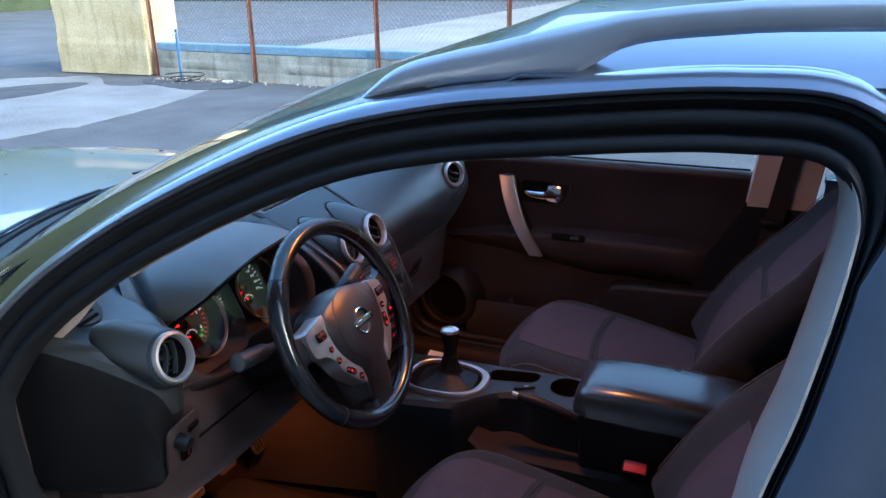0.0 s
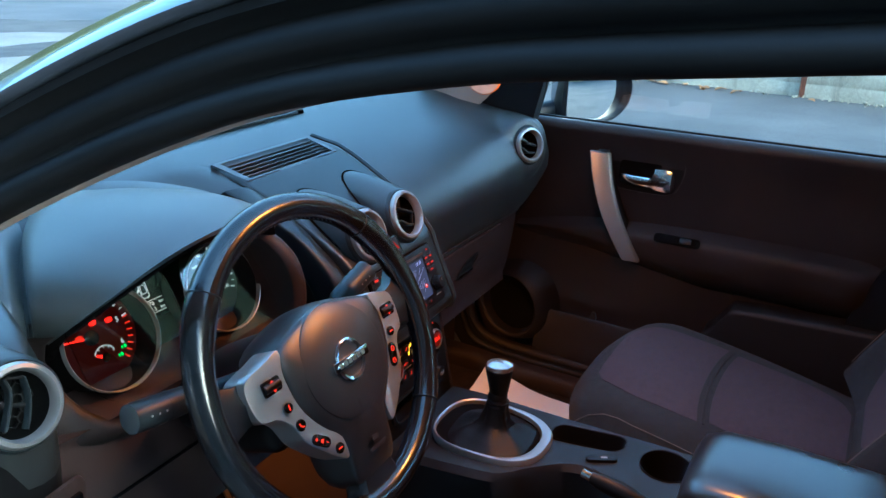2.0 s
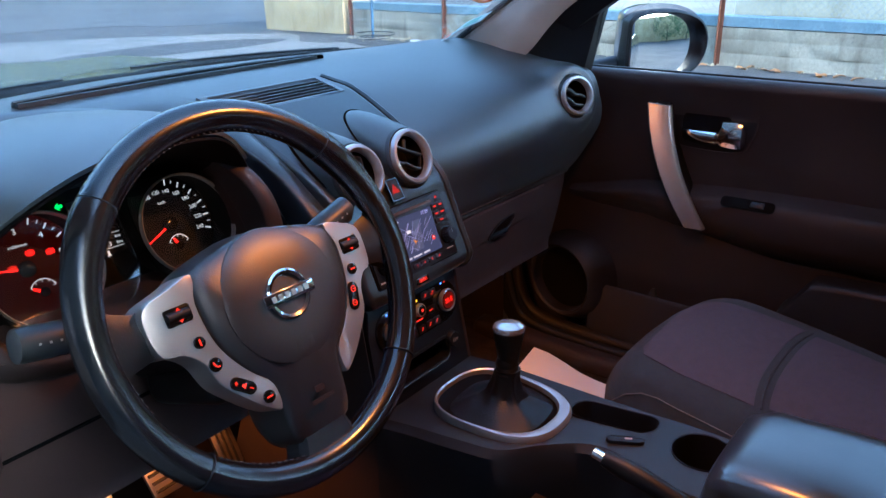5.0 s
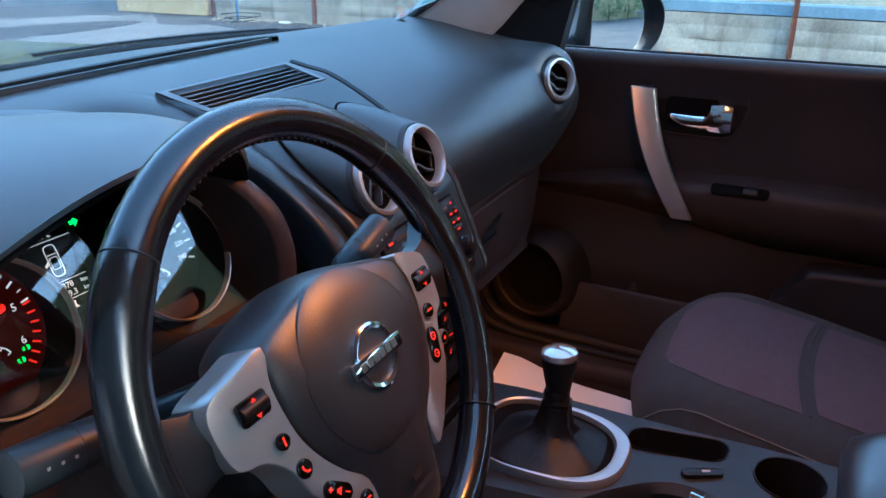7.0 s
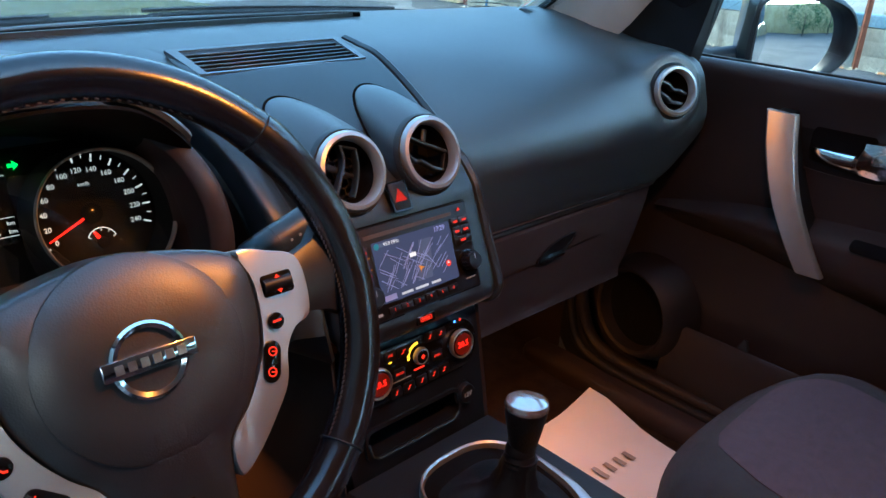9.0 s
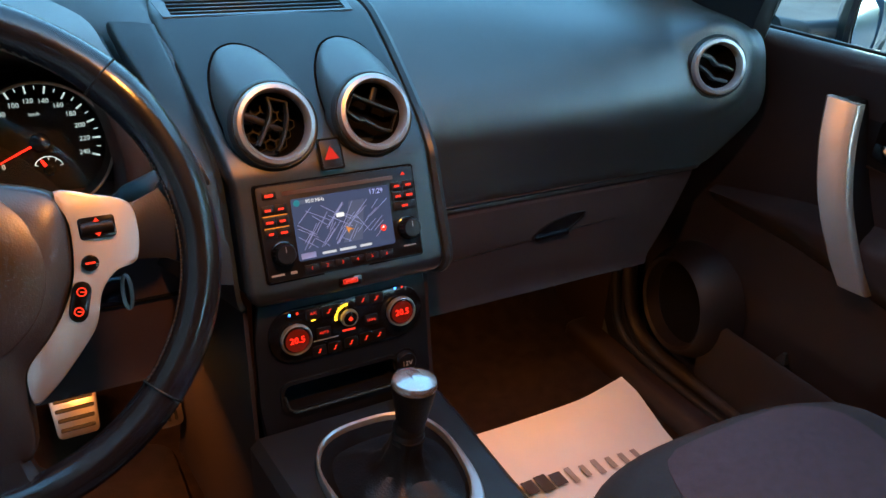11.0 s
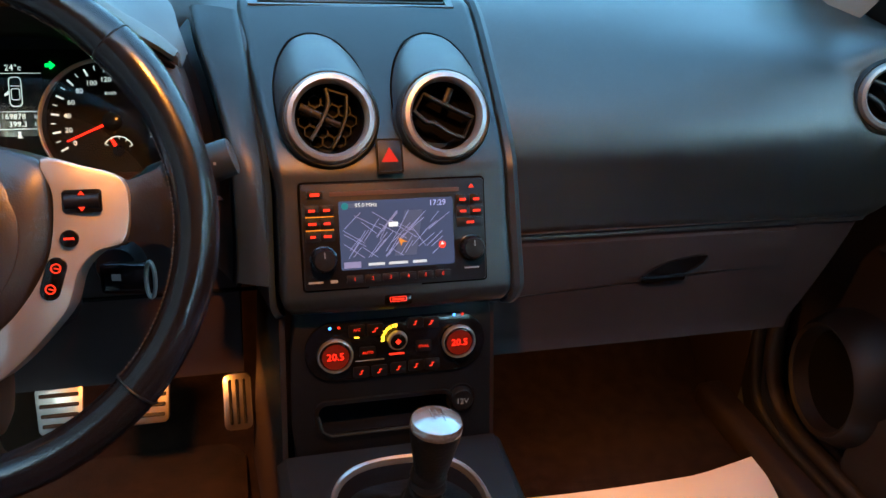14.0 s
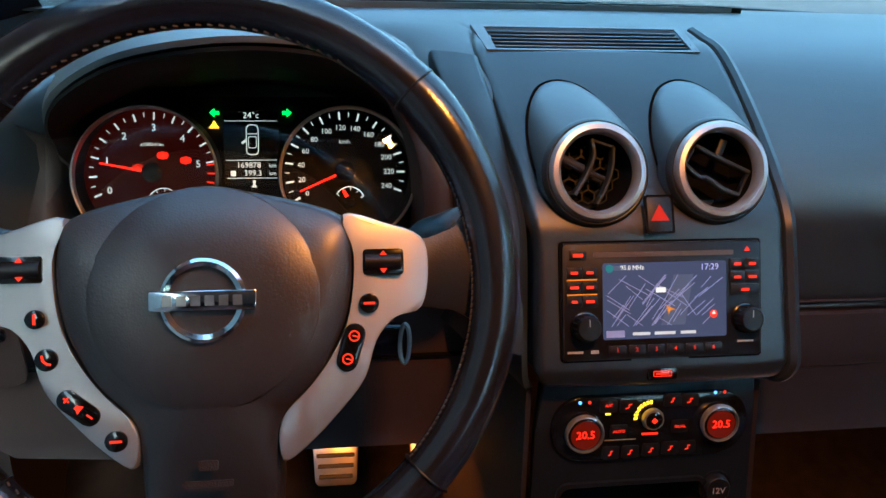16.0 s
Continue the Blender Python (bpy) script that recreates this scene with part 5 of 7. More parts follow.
for a, b, e in zip(lipc, brow, backc):
    a, b, e = np.array(a), np.array(b), np.array(e)
    crown = min(0.013, 0.07 * np.linalg.norm(b - a))
    row = [tuple(a + (b - a) * t + np.array([0, 0, crown * math.sin(math.pi * t) ** 0.8])) for t in [j / 8 for j in range(9)]]
    # a soft valley parts the hood from the dashboard behind it
    g = rise(-b[0], 0.42, 0.50)      # deeper and narrower beside the driver's end
    row += [tuple(b + (e - b) * t + np.array([0, 0, -dip - g * deep])) for t, dip, deep in ((0.03, 0.004, 0.010), (0.10, 0.012, 0.022), (0.20, 0.0145, 0.020), (0.35, 0.012, 0.004), (0.6, 0.006, -0.003), (0.8, 0.002, -0.001), (1.0, 0.0, 0.0))]
    rows.append(row)
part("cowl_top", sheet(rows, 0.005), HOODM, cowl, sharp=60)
rows = []
for a, c in zip(lipc, circle(1.0, len(lipc), (0, 0), 200, -20)):
    e = np.array([-0.360 + 0.172 * c[0], 0.330, 0.965 + 0.085 * c[1]]) + np.array([0, 0.03, 0.008])
    rows.append([tuple(np.array(a) - np.array([0, 0, 0.007]) + (e - a) * t) for t in (0.02, 0.4, 0.7, 1.0, 1.25)])
part("cowl_tunnel", sheet(rows, 0.003), DIAL, cowl, "black inner tunnel round the dials")
# flange that rolls from the opening's edge out into the dashboard
edge = [tuple(q) for q in lipc] + spline([(-0.172, 0.285, 0.975), (-0.176, 0.262, 0.93), (-0.205, 0.246, 0.895), (-0.28, 0.240, 0.884), (-0.36, 0.238, 0.882), (-0.44, 0.240, 0.884), (-0.512, 0.247, 0.897), (-0.536, 0.285, 0.93), (-0.536, 0.320, 0.97)], 3)
rows = []
cen = np.array([-0.355, 0.30, 0.97])
for q in edge:
    q = np.array(q)
    d = q - cen
    d[1] = 0
    L = np.linalg.norm(d)
    d = d / L
    side = abs(d[0])
    rows.append([tuple(q + d * o + np.array([0, b, 0])) for o, b in ((-0.002, 0.05), (-0.002, 0.010), (0.002, 0.002), (0.010, 0.0), (0.022 + 0.014 * side, 0.014), (0.036 + 0.03 * side, 0.045), (0.046 + 0.04 * side, 0.10))])
part("cowl_flange", loft([r for r in rows[len(lipc) + 7:]] + rows[:3], closed=False), HARD, cowl, sharp=70)
# between the dials and the centre stack: a rolled pad, a dark valley and a flange round the tunnel
edge_in = spline([(-0.134, 0.372, 1.071), (-0.131, 0.335, 1.053), (-0.126, 0.288, 1.026), (-0.122, 0.243, 0.990), (-0.118, 0.207, 0.955), (-0.118, 0.188, 0.915), (-0.118, 0.172, 0.875), (-0.118, 0.160, 0.845)], 4)
roll = spline([(-0.180, 0.378, 1.075), (-0.173, 0.322, 1.053), (-0.161, 0.270, 1.024), (-0.151, 0.230, 0.988), (-0.146, 0.204, 0.953), (-0.145, 0.190, 0.915), (-0.146, 0.180, 0.875), (-0.148, 0.174, 0.845)], 4)
crest = spline([(-0.216, 0.300, 1.052), (-0.207, 0.290, 1.046), (-0.193, 0.268, 1.030), (-0.183, 0.242, 1.000), (-0.177, 0.232, 0.960), (-0.179, 0.231, 0.920), (-0.191, 0.236, 0.888), (-0.216, 0.243, 0.866)], 4)
inner = spline([(-0.246, 0.300, 1.050), (-0.231, 0.290, 1.043), (-0.213, 0.268, 1.024), (-0.203, 0.244, 0.994), (-0.199, 0.235, 0.957), (-0.201, 0.234, 0.922), (-0.212, 0.239, 0.898), (-0.234, 0.246, 0.880)], 4)
rows, rows2, rows3 = [], [], []
for a, r, c, i in zip(edge_in, roll, crest, inner):
    a, r, c, i = (np.array(v) for v in (a, r, c, i))
    out = np.array([0.0, -0.86, 0.5])
    pad = [a + np.array([0.004, 0.030, -0.02])] + [a + (r - a) * t + out * (0.0035 * math.sin(math.pi * t)) for t in [j / 8 for j in range(9)]]
    pad += [r + np.array([-0.0018, 0.0022, -0.0022]), r + np.array([-0.0022, 0.007, -0.006]), r + np.array([0.001, 0.030, -0.020]), r + np.array([0.006, 0.080, -0.04])]
    rows.append([tuple(v) for v in pad])
    floor_of = (r + c) / 2 + np.array([0.0, 0.055, -0.02])
    rows2.append([tuple(v) for v in (r + np.array([-0.006, 0.040, -0.02]), floor_of, c + np.array([0.003, 0.040, -0.01]))])
    rows3.append([tuple(v) for v in (c + np.array([0.004, 0.060, -0.012]), c + np.array([0.0035, 0.010, -0.003]), c + np.array([0.001, 0.002, 0.0]), c, c + (i - c) * 0.3 + np.array([0, -0.003, 0.001]), c + (i - c) * 0.65 + np.array([0, -0.003, 0.001]), i, i + np.array([-0.002, 0.004, 0.0]), i + np.array([-0.006, 0.070, -0.010]))])
part("cowl_cheek", loft(rows, closed=False), STACK, cowl, "satin grey rolled pad beside the dials", sharp=70)
# groove floor as a black sheet that carries the groove's shade
part("cowl_valley", sheet(rows2, 0.002), BLACK, cowl, "groove beside the dials, its shade in black colour")
# the map lamp's warm light is put into the flange's brown
part("dial_flange", loft(rows3, closed=False), mat("lamp_browned_plastic", (0.040, 0.030, 0.028), 0.5, spec=0.35, bump=0.1, bump_scale=900, kind="voronoi", scale=7), cowl, "flange round the dial tunnel in lamp-warmed brown", sharp=70)

# ---- steering wheel ----
WH = face_pose(-0.357, 0.042, 0.974, 24.4)
wheel = thing("steering_wheel", "worn black leather steering wheel with silver spokes", "steering wheel", m=WH)
R, RZ = 0.1845, -0.006
rim, rr = [], []
for i in range(96):
    a = 2 * math.pi * i / 96
    rim.append((R * math.cos(a), R * math.sin(a), RZ))
    deg = math.degrees(a)
    grip = max(bump_at(deg, 38, 10), bump_at(deg, 142, 10))
    rr.append(0.0166 + 0.0018 * grip)
part("rim", tube(rim, rr, 18, closed=True, up=(0, 0, 1)), RIMHIDE, wheel, "shiny worn leather rim", sharp=80)
for deg in (44, 136, 317, 223):
    a = radians(deg)
    ring = [(0.0174 * math.cos(t), 0, 0.0174 * math.sin(t)) for t in [2 * math.pi * k / 24 for k in range(24)]]
    part("rim_seam", tube(ring, 0.0009, 6, closed=True), BLACK, wheel, place=pose(R * math.cos(a), R * math.sin(a), RZ, 0, 0, deg))
bm = bmesh.new()      # stitches inside the rim
for i in range(150):
    deg = -42 + 84 * i / 60 if i < 60 else 60 + 220 * (i - 60) / 90
    if 200 < deg < 222:
        continue
    a = radians(deg)
    rad = R - 0.0163
    rbox(0.0010, 0.0034, 0.0010, 0, at=(0, 0, 0), bm=bm)
    for v in list(bm.verts)[-8:]:
        q = Euler((0.5, 0, a)).to_matrix() @ v.co
        v.co = q + Vector((rad * math.cos(a), rad * math.sin(a), RZ + 0.004))
st = part("stitching", bm, mat("grey_thread", (0.06, 0.06, 0.06), 0.8), wheel, kind="stuff")

# airbag cover: a domed shield drawn down into the lower spoke
OUTL = spline([(0.0, 0.0625), (0.042, 0.057), (0.082, 0.044), (0.0895, 0.022), (0.086, -0.018), (0.068, -0.056), (0.046, -0.082), (0.042, -0.106), (0.036, -0.150), (0.0, -0.156),
               (-0.036, -0.150), (-0.042, -0.106), (-0.046, -0.082), (-0.068, -0.056), (-0.086, -0.018), (-0.0895, 0.022), (-0.082, 0.044), (-0.042, 0.057)], 4, closed=True)


def shield(k, z, drop=0.0):
    return [(x * k, (y + 0.03) * k - 0.03, z - drop * max(0.0, -0.06 - y) * 1.0 - 0.9 * max(0, y - 0.02) ** 2 * 4) for x, y in OUTL]


part("airbag_cover", loft([shield(0.93, -0.062, 0.0), shield(1.0, -0.050, 0.0), shield(1.03, -0.030, 0.05), shield(1.01, -0.012, 0.1), shield(1.0, 0.006, 0.12), shield(0.985, 0.0105, 0.13), shield(0.95, 0.0135, 0.13), shield(0.8, 0.0175, 0.12), shield(0.55, 0.0205, 0.08), shield(0.25, 0.022, 0.0), shield(0.02, 0.022, 0)]), AIRBAG, wheel, "grained dark airbag cover")
# round raised field of the cover
part("cover_field", loft([[(x, y - 0.006, z + (-2.2 * max(0, y) ** 2)) for x, y in circle(r, 48)] for r, z in ((0.070, 0.014), (0.069, 0.0185), (0.064, 0.0205), (0.045, 0.0225), (0.02, 0.0232), (0.002, 0.0234))]), AIRBAG, wheel)
# moulded warning on the lower spoke: too faint to read
for i, w in enumerate((0.012, 0.030)):
    part("moulded_mark", plate(round_rect(w, 0.006 - 0.002 * i, 0.001), 0.0006), HARD, wheel, place=pose(0, -0.108 - 0.011 * i, 0.0155))


SPOKE = spline([(0.084, 0.0445), (0.110, 0.039), (0.134, 0.030), (0.139, 0.010), (0.134, -0.016), (0.117, -0.022), (0.104, -0.036), (0.096, -0.060), (0.080, -0.080), (0.060, -0.100), (0.044, -0.109), (0.0435, -0.084), (0.060, -0.066), (0.076, -0.044), (0.087, -0.018), (0.0905, 0.020)], 4, closed=True)
for sd in (1, -1):
    part("spoke", loft([[(sd * x, y, z - 0.25 * max(0, x - 0.10)) for x, y in SPOKE] if k == 0 else
                                [(sd * ((x - 0.092) * k + 0.092), (y + 0.02) * k - 0.02, z - 0.25 * max(0, x - 0.10)) for x, y in SPOKE] for k, z in ((1.0, -0.024), (1.0, -0.006), (1.0, 0.0085), (0.985, 0.0105), (0.95, 0.0112))]), SILVER, wheel, "matt silver spoke trim")
    # leather arm between the trim and the rim
    part("spoke_arm", loft([[(sd * x, y + h * 0.5 * s, z - 0.005 * (x < 0.15)) for s, z in ((-1, -0.026), (-1, -0.004 - 0.12 * max(0, x - 0.118)), (0, 0.004 - 0.12 * max(0, x - 0.118)), (1, -0.004 - 0.12 * max(0, x - 0.118)), (1, -0.026))] for x, y, h in ((0.118, 0.007, 0.046), (0.140, 0.006, 0.046), (0.158, 0.008, 0.056), (0.172, 0.012, 0.080), (0.180, 0.014, 0.096))]), LEATHER, wheel)
    # rocker and keys
    keys = [(0.109, 0.0135, 0.026, 0.0165, "rocker")]
    keys += [(0.0995, -0.0125, 0.0125, 0.0125, "key"), (0.0875, -0.040, 0.0135, 0.031, "key")] if sd > 0 else [(0.1005, -0.0165, 0.0115, 0.0115, "key"), (0.094, -0.041, 0.0135, 0.0135, "key"), (0.076, -0.0705, 0.0285, 0.0125, "key"), (0.0545, -0.0915, 0.0135, 0.0125, "key")]
    for x, y, w, h, kind in keys:
        turn = 0 if kind == "rocker" else (-sd * 17 if h > w * 1.5 else (sd * 38 if w > h * 1.5 else 0))
        place = pose(sd * x, y, 0.0105 - 0.25 * max(0, x - 0.10), 0, 0, turn)
        rad = 0.0022 if kind == "rocker" else min(w, h) / 2 - 0.0002
        kb = part("key_frame" if kind == "rocker" else "key", plate(round_rect(w, h, rad), 0.0022, 0.0008), GLOSS, wheel, place=place)
        if kind == "rocker":
            part("rocker", loft([[(u, v, 0.0022 + 0.0035 * math.sin(math.pi * t) ** 0.6) for u in (-w * 0.44, w * 0.44)] + [(w * 0.44, v, 0.0), (-w * 0.44, v, 0.0)] for t, v in [(j / 6, (j / 6 - 0.5) * h * 0.62) for j in range(7)]]), BLACK, kb)
            for s2 in (1, -1):
                part("lit_mark", plate([(0, s2 * 0.0018), (-s2 * 0.0024, -s2 * 0.0012), (s2 * 0.0024, -s2 * 0.0012)], 0.0003), RED, kb, place=pose(0, s2 * h * 0.33, 0.0042))
        elif h > w * 1.5:
            for s2 in (1, -1):
                part("lit_mark", frame_ring(circle(0.0036, 16), circle(0.0026, 16), 0.0003), RED, kb, place=pose(0, s2 * 0.0075, 0.0023))
                part("lit_mark", rbox(0.0046, 0.0009, 0.0003, 0, at=(0.0012, s2 * 0.0075, 0.0026)), RED, kb)
        elif w > h * 1.5:
            part("lit_mark", rbox(0.0042, 0.0010, 0.0003, 0, at=(-0.0085, 0, 0.0025)), RED, kb)
            part("lit_mark", rbox(0.0010, 0.0042, 0.0003, 0, at=(-0.0085, 0, 0.0024)), RED, kb)
            part("lit_mark", plate([(-0.002, -0.0015), (-0.0005, -0.0015), (0.002, -0.003), (0.002, 0.003), (-0.0005, 0.0015), (-0.002, 0.0015)], 0.0003), RED, kb, place=pose(0, 0, 0.0023))
            part("lit_mark", rbox(0.0042, 0.0010, 0.0003, 0, at=(0.0085, 0, 0.0025)), RED, kb)
        elif abs(y + 0.041) < 0.001:
            part("lit_mark", tube([(-0.0022, 0.003, 0.0024), (-0.0018, 0, 0.0024), (0.0006, -0.0024, 0.0024), (0.003, -0.0026, 0.0024)], 0.0008, 6), RED, kb)
        else:
            part("lit_mark", rbox(0.0070 if sd > 0 or y < -0.05 else 0.0016, 0.0016 if sd > 0 or y < -0.05 else 0.0064, 0.0003, 0, at=(0, 0, 0.0025)), RED, kb)
# lower spoke end
part("lower_spoke", loft([[(x * w, y, z) for x, z in ((-1, -0.028), (-1, -0.006), (-0.8, 0.001), (0.8, 0.001), (1, -0.006), (1, -0.028))] for y, w in ((-0.140, 0.034), (-0.152, 0.033), (-0.165, 0.037), (-0.176, 0.052), (-0.182, 0.066))]), LEATHER, wheel)
# badge: a plain chrome ring and bar
bd = part("badge", lathe([(0.0255, 0.0), (0.0255, 0.003), (0.0235, 0.0042), (0.0205, 0.003), (0.0205, 0.0)], 48, True), CHROME, wheel, "plain chrome badge ring with a bar", place=pose(0, -0.0075, 0.0225))
part("badge_bar", rbox(0.063, 0.0125, 0.005, 0.0015, 2, (0, 0, 0.003)), CHROME, bd)
for i in range(6):
    part("badge_mark", rbox(0.0055, 0.0062, 0.0006, 0, at=(-0.0205 + 0.0082 * i, 0, 0.0057)), STEEL, bd)

# column shroud and stalks
col = thing("steering_column", "black column shroud with two control stalks", "steering column")
axis = Vector((0, math.cos(radians(24.4)), -math.sin(radians(24.4))))
cx = Vector((-0.352, 0.043, 0.972))
rings = []
for d, w, h, o in ((0.035, 0.050, 0.048, 0.0), (0.06, 0.060, 0.058, -0.004), (0.11, 0.066, 0.062, -0.010), (0.20, 0.066, 0.060, -0.016), (0.26, 0.06, 0.05, -0.02)):
    c = cx + axis * d + Vector((0, 0, o))
    rings.append([c + Vector((w * math.cos(a), -0.41 * h * math.sin(a) * 0 , h * math.sin(a))) for a in [2 * math.pi * j / 28 for j in range(28)]])
part("shroud", loft(rings), BLACK, col)
part("shroud_lower", rbox(0.105, 0.15, 0.05, 0.02, 4), BLACK, col, place=pose(-0.352, 0.17, 0.835, -20))
for sd, tip, root in ((1, Vector((-0.145, 0.143, 0.985)), Vector((-0.29, 0.145, 0.935))), (-1, Vector((-0.566, 0.143, 0.970)), Vector((-0.41, 0.140, 0.940)))):
    d = (tip - root)
    pth = [root + d * t for t in (0, 0.2, 0.42, 0.5, 0.55, 0.72, 0.74, 0.95, 1.0)]
    stk = part("stalk", tube(pth, [0.010, 0.0095, 0.010, 0.012, 0.0155, 0.0165, 0.0165, 0.0168, 0.0160], 20), STACK, col, "satin grey control stalk")
    part("stalk_cap", lathe([(0, 0.0012), (0.0135, 0.001), (0.0155, 0.0)], 24), mat("grey_stalk_cap", (0.055, 0.062, 0.066), 0.45), stk, "flat grey end", place=Matrix.Translation(tip) @ d.to_track_quat("Z", "Y").to_matrix().to_4x4())
    part("stalk_ring", tube([root + d * 0.725, root + d * 0.735], 0.0169, 16), STACK, stk)
    for k in range(3):
        part("stalk_mark", rbox(0.0022, 0.0014, 0.0022, 0, at=root + d * (0.78 + 0.06 * k) + Vector((0, -0.0158, 0.004))), THREAD, stk)
# ignition key housing right of the column
key = part("ignition_switch", lathe([(0.0, 0.02), (0.018, 0.02), (0.021, 0.014), (0.022, 0)], 24), BLACK, col, place=face_pose(-0.252, 0.190, 0.868, 10, -8))
part("key_bow", rbox(0.046, 0.030, 0.014, 0.005, 3, (0.012, -0.006, 0.030)), GLOSS, key, "black ignition key")
part("key_ring", tube([(0.034 + 0.004 * math.cos(t), -0.006 + 0.017 * math.sin(t), 0.038) for t in [2 * math.pi * i / 20 for i in range(20)]], 0.002, 6, closed=True), SILVER, key, "silver key loop")
part("key_symbol", rbox(0.008, 0.006, 0.0004, 0, at=(0.004, -0.004, 0.0372)), THREAD, key)
# clear covers over the dials, the speedometer's tipped towards the passenger's side
COVER = glass_mat("clear_dial_cover", (0.97, 0.97, 0.97))
for cx, tilt, turn in ((-0.088, -3.0, 9.0), (0.088, -4.5, 5.6)):
    cov = part("dial_cover", plate(round_rect(0.174, 0.150, 0.05, 6, (0, -0.002)), 0.0015, at=(0, 0, 0.010)), COVER, cluster, "clear cover", place=pose(cx, 0, 0.022, tilt, turn))
    cov.visible_shadow = False


# ---- stereo with map screen ----
SCREEN = mat("map_screen", (0.01, 0.01, 0.02), 0.5, spec=0.15, emit=(0.10, 0.105, 0.22), power=0.055)
MAPL = mat("map_line", (0.2, 0.2, 0.3), 0.4, emit=(0.36, 0.38, 0.85), power=0.026)
MAPW = mat("map_caption", (0.4, 0.4, 0.4), 0.4, emit=(0.8, 0.85, 0.95), power=0.045)
MAPC = mat("map_clock", (0.3, 0.3, 0.5), 0.4, emit=(0.45, 0.45, 1.0), power=0.05)
MAPB = mat("map_block", (0.02, 0.02, 0.03), 0.4, emit=(0.06, 0.06, 0.12), power=0.100)
HU = face_pose(0.004, 0.1668, 0.8925, 21)
hu = thing("car_stereo", "car stereo with a lit map screen and red-lit keys", "stereo", m=HU)
part("fascia", plate(round_rect(0.181, 0.1015, 0.003), 0.006, 0.0015, at=(0, 0, -0.001)), BLACK, hu, "matt black fascia")
part("fascia_joint", frame_ring(round_rect(0.185, 0.1055, 0.004), round_rect(0.1815, 0.102, 0.003), 0.0032, -0.001), VOID, hu)
scr = part("screen", plate(round_rect(0.113, 0.0665, 0.002), 0.0006, at=(0, 0, 0.0051)), SCREEN, hu, "lit night map with street lines", place=pose(0.0015, 0.0, 0))
# warm reflection on the steel slot is put into its colour
part("disc_slot", plate(round_rect(0.128, 0.0042, 0.001), 0.0008), mat("amber_sheen_metal", (0.10, 0.06, 0.045), 0.45, metal=0.6), hu, "brushed disc slot", place=pose(0.001, 0.0405, 0.005))
SZ = 0.0058
rng = random.Random(11)
for i in range(46):      # streets of the map
    cx, cy = rng.uniform(-0.047, 0.047), rng.uniform(-0.020, 0.020)
    a = (rng.choice((52, 58, -35, -30, 48)) if cx < 0.012 else rng.choice((40, 36, 44, 42, -55))) + rng.uniform(-5, 5)
    L = rng.uniform(0.012, 0.034)
    ex, ey = abs(L * math.cos(radians(a))) / 2, abs(L * math.sin(radians(a))) / 2
    cx, cy = max(-0.053 + ex, min(0.053 - ex, cx)), max(-0.022 + ey, min(0.022 - ey, cy))
    part("street", rbox(L, 0.00065, 0.0002, 0), MAPL, scr, place=pose(cx, cy, SZ, 0, 0, a))
part("map_block", plate([(-0.004, -0.022), (0.018, -0.022), (0.026, 0.022), (0.008, 0.022)], 0.0001), MAPB, scr, place=pose(0, 0, SZ - 0.00009))
part("arrow", plate([(0.0, 0.0045), (-0.0035, -0.0035), (0.0, -0.0015), (0.0042, -0.0045)], 0.0003), ORANGE, scr, "amber position arrow", place=pose(0.0035, -0.008, SZ, 0, 0, 40))
part("map_place", rbox(0.009, 0.0045, 0.0003, 0.0), WHITEL, scr, place=pose(-0.004, 0.009, SZ))
part("top_bar", rbox(0.030, 0.0042, 0.0001, 0), MAPB, scr, place=pose(-0.035, 0.0288, SZ))
lettering("station", "95.0 MHz", 0.0055, WHITEL, scr, pose(-0.030, 0.0288, SZ))
lettering("clock", "17:29", 0.0078, MAPC, scr, pose(0.041, 0.0280, SZ))
part("station_lamp", plate(circle(0.0035, 16), 0.0003), TEAL, scr, place=pose(-0.0505, 0.0285, SZ))
part("menu_key", rbox(0.0165, 0.006, 0.0003, 0), MAPL, scr, place=pose(-0.0455, -0.0285, SZ))
for i, w in enumerate((0.016, 0.019, 0.014)):      # street name on the screen, left as bars
    part("name_bar", rbox(w, 0.0026, 0.0003, 0), MAPW, scr, place=pose(-0.022 + 0.0215 * i, -0.0288, SZ))
part("compass", plate(circle(0.0036, 16), 0.0003), RED, scr, place=pose(0.0445, -0.0135, SZ))
part("compass_tip", plate([(0, 0.003), (-0.002, 0), (0.002, 0)], 0.0003), WHITEL, scr, place=pose(0.0445, -0.0135, SZ + 0.0003))
KZ = 0.005
for x, ys in ((-0.0735, (0.0255, 0.0128, 0.0005)), (0.0755, (0.0300, 0.0185, 0.0072))):
    for j, y in enumerate(ys):
        for k in (-1, 1):
            if x > 0 and j == 2:
                k = 0
            kb = part("key", plate(round_rect(0.0135 if k else 0.027, 0.0098, 0.0012), 0.0014, 0.0005), BLACK, hu, place=pose(x + 0.0070 * k, y, KZ))
            part("lit_mark", rbox(rng.choice((0.0062, 0.0075, 0.005)), 0.0024, 0.0003, 0, at=(0, 0, 0.0015)), RED, kb)
            if x > 0 and j == 2:
                break
    for y in (0.0193, 0.0066):
        if x < 0:
            part("amber_line", rbox(0.027, 0.0010, 0.0005, 0, at=(x, y, KZ + 0.0005)), ORANGE, hu)
part("key", plate(round_rect(0.015, 0.0075, 0.001), 0.0014, 0.0005), BLACK, hu, place=pose(-0.077, 0.0405, KZ))
part("lit_mark", rbox(0.009, 0.003, 0.0003, 0, at=(-0.077, 0.0405, KZ + 0.0015)), RED, hu)
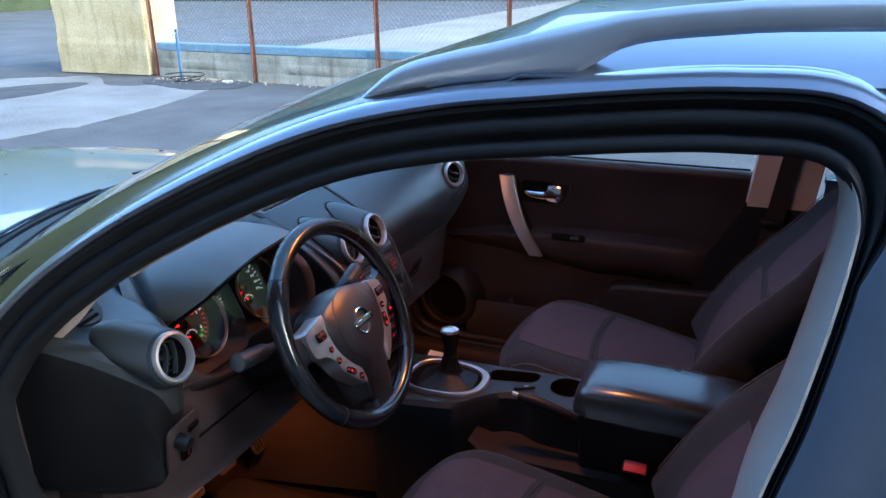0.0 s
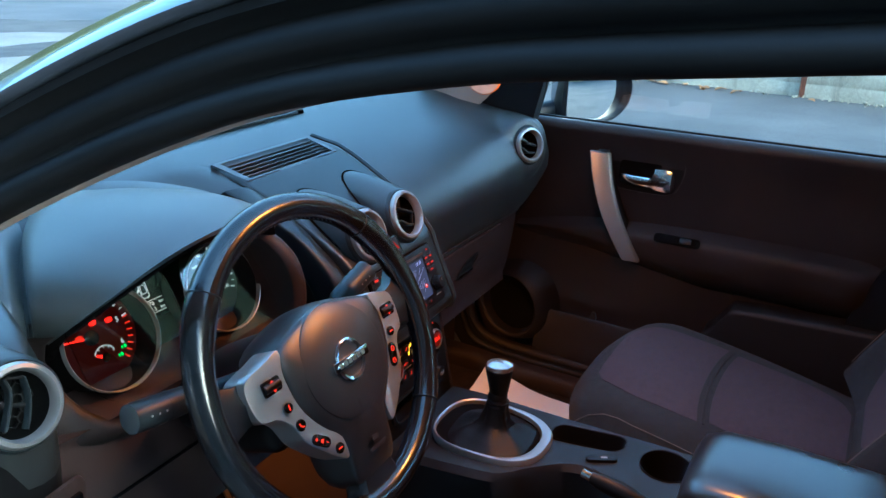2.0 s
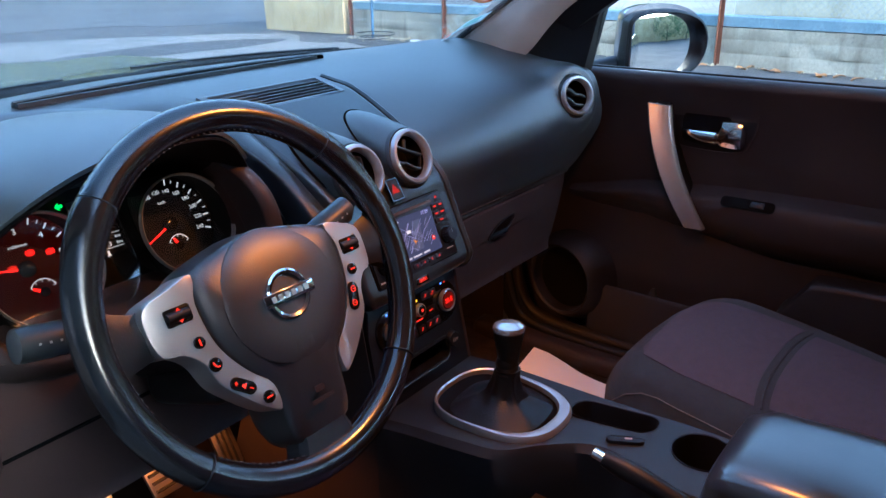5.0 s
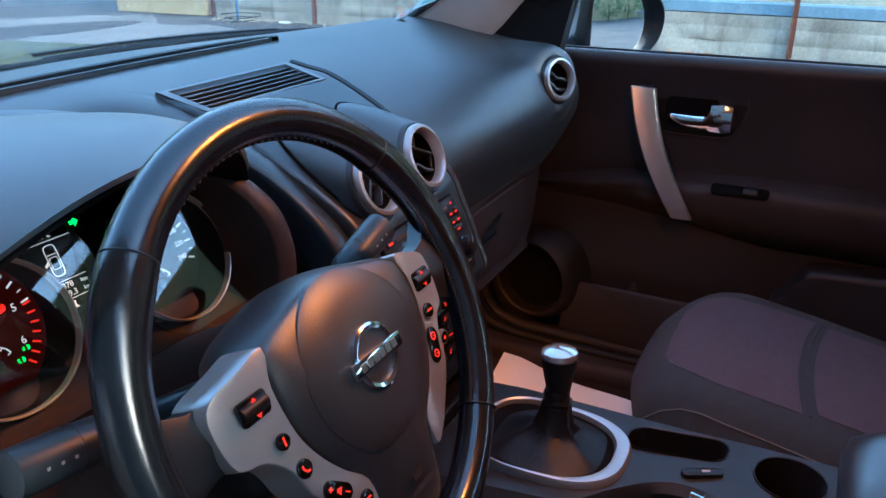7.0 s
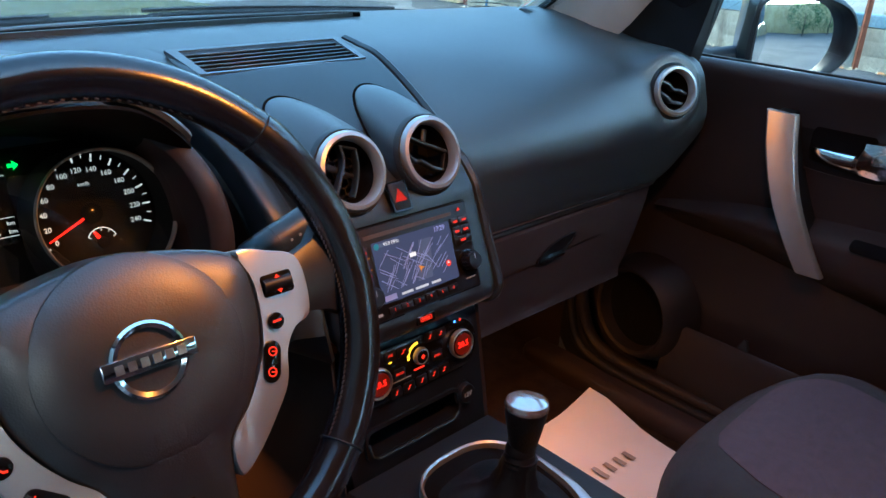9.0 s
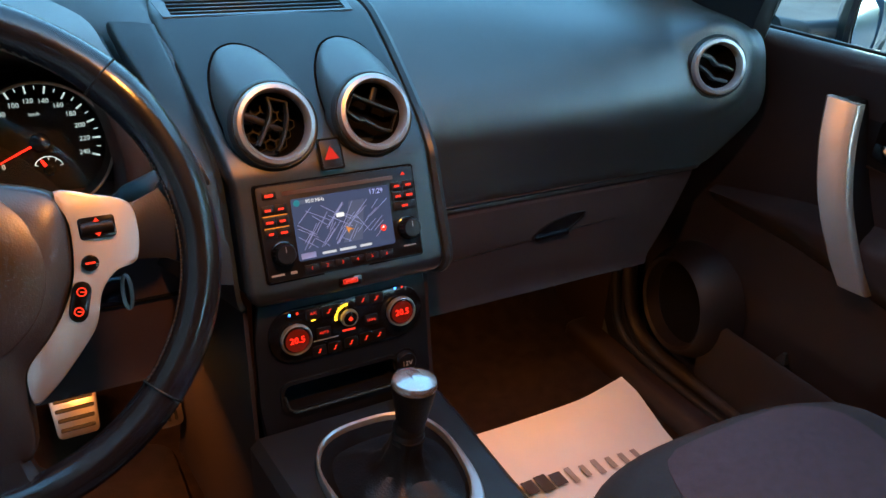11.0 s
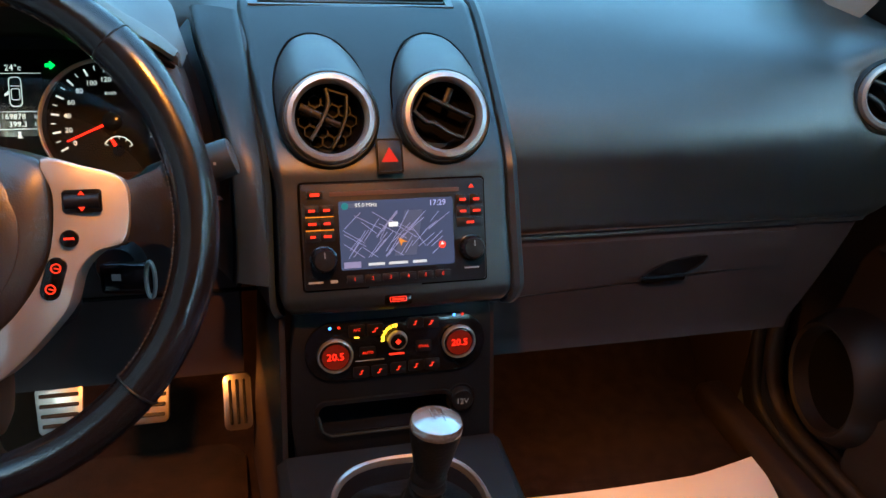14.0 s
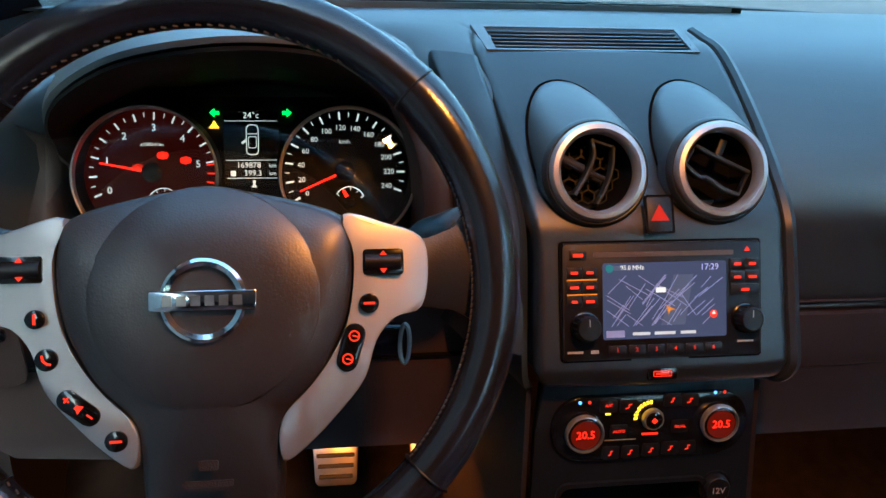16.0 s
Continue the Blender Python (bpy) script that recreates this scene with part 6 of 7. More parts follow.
part("lit_mark", plate([(0, 0.003), (-0.003, -0.001), (0.003, -0.001)], 0.0003), RED, hu, place=pose(0.078, 0.0425, KZ + 0.0002))
for x, y in ((-0.0715, -0.0215), (0.0755, -0.0180)):
    kn = part("knob", lathe([(0, 0.015), (0.0095, 0.015), (0.0108, 0.0135), (0.0112, 0.002), (0.0118, 0.0)], 32), BLACK, hu, "ribbed black knob", place=pose(x, y, KZ))
    part("knob_collar", lathe([(0.0132, 0), (0.0132, 0.0015), (0.0118, 0.0022), (0.0116, 0.0)], 32, True), GLOSS, kn)
    for i in range(16):
        a = 2 * math.pi * i / 16
        part("rib", rbox(0.0012, 0.0012, 0.010, 0.0003, 1, (0.0112 * math.cos(a), 0.0112 * math.sin(a), 0.008)), BLACK, kn)
    part("knob_mark", rbox(0.0008, 0.006, 0.0003, 0, at=(0, 0.005, 0.0151)), THREAD, kn)
for i in range(6):
    kb = part("preset_key", plate(round_rect(0.0155, 0.0078, 0.0012), 0.0016, 0.0006), BLACK, hu, place=pose(-0.0425 + 0.0176 * i, -0.0425, KZ))
    lettering("number", str(i + 1), 0.0052, RED, kb, pose(0, 0, 0.0017))
part("faint_mark", rbox(0.014, 0.002, 0.0003, 0, at=(-0.080, -0.0435, KZ)), THREAD, hu)
part("faint_mark", rbox(0.007, 0.003, 0.0003, 0, at=(-0.0625, -0.0435, KZ)), THREAD, hu)
part("faint_mark", rbox(0.015, 0.0015, 0.0003, 0, at=(0.076, -0.0385, KZ)), THREAD, hu)
tag = thing("indicator_plate", "small plate below the stereo with a red-lit border", "switch", m=face_pose(0.004, 0.1445, 0.8310, 20))
part("plate", plate(round_rect(0.027, 0.011, 0.0015), 0.003, 0.001), GLOSS, tag)
part("lit_border", frame_ring(round_rect(0.017, 0.0052, 0.001), round_rect(0.0155, 0.0038, 0.0006), 0.0003, 0.003), RED, tag)
part("lit_bar", rbox(0.012, 0.0018, 0.0003, 0, at=(0, 0, 0.0031)), RED, tag)

# ---- climate control ----
cl = thing("climate_control", "climate controls with two lit dials reading 20.5", "climate control", m=LO)
part("climate_plate", plate(round_rect(0.190, 0.064, 0.030, 8, (0.001, 0.002)), 0.004, 0.0015), GLOSS, cl, "glossy black plate with rounded ends")
for x, y in ((-0.064, 0.000), (0.066, 0.004)):
    d = part("temperature_dial", lathe([(0.0, 0.012), (0.0140, 0.012), (0.0150, 0.0115), (0.0165, 0.008), (0.019, 0.004)], 40), GLOSS, cl, "dial with a lit red reading", place=pose(x, y, 0))
    part("dial_ring", lathe([(0.0172, 0.004), (0.0185, 0.009), (0.0176, 0.0124), (0.0166, 0.0128), (0.0158, 0.010)], 48, True), SILVER, d, "silver ring")
    part("display", plate(circle(0.0138, 32), 0.0003), mat("dark_red_display", (0.02, 0.003, 0.002), 0.6, spec=0.1, emit=(1, 0.03, 0.01), power=0.010), d, place=pose(0, 0, 0.0121))
    lettering("reading", "20.5", 0.0105, REDHOT, d, pose(0, 0, 0.0126))
    part("cold_lamp", plate(circle(0.0016, 12), 0.0004), BLUEL, cl, place=pose(x - 0.004, y + 0.0285, 0.004))
    part("warm_lamp", plate(circle(0.0016, 12), 0.0004), RED, cl, place=pose(x + 0.005, y + 0.0285, 0.004))
fan = part("fan_dial", lathe([(0, 0.013), (0.0075, 0.013), (0.0088, 0.012), (0.0095, 0.008), (0.012, 0.004)], 36), GLOSS, cl, place=pose(0.0005, 0.0112, 0))
part("fan_ring", lathe([(0.0098, 0.004), (0.0105, 0.009), (0.0092, 0.0125), (0.0080, 0.0125)], 36, True), SILVER, fan)
part("fan_mark", plate(circle(0.0032, 4), 0.0003), RED, fan, place=pose(0, 0, 0.0131))
for i in range(8):
    a = radians(92 + 13 * i)
    part("fan_lamp", rbox(0.0035, 0.0024, 0.0004, 0), AMBER, cl, place=pose(0.0005 + 0.0148 * math.cos(a), 0.0112 + 0.0148 * math.sin(a), 0.0042, 0, 0, math.degrees(a)))
part("fan_mark", rbox(0.016, 0.0022, 0.0004, 0), RED, cl, place=pose(0.0005, -0.0055, 0.0042))
for x, y, w, m in ((-0.041, 0.024, 0.008, RED), (-0.022, 0.0235, 0.009, RED), (0.020, 0.0275, 0.006, RED), (0.037, 0.0265, 0.008, RED), (-0.030, -0.001, 0.011, RED), (0.029, 0.001, 0.011, RED),
                   (-0.037, -0.0224, 0.006, RED), (-0.018, -0.0224, 0.007, RED), (0.002, -0.0214, 0.007, RED), (0.021, -0.0204, 0.007, RED), (0.038, -0.0204, 0.008, RED)):
    kb = part("key", plate(round_rect(0.0165, 0.0125, 0.002), 0.0018, 0.0006), BLACK, cl, place=pose(x, y, 0.004))
    if w == 0.011:
        lettering("key_word", "AUTO" if x < 0 else "DUAL", 0.0042, m, kb, pose(0, 0, 0.0019))
    elif x == -0.041:
        lettering("key_word", "A/C", 0.0046, m, kb, pose(0, 0.001, 0.0019))
    else:
        part("lit_mark", tube([(-w * 0.35, -0.002, 0.002), (0, -0.0012, 0.002), (0, 0.0018, 0.002), (w * 0.3, 0.002, 0.002)], 0.0007, 5), m, kb)
part("key_lamp", rbox(0.005, 0.0022, 0.0004, 0, at=(-0.041, 0.0165, 0.0042)), AMBER, cl)
part("trim_line", rbox(0.030, 0.0007, 0.0004, 0, at=(-0.028, -0.010, 0.0042)), THREAD, cl)

# shelf slot and socket
tray = thing("shelf_slot", "deep black shelf slot with a silver-edged lip", "storage tray", m=LO @ pose(-0.012, -0.073, 0))
orect, irect = round_rect(0.150, 0.040, 0.012), round_rect(0.142, 0.032, 0.010)
part("slot_frame", frame_ring(orect, irect, 0.004, 0.0), BLACK, tray)
part("slot_hollow", loft([[(x, y, 0.002) for x, y in irect], [(x, y, -0.07) for x, y in irect], [(x * 0.02, y * 0.02, -0.07) for x, y in irect], [(x * 0.02, y * 0.02, -0.073) for x, y in irect], [(x * 1.03, y * 1.05, -0.073) for x, y in irect], [(x * 1.03, y * 1.05, 0.001) for x, y in irect]], caps=False), BLACK, tray)
part("slot_lip", tube([(-0.071, 0.004, 0.004), (-0.067, -0.013, 0.005), (-0.058, -0.0185, 0.006), (0.058, -0.0185, 0.006), (0.068, -0.013, 0.005)], 0.0018, 8), STACK, tray)
sock = thing("power_socket", "round black power socket with white lettering", "socket", m=LO @ pose(0.0715, -0.066, 0))
part("socket_cap", lathe([(0, 0.008), (0.0115, 0.008), (0.0125, 0.007), (0.0135, 0.0), (0.0165, 0.001), (0.0165, 0)], 32), BLACK, sock)
lettering("socket_word", "12V", 0.0088, THREAD, sock, pose(0, -0.001, 0.0082))

# ---- centre console, gear lever, armrest ----
con = thing("centre_console", "dark grey centre console with cup holders", "console")
CS = [(0.135, 0.118, -0.118, 0.655), (0.07, 0.112, -0.116, 0.664), (0.0, 0.108, -0.110, 0.668), (-0.06, 0.106, -0.098, 0.670), (-0.10, 0.105, -0.058, 0.671), (-0.145, 0.105, -0.022, 0.672), (-0.19, 0.105, -0.016, 0.673), (-0.24, 0.105, -0.038, 0.675), (-0.33, 0.105, -0.045, 0.676), (-0.36, 0.105, -0.045, 0.676)]
cs = spline(CS, 5)
rows = []
for y, xr, xl, z in cs:
    rows.append([(xr + 0.012, y, 0.36), (xr + 0.010, y, z - 0.05), (xr + 0.006, y, z - 0.010), (xr - 0.004, y, z), (xl + 0.006, y, z), (xl - 0.004, y, z - 0.010), (xl - 0.004, y, z - 0.06), (xl - 0.01, y, 0.36)])
body = part("console_body", loft(rows), mat("matt_console_plastic", (0.011, 0.013, 0.015), 0.46, spec=0.4, bump=0.1, bump_scale=1200, kind="voronoi", scale=9), con, sharp=50)
part("console_skirt", loft([[(0.09, y, 0.36), (0.09, y, z), (-0.122, y, z), (-0.13, y, 0.36)] for y, z in ((-0.10, 0.60), (-0.13, 0.575), (-0.5, 0.575), (-0.75, 0.57))]), HARD, con, "dark console side below the handbrake")
# sunk tray and cup holder
def well(name, outline, z, depth, label):
    c = (sum(q[0] for q in outline) / len(outline), sum(q[1] for q in outline) / len(outline))

    def ring(k, zz):
        return [(c[0] + (x - c[0]) * k, c[1] + (y - c[1]) * k, zz) for x, y in outline]
    carve(body, [loft([ring(1.0, z + 0.02), ring(1.0, z - depth - 0.02)])])
    part(name, loft([ring(1.05, z - 0.002), ring(1.04, z + 0.0025), ring(1.0, z + 0.002), ring(0.97, z - 0.003), ring(0.95, z - depth), ring(0.02, z - depth), ring(0.02, z - depth - 0.004), ring(1.03, z - depth - 0.004)], caps=False), BLACK, con, label, sharp=30)


well("tray_pocket", [(0.064 + (x - 0.010 * (y / 0.06)), -0.150 + y) for x, y in round_rect(0.046, 0.118, 0.020)], 0.672, 0.05, "long black oddments tray")
well("cup_holder", [(0.052 + x, -0.281 + y) for x, y in circle(0.039, 36)], 0.675, 0.07, "round black cup holder")
sb = part("heater_switch", plate(round_rect(0.050, 0.014, 0.0065), 0.005, 0.002), BLACK, con, "seat heater switch", place=pose(0.018, -0.188, 0.6735, 0, 0, -62))
part("switch_mark", rbox(0.010, 0.004, 0.0004, 0, at=(0.004, 0, 0.0052)), THREAD, sb)

gear = thing("gear_lever", "gear lever with a silver-topped knob and leather gaiter", "gear lever", m=pose(-0.008, -0.002, 0.670))
oval = [(0.005 + 0.077 * math.copysign(abs(math.cos(t)) ** 0.74, math.cos(t)) * (1.0 + 0.06 * math.sin(t)), -0.005 + 0.098 * math.copysign(abs(math.sin(t)) ** 0.74, math.sin(t))) for t in [2 * math.pi * i / 48 for i in range(48)]]
part("bezel", loft([[(x * (1 - d * (1 + 2.6 * max(0, min(1, (0.03 - y) / 0.13)))), y * (1 - d * (1 + 2.6 * max(0, min(1, (0.03 - y) / 0.13)))), z) for x, y in oval] for d, z in ((0.0, -0.004), (0.0, 0.006), (0.008, 0.010), (0.025, 0.011), (0.048, 0.009), (0.054, 0.002), (0.054, -0.006), (0.0, -0.004))], caps=False), SILVER, gear, "matt silver oval bezel")
part("bezel_floor", plate([(x * 0.93, y * 0.96 if y > 0 else y * 0.88) for x, y in oval], 0.004, at=(0, 0, -0.002)), VOID, gear)
rings = []
top = Vector((0.010, -0.008, 0.058))
for t in [i / 12 for i in range(13)]:
    k = (1 - t) ** 2.5 * 0.73 + 0.19
    ring = []
    for i, (x, y) in enumerate(oval):
        fold = 1 + 0.10 * math.sin(6 * 2 * math.pi * i / 48 + 2.5 * t) * math.sin(math.pi * t) + 0.05 * math.sin(11 * t * 3 + i * 0.26) * math.sin(math.pi * t)
        ring.append((x * k * fold + top.x * t, y * k * fold * (0.86 + 0.1 * t) + top.y * t, -0.002 + (top.z + 0.006) * t ** 1.15 + 0.003 * math.sin(9 * t)))
    rings.append(ring)
GAITER = mat("black_gaiter_leather", (0.0042, 0.0042, 0.0046), 0.42, spec=0.25, bump=0.3, bump_scale=500, kind="voronoi", scale=14)
part("gaiter", loft(rings), GAITER, gear, "creased black leather gaiter")
part("collar", lathe([(0.015, 0), (0.017, 0.003), (0.0155, 0.006), (0.017, 0.009), (0.015, 0.014), (0.0165, 0.018), (0.014, 0.026), (0.0, 0.026)], 28), BLACK, gear, place=pose(0.010, -0.008, 0.053, -3, 4, 0))
knob = part("knob", lathe([(0.0125, 0.0), (0.0150, 0.012), (0.0185, 0.030), (0.0215, 0.046), (0.0225, 0.054), (0.021, 0.0585), (0.0, 0.0585)], 36), GAITER, gear, "black leather knob", place=pose(0.012, -0.009, 0.067, -3, 4, 0))
part("knob_cap", lathe([(0.0222, 0.0525), (0.0232, 0.057), (0.0215, 0.0615), (0.0135, 0.0655), (0.0, 0.0668)], 36), mat("polished_silver_cap", (0.55, 0.54, 0.53), 0.20, metal=0.85, var=0.04), knob, "domed silver cap with the shift pattern")
for i in range(3):
    part("shift_line", rbox(0.0007, 0.011, 0.0004, 0, at=(-0.005 + 0.005 * i, 0.001, 0.0664)), PRINT, knob)
part("shift_line", rbox(0.0107, 0.0007, 0.0004, 0, at=(0, 0.001, 0.0666)), PRINT, knob)
for i, s in enumerate("135246"):
    lettering("number", s, 0.004, PRINT, knob, pose(-0.005 + 0.005 * (i % 3), 0.0085 if i < 3 else -0.0068, 0.0660))

arm = thing("armrest", "padded dark armrest on the centre console", "armrest")
rows = []
for y, w, z0, z1 in ((-0.325, 0.070, 0.715, 0.742), (-0.332, 0.082, 0.705, 0.756), (-0.36, 0.088, 0.700, 0.768), (-0.45, 0.090, 0.698, 0.772), (-0.56, 0.090, 0.698, 0.770), (-0.66, 0.088, 0.700, 0.764), (-0.68, 0.078, 0.71, 0.75)):
    rows.append([(x - 0.014, y, z) for x, z in spline([(-w, (z0 + z1) / 2), (-w * 0.93, z1 - 0.010), (-w * 0.6, z1), (w * 0.6, z1), (w * 0.93, z1 - 0.010), (w, (z0 + z1) / 2), (w * 0.95, z0), (-w * 0.95, z0)], 3, closed=True)])
part("armrest_pad", loft(rows), PADHIDE, arm, "smooth dark leatherette pad", sharp=70)
part("armrest_box", rbox(0.16, 0.36, 0.14, 0.012, 3, (-0.014, -0.52, 0.635)), BLACK, arm)

hb = thing("handbrake", "handbrake lever with a chrome release button", "handbrake")
pth = spline([(-0.072, -0.200, 0.706), (-0.070, -0.26, 0.694), (-0.068, -0.34, 0.670), (-0.066, -0.44, 0.635)], 4)
part("grip", tube(pth, [0.010, 0.0125, 0.0135, 0.0135, 0.013, 0.0125, 0.012, 0.011, 0.010, 0.010, 0.010, 0.010, 0.010], 14), BLACK, hb)
part("release_button", tube([(-0.0725, -0.186, 0.709), (-0.072, -0.202, 0.7055)], 0.0068, 14), CHROME, hb, "chrome button")
bk = thing("belt_buckle", "seat belt buckle with a red button", "seat belt", m=pose(-0.099, -0.466, 0.592, 0, -38, 0))
part("buckle_body", rbox(0.030, 0.055, 0.075, 0.008, 3), BLACK, bk)
part("buckle_button", rbox(0.024, 0.046, 0.012, 0.003, 2, (0, 0.0, 0.036)), REDPL, bk, "red release button")
part("buckle_stalk", rbox(0.018, 0.02, 0.16, 0.004, 2, (0, -0.01, -0.11)), BLACK, bk)

# pedals: steel faces with rubber bars
for x, w, h, z, y, n, label in ((-0.402, 0.062, 0.066, 0.520, 0.45, 4, "clutch pedal"), (-0.288, 0.062, 0.066, 0.522, 0.45, 4, "brake pedal"), (-0.166, 0.040, 0.082, 0.500, 0.455, 0, "accelerator pedal")):
    p = thing("pedal", "steel-faced " + label + " with black rubber bars", "pedal", "pedals", face_pose(x, y, z, 28))
    pad = [(x2 * (1 - 0.30 * max(0.0, -y2 / h - 0.05) if n else 1.0), y2) for x2, y2 in round_rect(w, h, 0.008)]
    part("pedal_face", plate(pad, 0.006, 0.002), STEEL, p)
    if n:
        for k in range(n):
            part("rubber_bar", rbox(w * (0.82 - 0.05 * max(0, k - 1)), 0.0055, 0.004, 0.001, 1, (0, h * (0.32 - 0.21 * k), 0.0065)), RUBBER, p)
    else:
        for k in range(3):
            part("rubber_bar", rbox(0.004, h * 0.8, 0.004, 0.001, 1, (-0.010 + 0.010 * k, 0, 0.0065)), RUBBER, p)
    part("pedal_arm", tube([(0, 0, -0.004), (0, 0.06, -0.03), (0, 0.20, -0.06), (0, 0.30, -0.04)], 0.009, 8), BLACK, p)
part("foot_mat", plate(round_rect(0.44, 0.60, 0.04, 5, (-0.38, 0.23)), 0.010, 0.004, at=(0, 0, 0.355)), CARPET, label="dark carpet mat in the driver's footwell", category="floor mat")

# paper mat in the passenger footwell
rows = []
for i in range(15):
    y = 0.328 - 0.47 * i / 14
    rows.append([(x, y - 0.012 * math.sin((x - 0.24) * 7.6) * (1 - i / 14), 0.354 + 0.006 * math.sin(6 * x + 2) ** 2 + 0.018 * max(0, (x - 0.55) / 0.1) * max(0, 1 - i / 4) + 0.003 * math.sin(i * 0.9)) for x in [0.235 + (0.422 + 0.16 * (y - 0.328)) * k / 14 for k in range(15)]])
FAINT = mat("grey_print", (0.30, 0.28, 0.27), 0.7)
pm = thing("paper_mat", "white paper mat with dark print in the footwell", "floor mat")
part("sheet", sheet(rows, 0.0012), PAPER, pm)
for i in range(10):      # faint brand line, left as bars: four bold, six thin
    w, h = (0.022, 0.036 if i in (0, 2) else 0.028) if i < 4 else (0.010, 0.034 if i in (4, 6) else 0.026)
    part("print_bar", rbox(w, h, 0.0006, 0, at=(0.300 + 0.0262 * i, 0.172 - 0.002 * i, 0.3625)), PRINT if i < 4 else FAINT, pm)

# unseen housings for the two added footwell lamps
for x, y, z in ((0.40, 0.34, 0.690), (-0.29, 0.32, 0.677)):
    fl = thing("footwell_lamp", "small unseen amber footwell lamp under the dashboard", "lamp", "footwell lamps", pose(x, y, z))
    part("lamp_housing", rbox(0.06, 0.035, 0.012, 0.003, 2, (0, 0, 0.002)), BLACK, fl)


# ---- seats ----
def seat(name, x0, label, dz=0.0):
    s = thing("front_seat", label, "seat", "front seats", pose(x0, 0, 0))
    hw = 0.245

    def cushion_z(u, v):   # u -1..1 across, v 0 front..1 back
        side = 0.010 * max(0, (abs(u) - 0.45) / 0.55) ** 1.5 * (0.3 + 0.7 * v)
        front = -0.070 * max(0, (0.22 - v) / 0.22) ** 2.2
        roll = -0.060 * max(0, (abs(u) - 0.74) / 0.26) ** 2.4 - (0.012 + 0.040 * v) * max(0, (abs(u) - 0.35) / 0.65) ** 2
        return 0.668 + dz - 0.080 * v + 0.012 * math.sin(2.6 * v) + side + front + roll

    def cushion_pt(u, v, d=0.0):
        y = -0.030 - 0.515 * v - 0.050 * abs(u) ** 3 * (1 - v)
        return (u * hw * (0.92 + 0.08 * min(1, v * 4)), y, cushion_z(u, v) + d)

    us = [-1 + 2 * i / 24 for i in range(25)]
    rows = []
    for j in range(21):
        v = j / 20
        top = [cushion_pt(u, v) for u in us]
        bot = [(hw * 0.95 * u, top[12][1] - (0.02 if j == 0 else 0), 0.47) for u in (1, 0.5, 0, -0.5, -1)]
        rows.append(top + bot)
    part("seat_cushion", loft(rows), FABRIC, s, sharp=70)

    def patch(f, u0, u1, v0, v1, name, material, d=0.0012, n=18, bow=0.0):
        rows = []
        for j in range(n + 1):
            t = j / n
            v = v0 + (v1 - v0) * t
            edge = max(0.0, 1 - t / 0.42)
            shr = 0.60 + 0.40 * math.sqrt(max(0.0, 1 - edge * edge))
            rows.append([f((u0 + (u1 - u0) * i / n) * shr, v + bow * t * (u0 + (u1 - u0) * i / n) ** 2, d) for i in range(n + 1)])
        return part(name, sheet(rows, 0.0024), material, s)

    patch(cushion_pt, -0.62, 0.62, 0.09, 0.465, "cushion_panel", FABRIC2, bow=0.05)
    patch(cushion_pt, -0.58, 0.58, 0.97, 0.51, "cushion_panel", FABRIC2, bow=0.05)
    for u in (-0.88, 0.88):
        part("piping", tube([cushion_pt(u, v, 0.001) for v in [0.02 + 0.94 * j / 16 for j in range(17)]], 0.0011, 6), PIPING, s, "grey piping seam")
    part("seam", tube([cushion_pt(u, 0.487 + 0.05 * u * u, 0.000) for u in [-0.62 + 1.24 * j / 10 for j in range(11)]], 0.0026, 6), FABRIC, s)

    lean = radians(33)

    def back_pt(u, v, d=0.0):
        h = 0.60 * v
        side = 0.060 * max(0, (abs(u) - 0.42) / 0.58) ** 1.4 * (1 - 0.5 * v) - 0.060 * max(0, (abs(u) - 0.86) / 0.14) ** 2
        belly = 0.020 * math.sin(math.pi * min(1, v * 1.5)) - 0.07 * max(0, (v - 0.85) / 0.15) ** 2
        w = hw * (0.98 - 0.20 * max(0, (v - 0.55) / 0.45) ** 1.6)
        f = side + belly + d
        y = -0.535 - h * math.sin(lean) + f * math.cos(lean)
        z = 0.600 + h * math.cos(lean) + f * math.sin(lean)
        return (u * w, y, z)

    rows = []
    for j in range(23):
        v = j / 22
        top = [back_pt(u, v) for u in us]
        c = back_pt(0, v)
        bot = [(top[12][0] + hw * 0.9 * u * (1 - 0.2 * v), c[1] - 0.10 * math.cos(lean), c[2] - 0.10 * math.sin(lean)) for u in (1, 0.5, 0, -0.5, -1)]
        rows.append(top + bot)
    part("backrest", loft(rows), FABRIC, s, sharp=70)
    patch(back_pt, -0.55, 0.55, 0.06, 0.46, "back_panel", FABRIC2)
    patch(back_pt, -0.52, 0.52, 0.49, 0.93, "back_panel", FABRIC2)
    for u in (-0.88, 0.88):
        part("piping", tube([back_pt(u, v, 0.001) for v in [0.05 + 0.9 * j / 16 for j in range(17)]], 0.0011, 6), PIPING, s, "grey piping seam")
    hr = rbox(0.26, 0.10, 0.17, 0.045, 5)
    part("headrest", hr, FABRIC, s, place=pose(0, -0.945, 1.215, -20, 0, 0))
    for x in (-0.06, 0.06):
        part("headrest_post", tube([(x, -0.90, 1.08), (x, -0.935, 1.20)], 0.006, 10), CHROME, s)
    part("seat_base", rbox(0.42, 0.46, 0.10, 0.02, 2, (0, -0.30, 0.425)), HARD, s)
    for x in (-0.19, 0.19):
        part("seat_rail", rbox(0.04, 0.56, 0.03, 0.004, 1, (x, -0.30, 0.372)), BLACK, s)
    return s


seat("passenger_seat", 0.415, "dark fabric passenger seat with mauve-grey centre panels and grey piping")
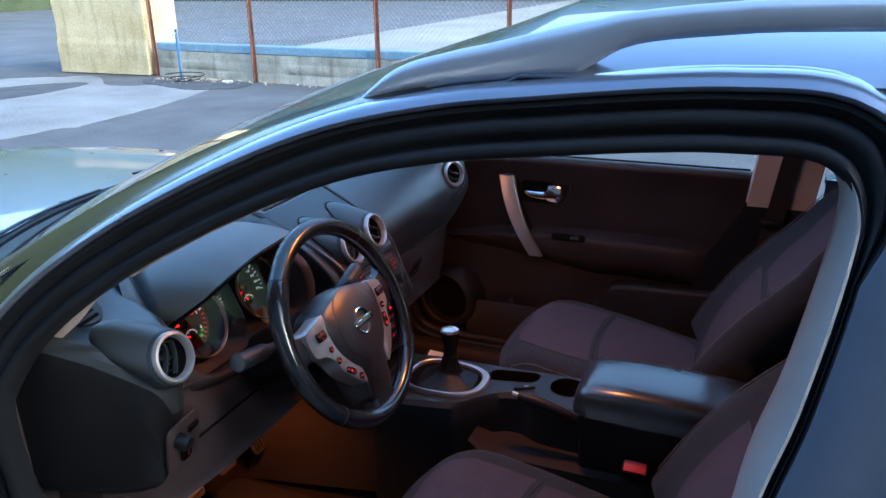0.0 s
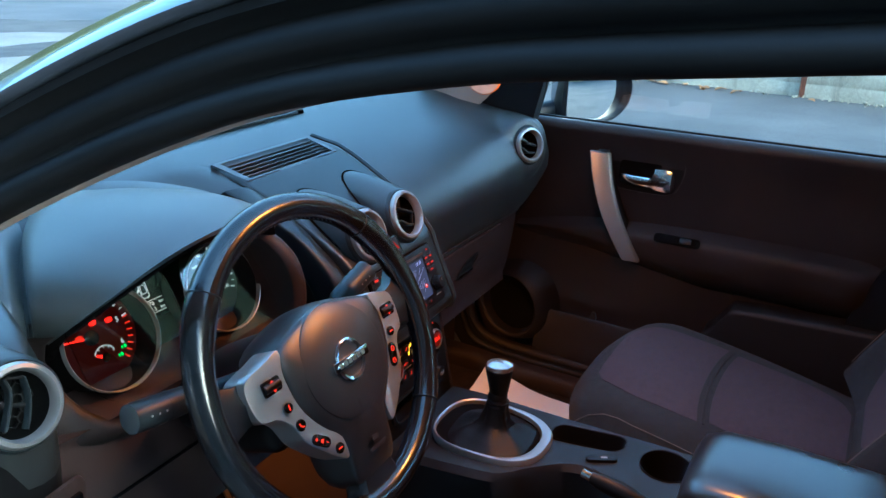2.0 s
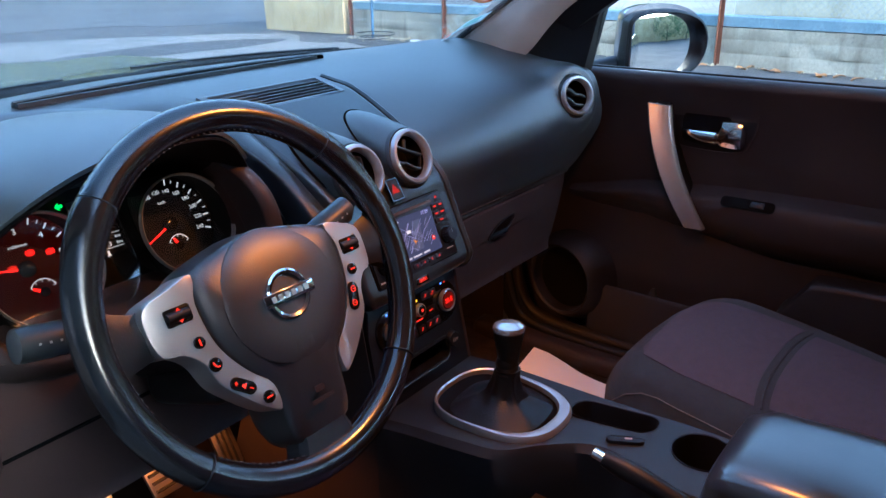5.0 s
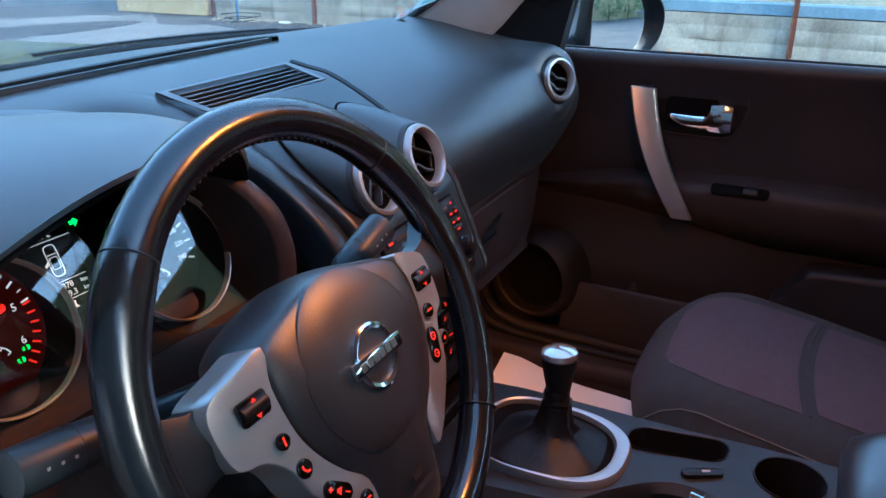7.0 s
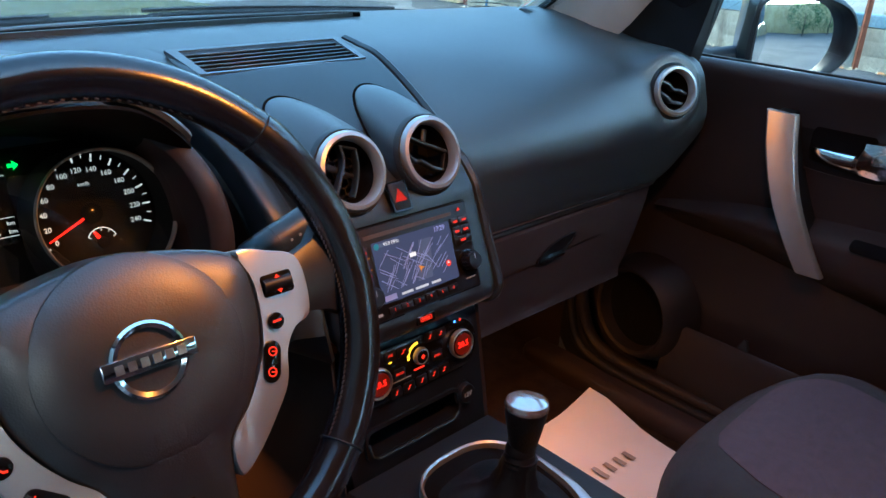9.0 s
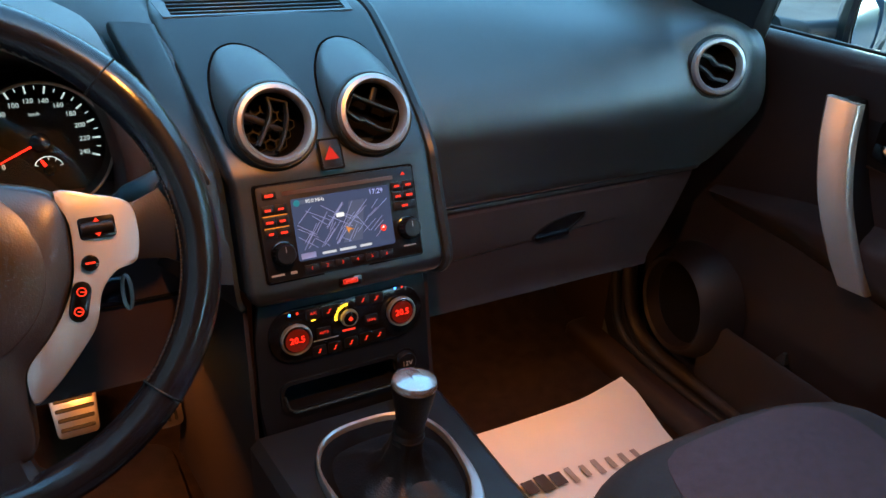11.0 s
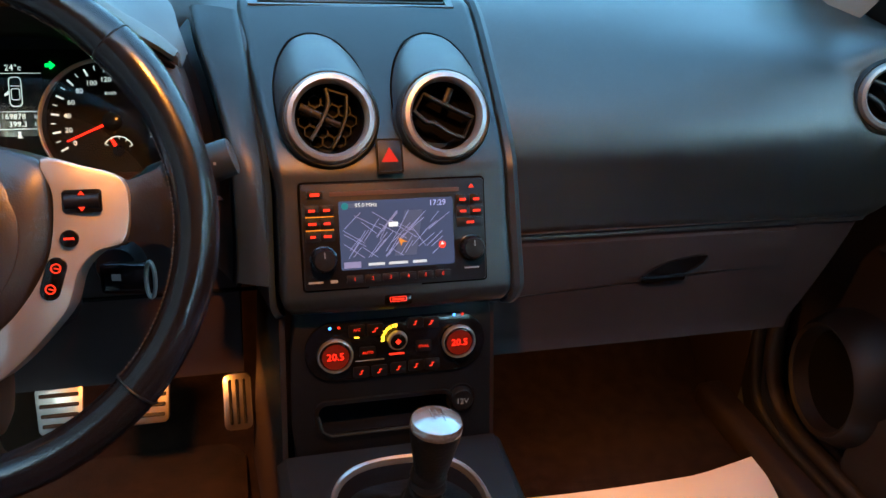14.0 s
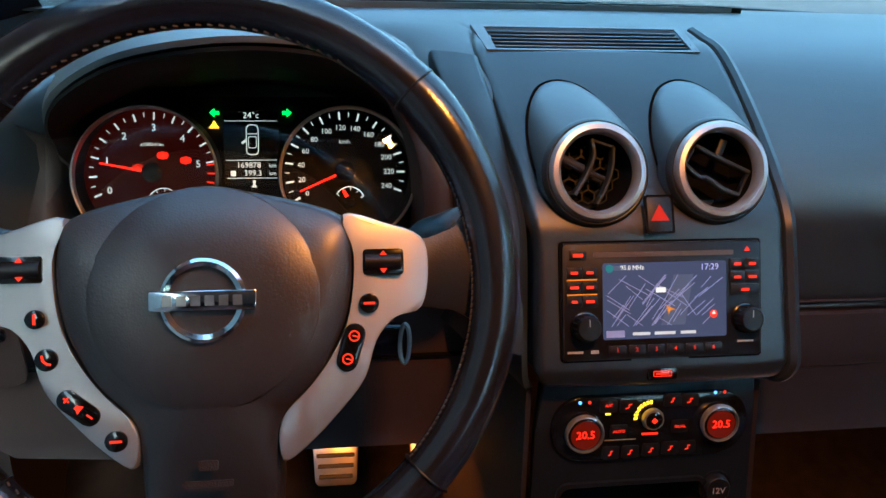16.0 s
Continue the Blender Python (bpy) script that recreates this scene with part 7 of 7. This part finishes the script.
seat("driver_seat", -0.365, "dark fabric driver's seat with a mauve-grey centre and grey piping", -0.03)


# ---- passenger door ----
door = thing("passenger_door", "closed passenger door with dark brown inner panel", "car door", kind="structure")
part("outer_skin", loft([[(x, y, z) for x, z in ((0.80, 0.30), (0.86, 0.34), (0.885, 0.60), (0.885, 0.80), (0.86, 0.97), (0.815, 1.028), (0.785, 1.028), (0.785, 0.30))] for y in (-0.70, -0.3, 0.1, 0.51)]), PAINT, door, "blue-grey painted outer skin")


rows = []
for i in range(25):
    y = 0.50 - 1.12 * i / 24
    rows.append([(x, y, z) for x, z in spline([(0.79, 0.38), (0.765, 0.38), (0.758, 0.55), (0.760, 0.72), (0.755, 0.86), (0.752, 0.95), (0.742, 1.005), (0.738, 1.030), (0.750, 1.043), (0.768, 1.042), (0.778, 1.030), (0.784, 0.98), (0.788, 0.80), (0.79, 0.55)], 3, closed=True)])
part("door_panel", loft(rows), DOORP, door, sharp=60)
part("belt_seal", rbox(0.010, 1.10, 0.010, 0.003, 2, (0.777, -0.06, 1.041)), RUBBER, door)
# padded armrest, swelling towards the rear
rows = []
for i in range(25):
    t = i / 24
    y = 0.30 - 0.86 * t
    out = 0.755 - (0.016 + 0.032 * min(1, t * 2.2) ** 0.8) * min(1, (1 - t) * 9 + 0.25)
    zt = 0.795 + 0.022 * math.sin(2.4 * t) - 0.02 * max(0, 0.2 - t) * 5
    zb = zt - 0.025 - 0.075 * min(1, t * 1.8)
    rows.append([(x, y, z) for x, z in spline([(0.775, zt + 0.004), (out + 0.03, zt), (out + 0.005, zt - 0.012), (out, (zt + zb) / 2), (out + 0.012, zb + 0.006), (0.775, zb - 0.03)], 3, closed=True)])
ar = part("door_armrest", loft(rows), HARD, door, "dark padded door armrest", sharp=60)
# flat near-black plate stands in for the shaded recess
part("switch_recess_shade", plate(round_rect(0.022, 0.105, 0.008), 0.0015), VOID, ar, place=pose(0.7105, -0.116, 0.8060, 0, -55, 0))
part("window_switch", rbox(0.012, 0.026, 0.008, 0.002, 2, (0, 0, 0)), BLACK, ar, place=pose(0.7105, -0.135, 0.8070, 0, -55, 0))
# silver pull strap
pth = spline([(0.706, 0.084, 0.986), (0.692, 0.068, 0.925), (0.684, 0.042, 0.855), (0.688, 0.008, 0.785), (0.699, -0.016, 0.738)], 5)
rows = []
for i, p in enumerate(pth):
    w = 0.022 - 0.003 * i / len(pth)
    rows.append([(p[0] + dx - 0.007 * s, p[1] + w * s, p[2] + 0.10 * w * s) for s, dx in ((-1, 0.014), (-1, 0.003), (-0.85, 0.0), (0.85, 0.0), (1, 0.003), (1, 0.014))])
part("pull_strap", loft(rows), SILVER, door, "matt silver pull handle")
part("strap_back", loft([[(p[0] + dx, p[1] + 0.012 * s, p[2]) for s, dx in ((-1, 0.013), (1, 0.013), (1, 0.095 - 0.02 * abs(i / len(pth) - 0.5)), (-1, 0.095))] for i, p in enumerate(pth)]), BLACK, door)
# latch in its recess
LM = pose(0.752, -0.009, 0.938, 90, 0, -90)
surr = spline([(-0.088, 0.036), (-0.05, 0.041), (0.06, 0.043), (0.092, 0.040), (0.097, 0.015), (0.086, -0.022), (0.066, -0.043), (0.0, -0.046), (-0.06, -0.042), (-0.080, -0.030)], 4, closed=True)
lt = part("latch_recess", frame_ring(surr, [(x * 0.965, y * 0.93) for x, y in surr], 0.004), DOORP, door, "raised lip round the latch", place=LM)
part("latch_plate", plate([(x * 0.97, y * 0.94) for x, y in surr], 0.0015), BLACK, lt)
# the hollow is a flat plate with its shade in the colour
part("latch_hollow_shade", plate(round_rect(0.100, 0.058, 0.016, 5, (-0.004, 0.003)), 0.0008, at=(0, 0, 0.0015)), VOID, lt)
part("latch_lever", loft([[(x, c + y, z) for y, z in ((-h, 0.002), (-h, b * 0.7), (-h * 0.4, b), (h * 0.5, b), (h, b * 0.75), (h, 0.002))] for x, h, c, b in ((-0.050, 0.0095, -0.014, 0.010), (-0.036, 0.0115, -0.015, 0.014), (-0.01, 0.0125, -0.016, 0.018), (0.018, 0.0130, -0.016, 0.020), (0.027, 0.015, -0.013, 0.022), (0.033, 0.025, -0.004, 0.025), (0.058, 0.0265, -0.004, 0.025), (0.072, 0.024, -0.005, 0.022), (0.078, 0.016, -0.006, 0.014))]), CHROME, lt, "chrome door lever")
# lower pocket and speaker
rows = []
for i in range(15):
    y = 0.222 - 0.80 * i / 14
    b = 0.004 + 0.026 * math.sin(0.5 * math.pi * i / 14)
    rows.append([(0.765, y, 0.39), (0.730 - b, y, 0.40), (0.722 - b, y, 0.44), (0.724 - b, y, 0.543 + 0.001 * i), (0.732 - b, y, 0.550 + 0.001 * i), (0.742 - b, y, 0.540 + 0.001 * i), (0.745 - b, y, 0.45), (0.765, y, 0.44)])
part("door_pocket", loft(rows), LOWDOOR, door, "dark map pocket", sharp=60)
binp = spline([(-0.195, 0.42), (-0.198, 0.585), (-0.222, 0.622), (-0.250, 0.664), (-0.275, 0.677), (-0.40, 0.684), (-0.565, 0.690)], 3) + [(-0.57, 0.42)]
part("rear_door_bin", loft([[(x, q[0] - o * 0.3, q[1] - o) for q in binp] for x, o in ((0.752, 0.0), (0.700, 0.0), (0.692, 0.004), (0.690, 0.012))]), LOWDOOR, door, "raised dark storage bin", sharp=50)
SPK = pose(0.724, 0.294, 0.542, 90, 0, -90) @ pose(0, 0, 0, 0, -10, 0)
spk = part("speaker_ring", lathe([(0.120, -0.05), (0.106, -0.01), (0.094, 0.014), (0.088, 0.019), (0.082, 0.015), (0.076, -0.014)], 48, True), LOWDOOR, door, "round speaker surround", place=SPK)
# speaker hollow in near-black, its shade put into the colour
part("speaker_grille", lathe([(0.079, -0.009), (0.06, -0.012), (0.03, -0.0135), (0.0, -0.0135)], 40), VOID, spk)
part("pocket_clip", loft([[(0.724, 0.080, 0.552), (0.724, 0.060, 0.552), (0.735, 0.060, 0.552), (0.735, 0.080, 0.552)], [(0.729, 0.072, 0.568), (0.729, 0.066, 0.568), (0.735, 0.066, 0.568), (0.735, 0.072, 0.568)]]), STACK, door, "small pale clip")
# raised lower-front moulding
arch = spline([(0.715, 0.452, 0.72), (0.705, 0.448, 0.60), (0.700, 0.438, 0.52), (0.700, 0.405, 0.432), (0.700, 0.345, 0.405), (0.700, 0.24, 0.398), (0.700, 0.0, 0.398), (0.700, -0.60, 0.40)], 5)
part("door_arch_seal", tube(arch, 0.011, 10), RUBBER, door, "rounded black seal round the door's foot", sharp=80)
arch2 = [(x + 0.022, y - 0.012, z + 0.012) for x, y, z in arch]
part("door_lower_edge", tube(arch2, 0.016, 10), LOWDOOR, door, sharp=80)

pane = part("window_1", sheet([[(0.785 - 0.42 * (z - 1.05) , y, z) for y in (0.36 - 1.7 * (z - 1.05), 0.0 - 0.5 * (z - 1.05), -0.35, -0.70)] for z in (1.04, 1.14, 1.24, 1.36)], 0.003), GLASS, kind="structure", label="clear passenger side window", category="window")
pane.visible_shadow = False
part("quarter_post", tube([(0.738, 0.262, 1.03), (0.722, 0.236, 1.12), (0.704, 0.208, 1.22)], 0.005, 8), STACK, kind="structure", label="slim post at the front of the side window", category="trim")
# black quarter panel at the mirror
part("mirror_corner", loft([[(x, y, z) for y, z in ((0.42, 1.03), (0.392, 1.10), (0.33, 1.158), (0.225, 1.215), (0.216, 1.19), (0.256, 1.03))] for x in (0.697, 0.735)]), BLACK, kind="structure", label="black corner panel behind the door mirror", category="trim")
part("b_pillar", loft([[(0.625 + 0.07 * (1.40 - z) / 0.45, y - 0.10 * (z - 0.96), z) for y in (-0.612, -0.618, -0.775)] + [(0.665 + 0.07 * (1.40 - z) / 0.45, y - 0.10 * (z - 0.96), z) for y in (-0.78, -0.607)] for z in (0.962, 1.1, 1.25, 1.40)]), BEIGE, kind="structure", label="warm grey upper middle-pillar trim", category="trim")
part("b_pillar_lower", loft([[(0.700 + 0.02 * (z < 0.9), f, z), (0.695, -0.80, z), (0.80, -0.80, z), (0.80, f - 0.01, z)] for f, z in ((-0.45, 0.38), (-0.46, 0.62), (-0.525, 0.81), (-0.598, 0.94), (-0.606, 0.968))]), BLACK, kind="structure", label="dark lower middle-pillar trim", category="trim")
belt = thing("seat_belt", "black seat belt on the middle pillar", "seat belt")
part("webbing", loft([[(0.612 + 0.07 * (1.40 - z) / 0.45, y, z) for y in (-0.66 - o, -0.708 - o)] + [(0.614 + 0.07 * (1.40 - z) / 0.45, y, z) for y in (-0.708 - o, -0.66 - o)] for z, o in ((0.85, -0.01), (1.0, 0.01), (1.15, 0.03), (1.32, 0.04))]), mat("belt_webbing", (0.015, 0.013, 0.013), 0.8, bump=0.4, bump_scale=300), belt)
part("belt_guide", rbox(0.03, 0.06, 0.02, 0.006, 2, (0.680, -0.68, 0.925)), BLACK, belt)

# door mirror
MR = pose(1.068, 0.221, 1.059, 91.5, 0, -37.2)
mir = thing("door_mirror", "door mirror in a dark oval housing", "mirror", m=MR)
ov = spline([(-0.108, -0.050), (-0.108, 0.03), (-0.098, 0.070), (-0.04, 0.084), (0.03, 0.080), (0.085, 0.058), (0.108, 0.015), (0.098, -0.038), (0.055, -0.075), (-0.02, -0.086), (-0.09, -0.080)], 5, closed=True)
# the glass is gently convex and set for a view along the yard wall
part("mirror_glass", loft([[(0.915 * k * x, 0.915 * k * y, -(k * x) ** 2 / 2.4 - (k * y) ** 2 / 1.8) for x, y in ov] for k in (0.02, 0.2, 0.4, 0.6, 0.8, 0.98, 1.0)]), MIRROR, mir, "clear convex mirror glass", place=pose(0, 0, -0.001, -2.0, 7.5, 0))
part("mirror_housing", loft([[(x * k, y * k, z) for x, y in ov] for k, z in ((0.915, -0.045), (0.93, 0.006), (0.965, 0.011), (1.03, 0.004), (1.05, -0.02), (0.98, -0.06), (0.78, -0.095), (0.3, -0.115), (0.02, -0.118))]), BLACK, mir, "dark shell")
part("mirror_cap", loft([[(x * k, y * k + 0.012, z) for x, y in ov if True] for k, z in ((1.03, -0.028), (0.99, -0.064), (0.80, -0.10), (0.32, -0.121), (0.02, -0.124))]), PAINT, mir, "blue-grey painted cap")
part("mirror_foot", tube([(-0.08, -0.05, -0.05), (-0.16, -0.06, -0.06), (-0.23, -0.05, -0.02)], [0.03, 0.026, 0.03], 12), BLACK, mir)

# round scent disc hanging from the inside mirror
fr = thing("air_freshener", "orange-edged white scent disc with a cut-out flower", "air freshener", m=pose(0.011, 0.040, 1.2545, 90, 0, -84) @ Matrix.Scale(0.83, 4))
part("disc", lathe([(0, 0.003), (0.0300, 0.003), (0.0308, 0.002), (0.0308, -0.006), (0, -0.006)], 40), mat("white_card", (0.52, 0.50, 0.46), 0.6), fr)
part("disc_edge", lathe([(0.0316, -0.0065), (0.0316, 0.0022), (0.0306, 0.0026), (0.0306, -0.0065)], 40, True), mat("orange_felt", (0.75, 0.25, 0.07), 0.8), fr, "orange edge")
for k in range(5):
    a = radians(90 + 72 * k)
    pet = [(0.010 + 0.0075 * math.cos(t), 0.0052 * math.sin(t)) for t in [2 * math.pi * i / 20 for i in range(20)]]
    part("petal", frame_ring(pet, [(0.010 + (x - 0.010) * 0.75, y * 0.72) for x, y in pet], 0.0004, 0.0031), PRINT, fr, place=pose(0, 0, 0, 0, 0, math.degrees(a)))
part("cord", tube([(0, 0.028, 0), (-0.003, 0.06, 0), (-0.006, 0.10, 0.0)], 0.0012, 6), PRINT, fr)
part("cord", tube([(0, 0.028, 0), (0.005, 0.06, 0), (0.010, 0.10, 0.0)], 0.0012, 6), PRINT, fr)
im = thing("inside_mirror", "black inside mirror on the windscreen", "mirror", m=pose(0.042, 0.025, 1.340, 86, 0, -12))
part("mirror_shell", rbox(0.24, 0.065, 0.025, 0.012, 4), BLACK, im)
part("mirror_glass", plate(round_rect(0.225, 0.052, 0.02), 0.001, at=(0, 0, 0.0125)), MIRROR, im)
part("mirror_stem", tube([(0, 0.0, -0.01), (0, 0.03, -0.05), (0, 0.04, -0.07)], 0.008, 8), BLACK, im)
rl = thing("reading_lamp", "warm lit reading lamp in the headliner", "lamp", m=pose(-0.04, -0.21, 1.435))
part("lamp_housing", rbox(0.16, 0.08, 0.02, 0.008, 2, (0, 0, 0.0)), BEIGE, rl)

# parking stickers in the corner of the windscreen
for x, y, z, w, h, m in ((0.640, 0.500, 1.140, 0.060, 0.075, mat("green_sticker", (0.06, 0.22, 0.17), 0.5)), (0.636, 0.566, 1.106, 0.045, 0.028, mat("orange_sticker", (0.55, 0.13, 0.05), 0.5))):
    st = thing("windscreen_sticker", "small printed sticker inside the windscreen", "sticker", "windscreen stickers", pose(x, y, z, -22, -18, 10))
    part("sticker_sheet", plate(round_rect(w, h, 0.004), 0.0008), mat("sticker_white", (0.34, 0.42, 0.40), 0.5), st)
    part("sticker_field", plate(round_rect(w * 0.7, h * 0.55, 0.003), 0.0004, at=(0, 0, 0.0008)), m, st)
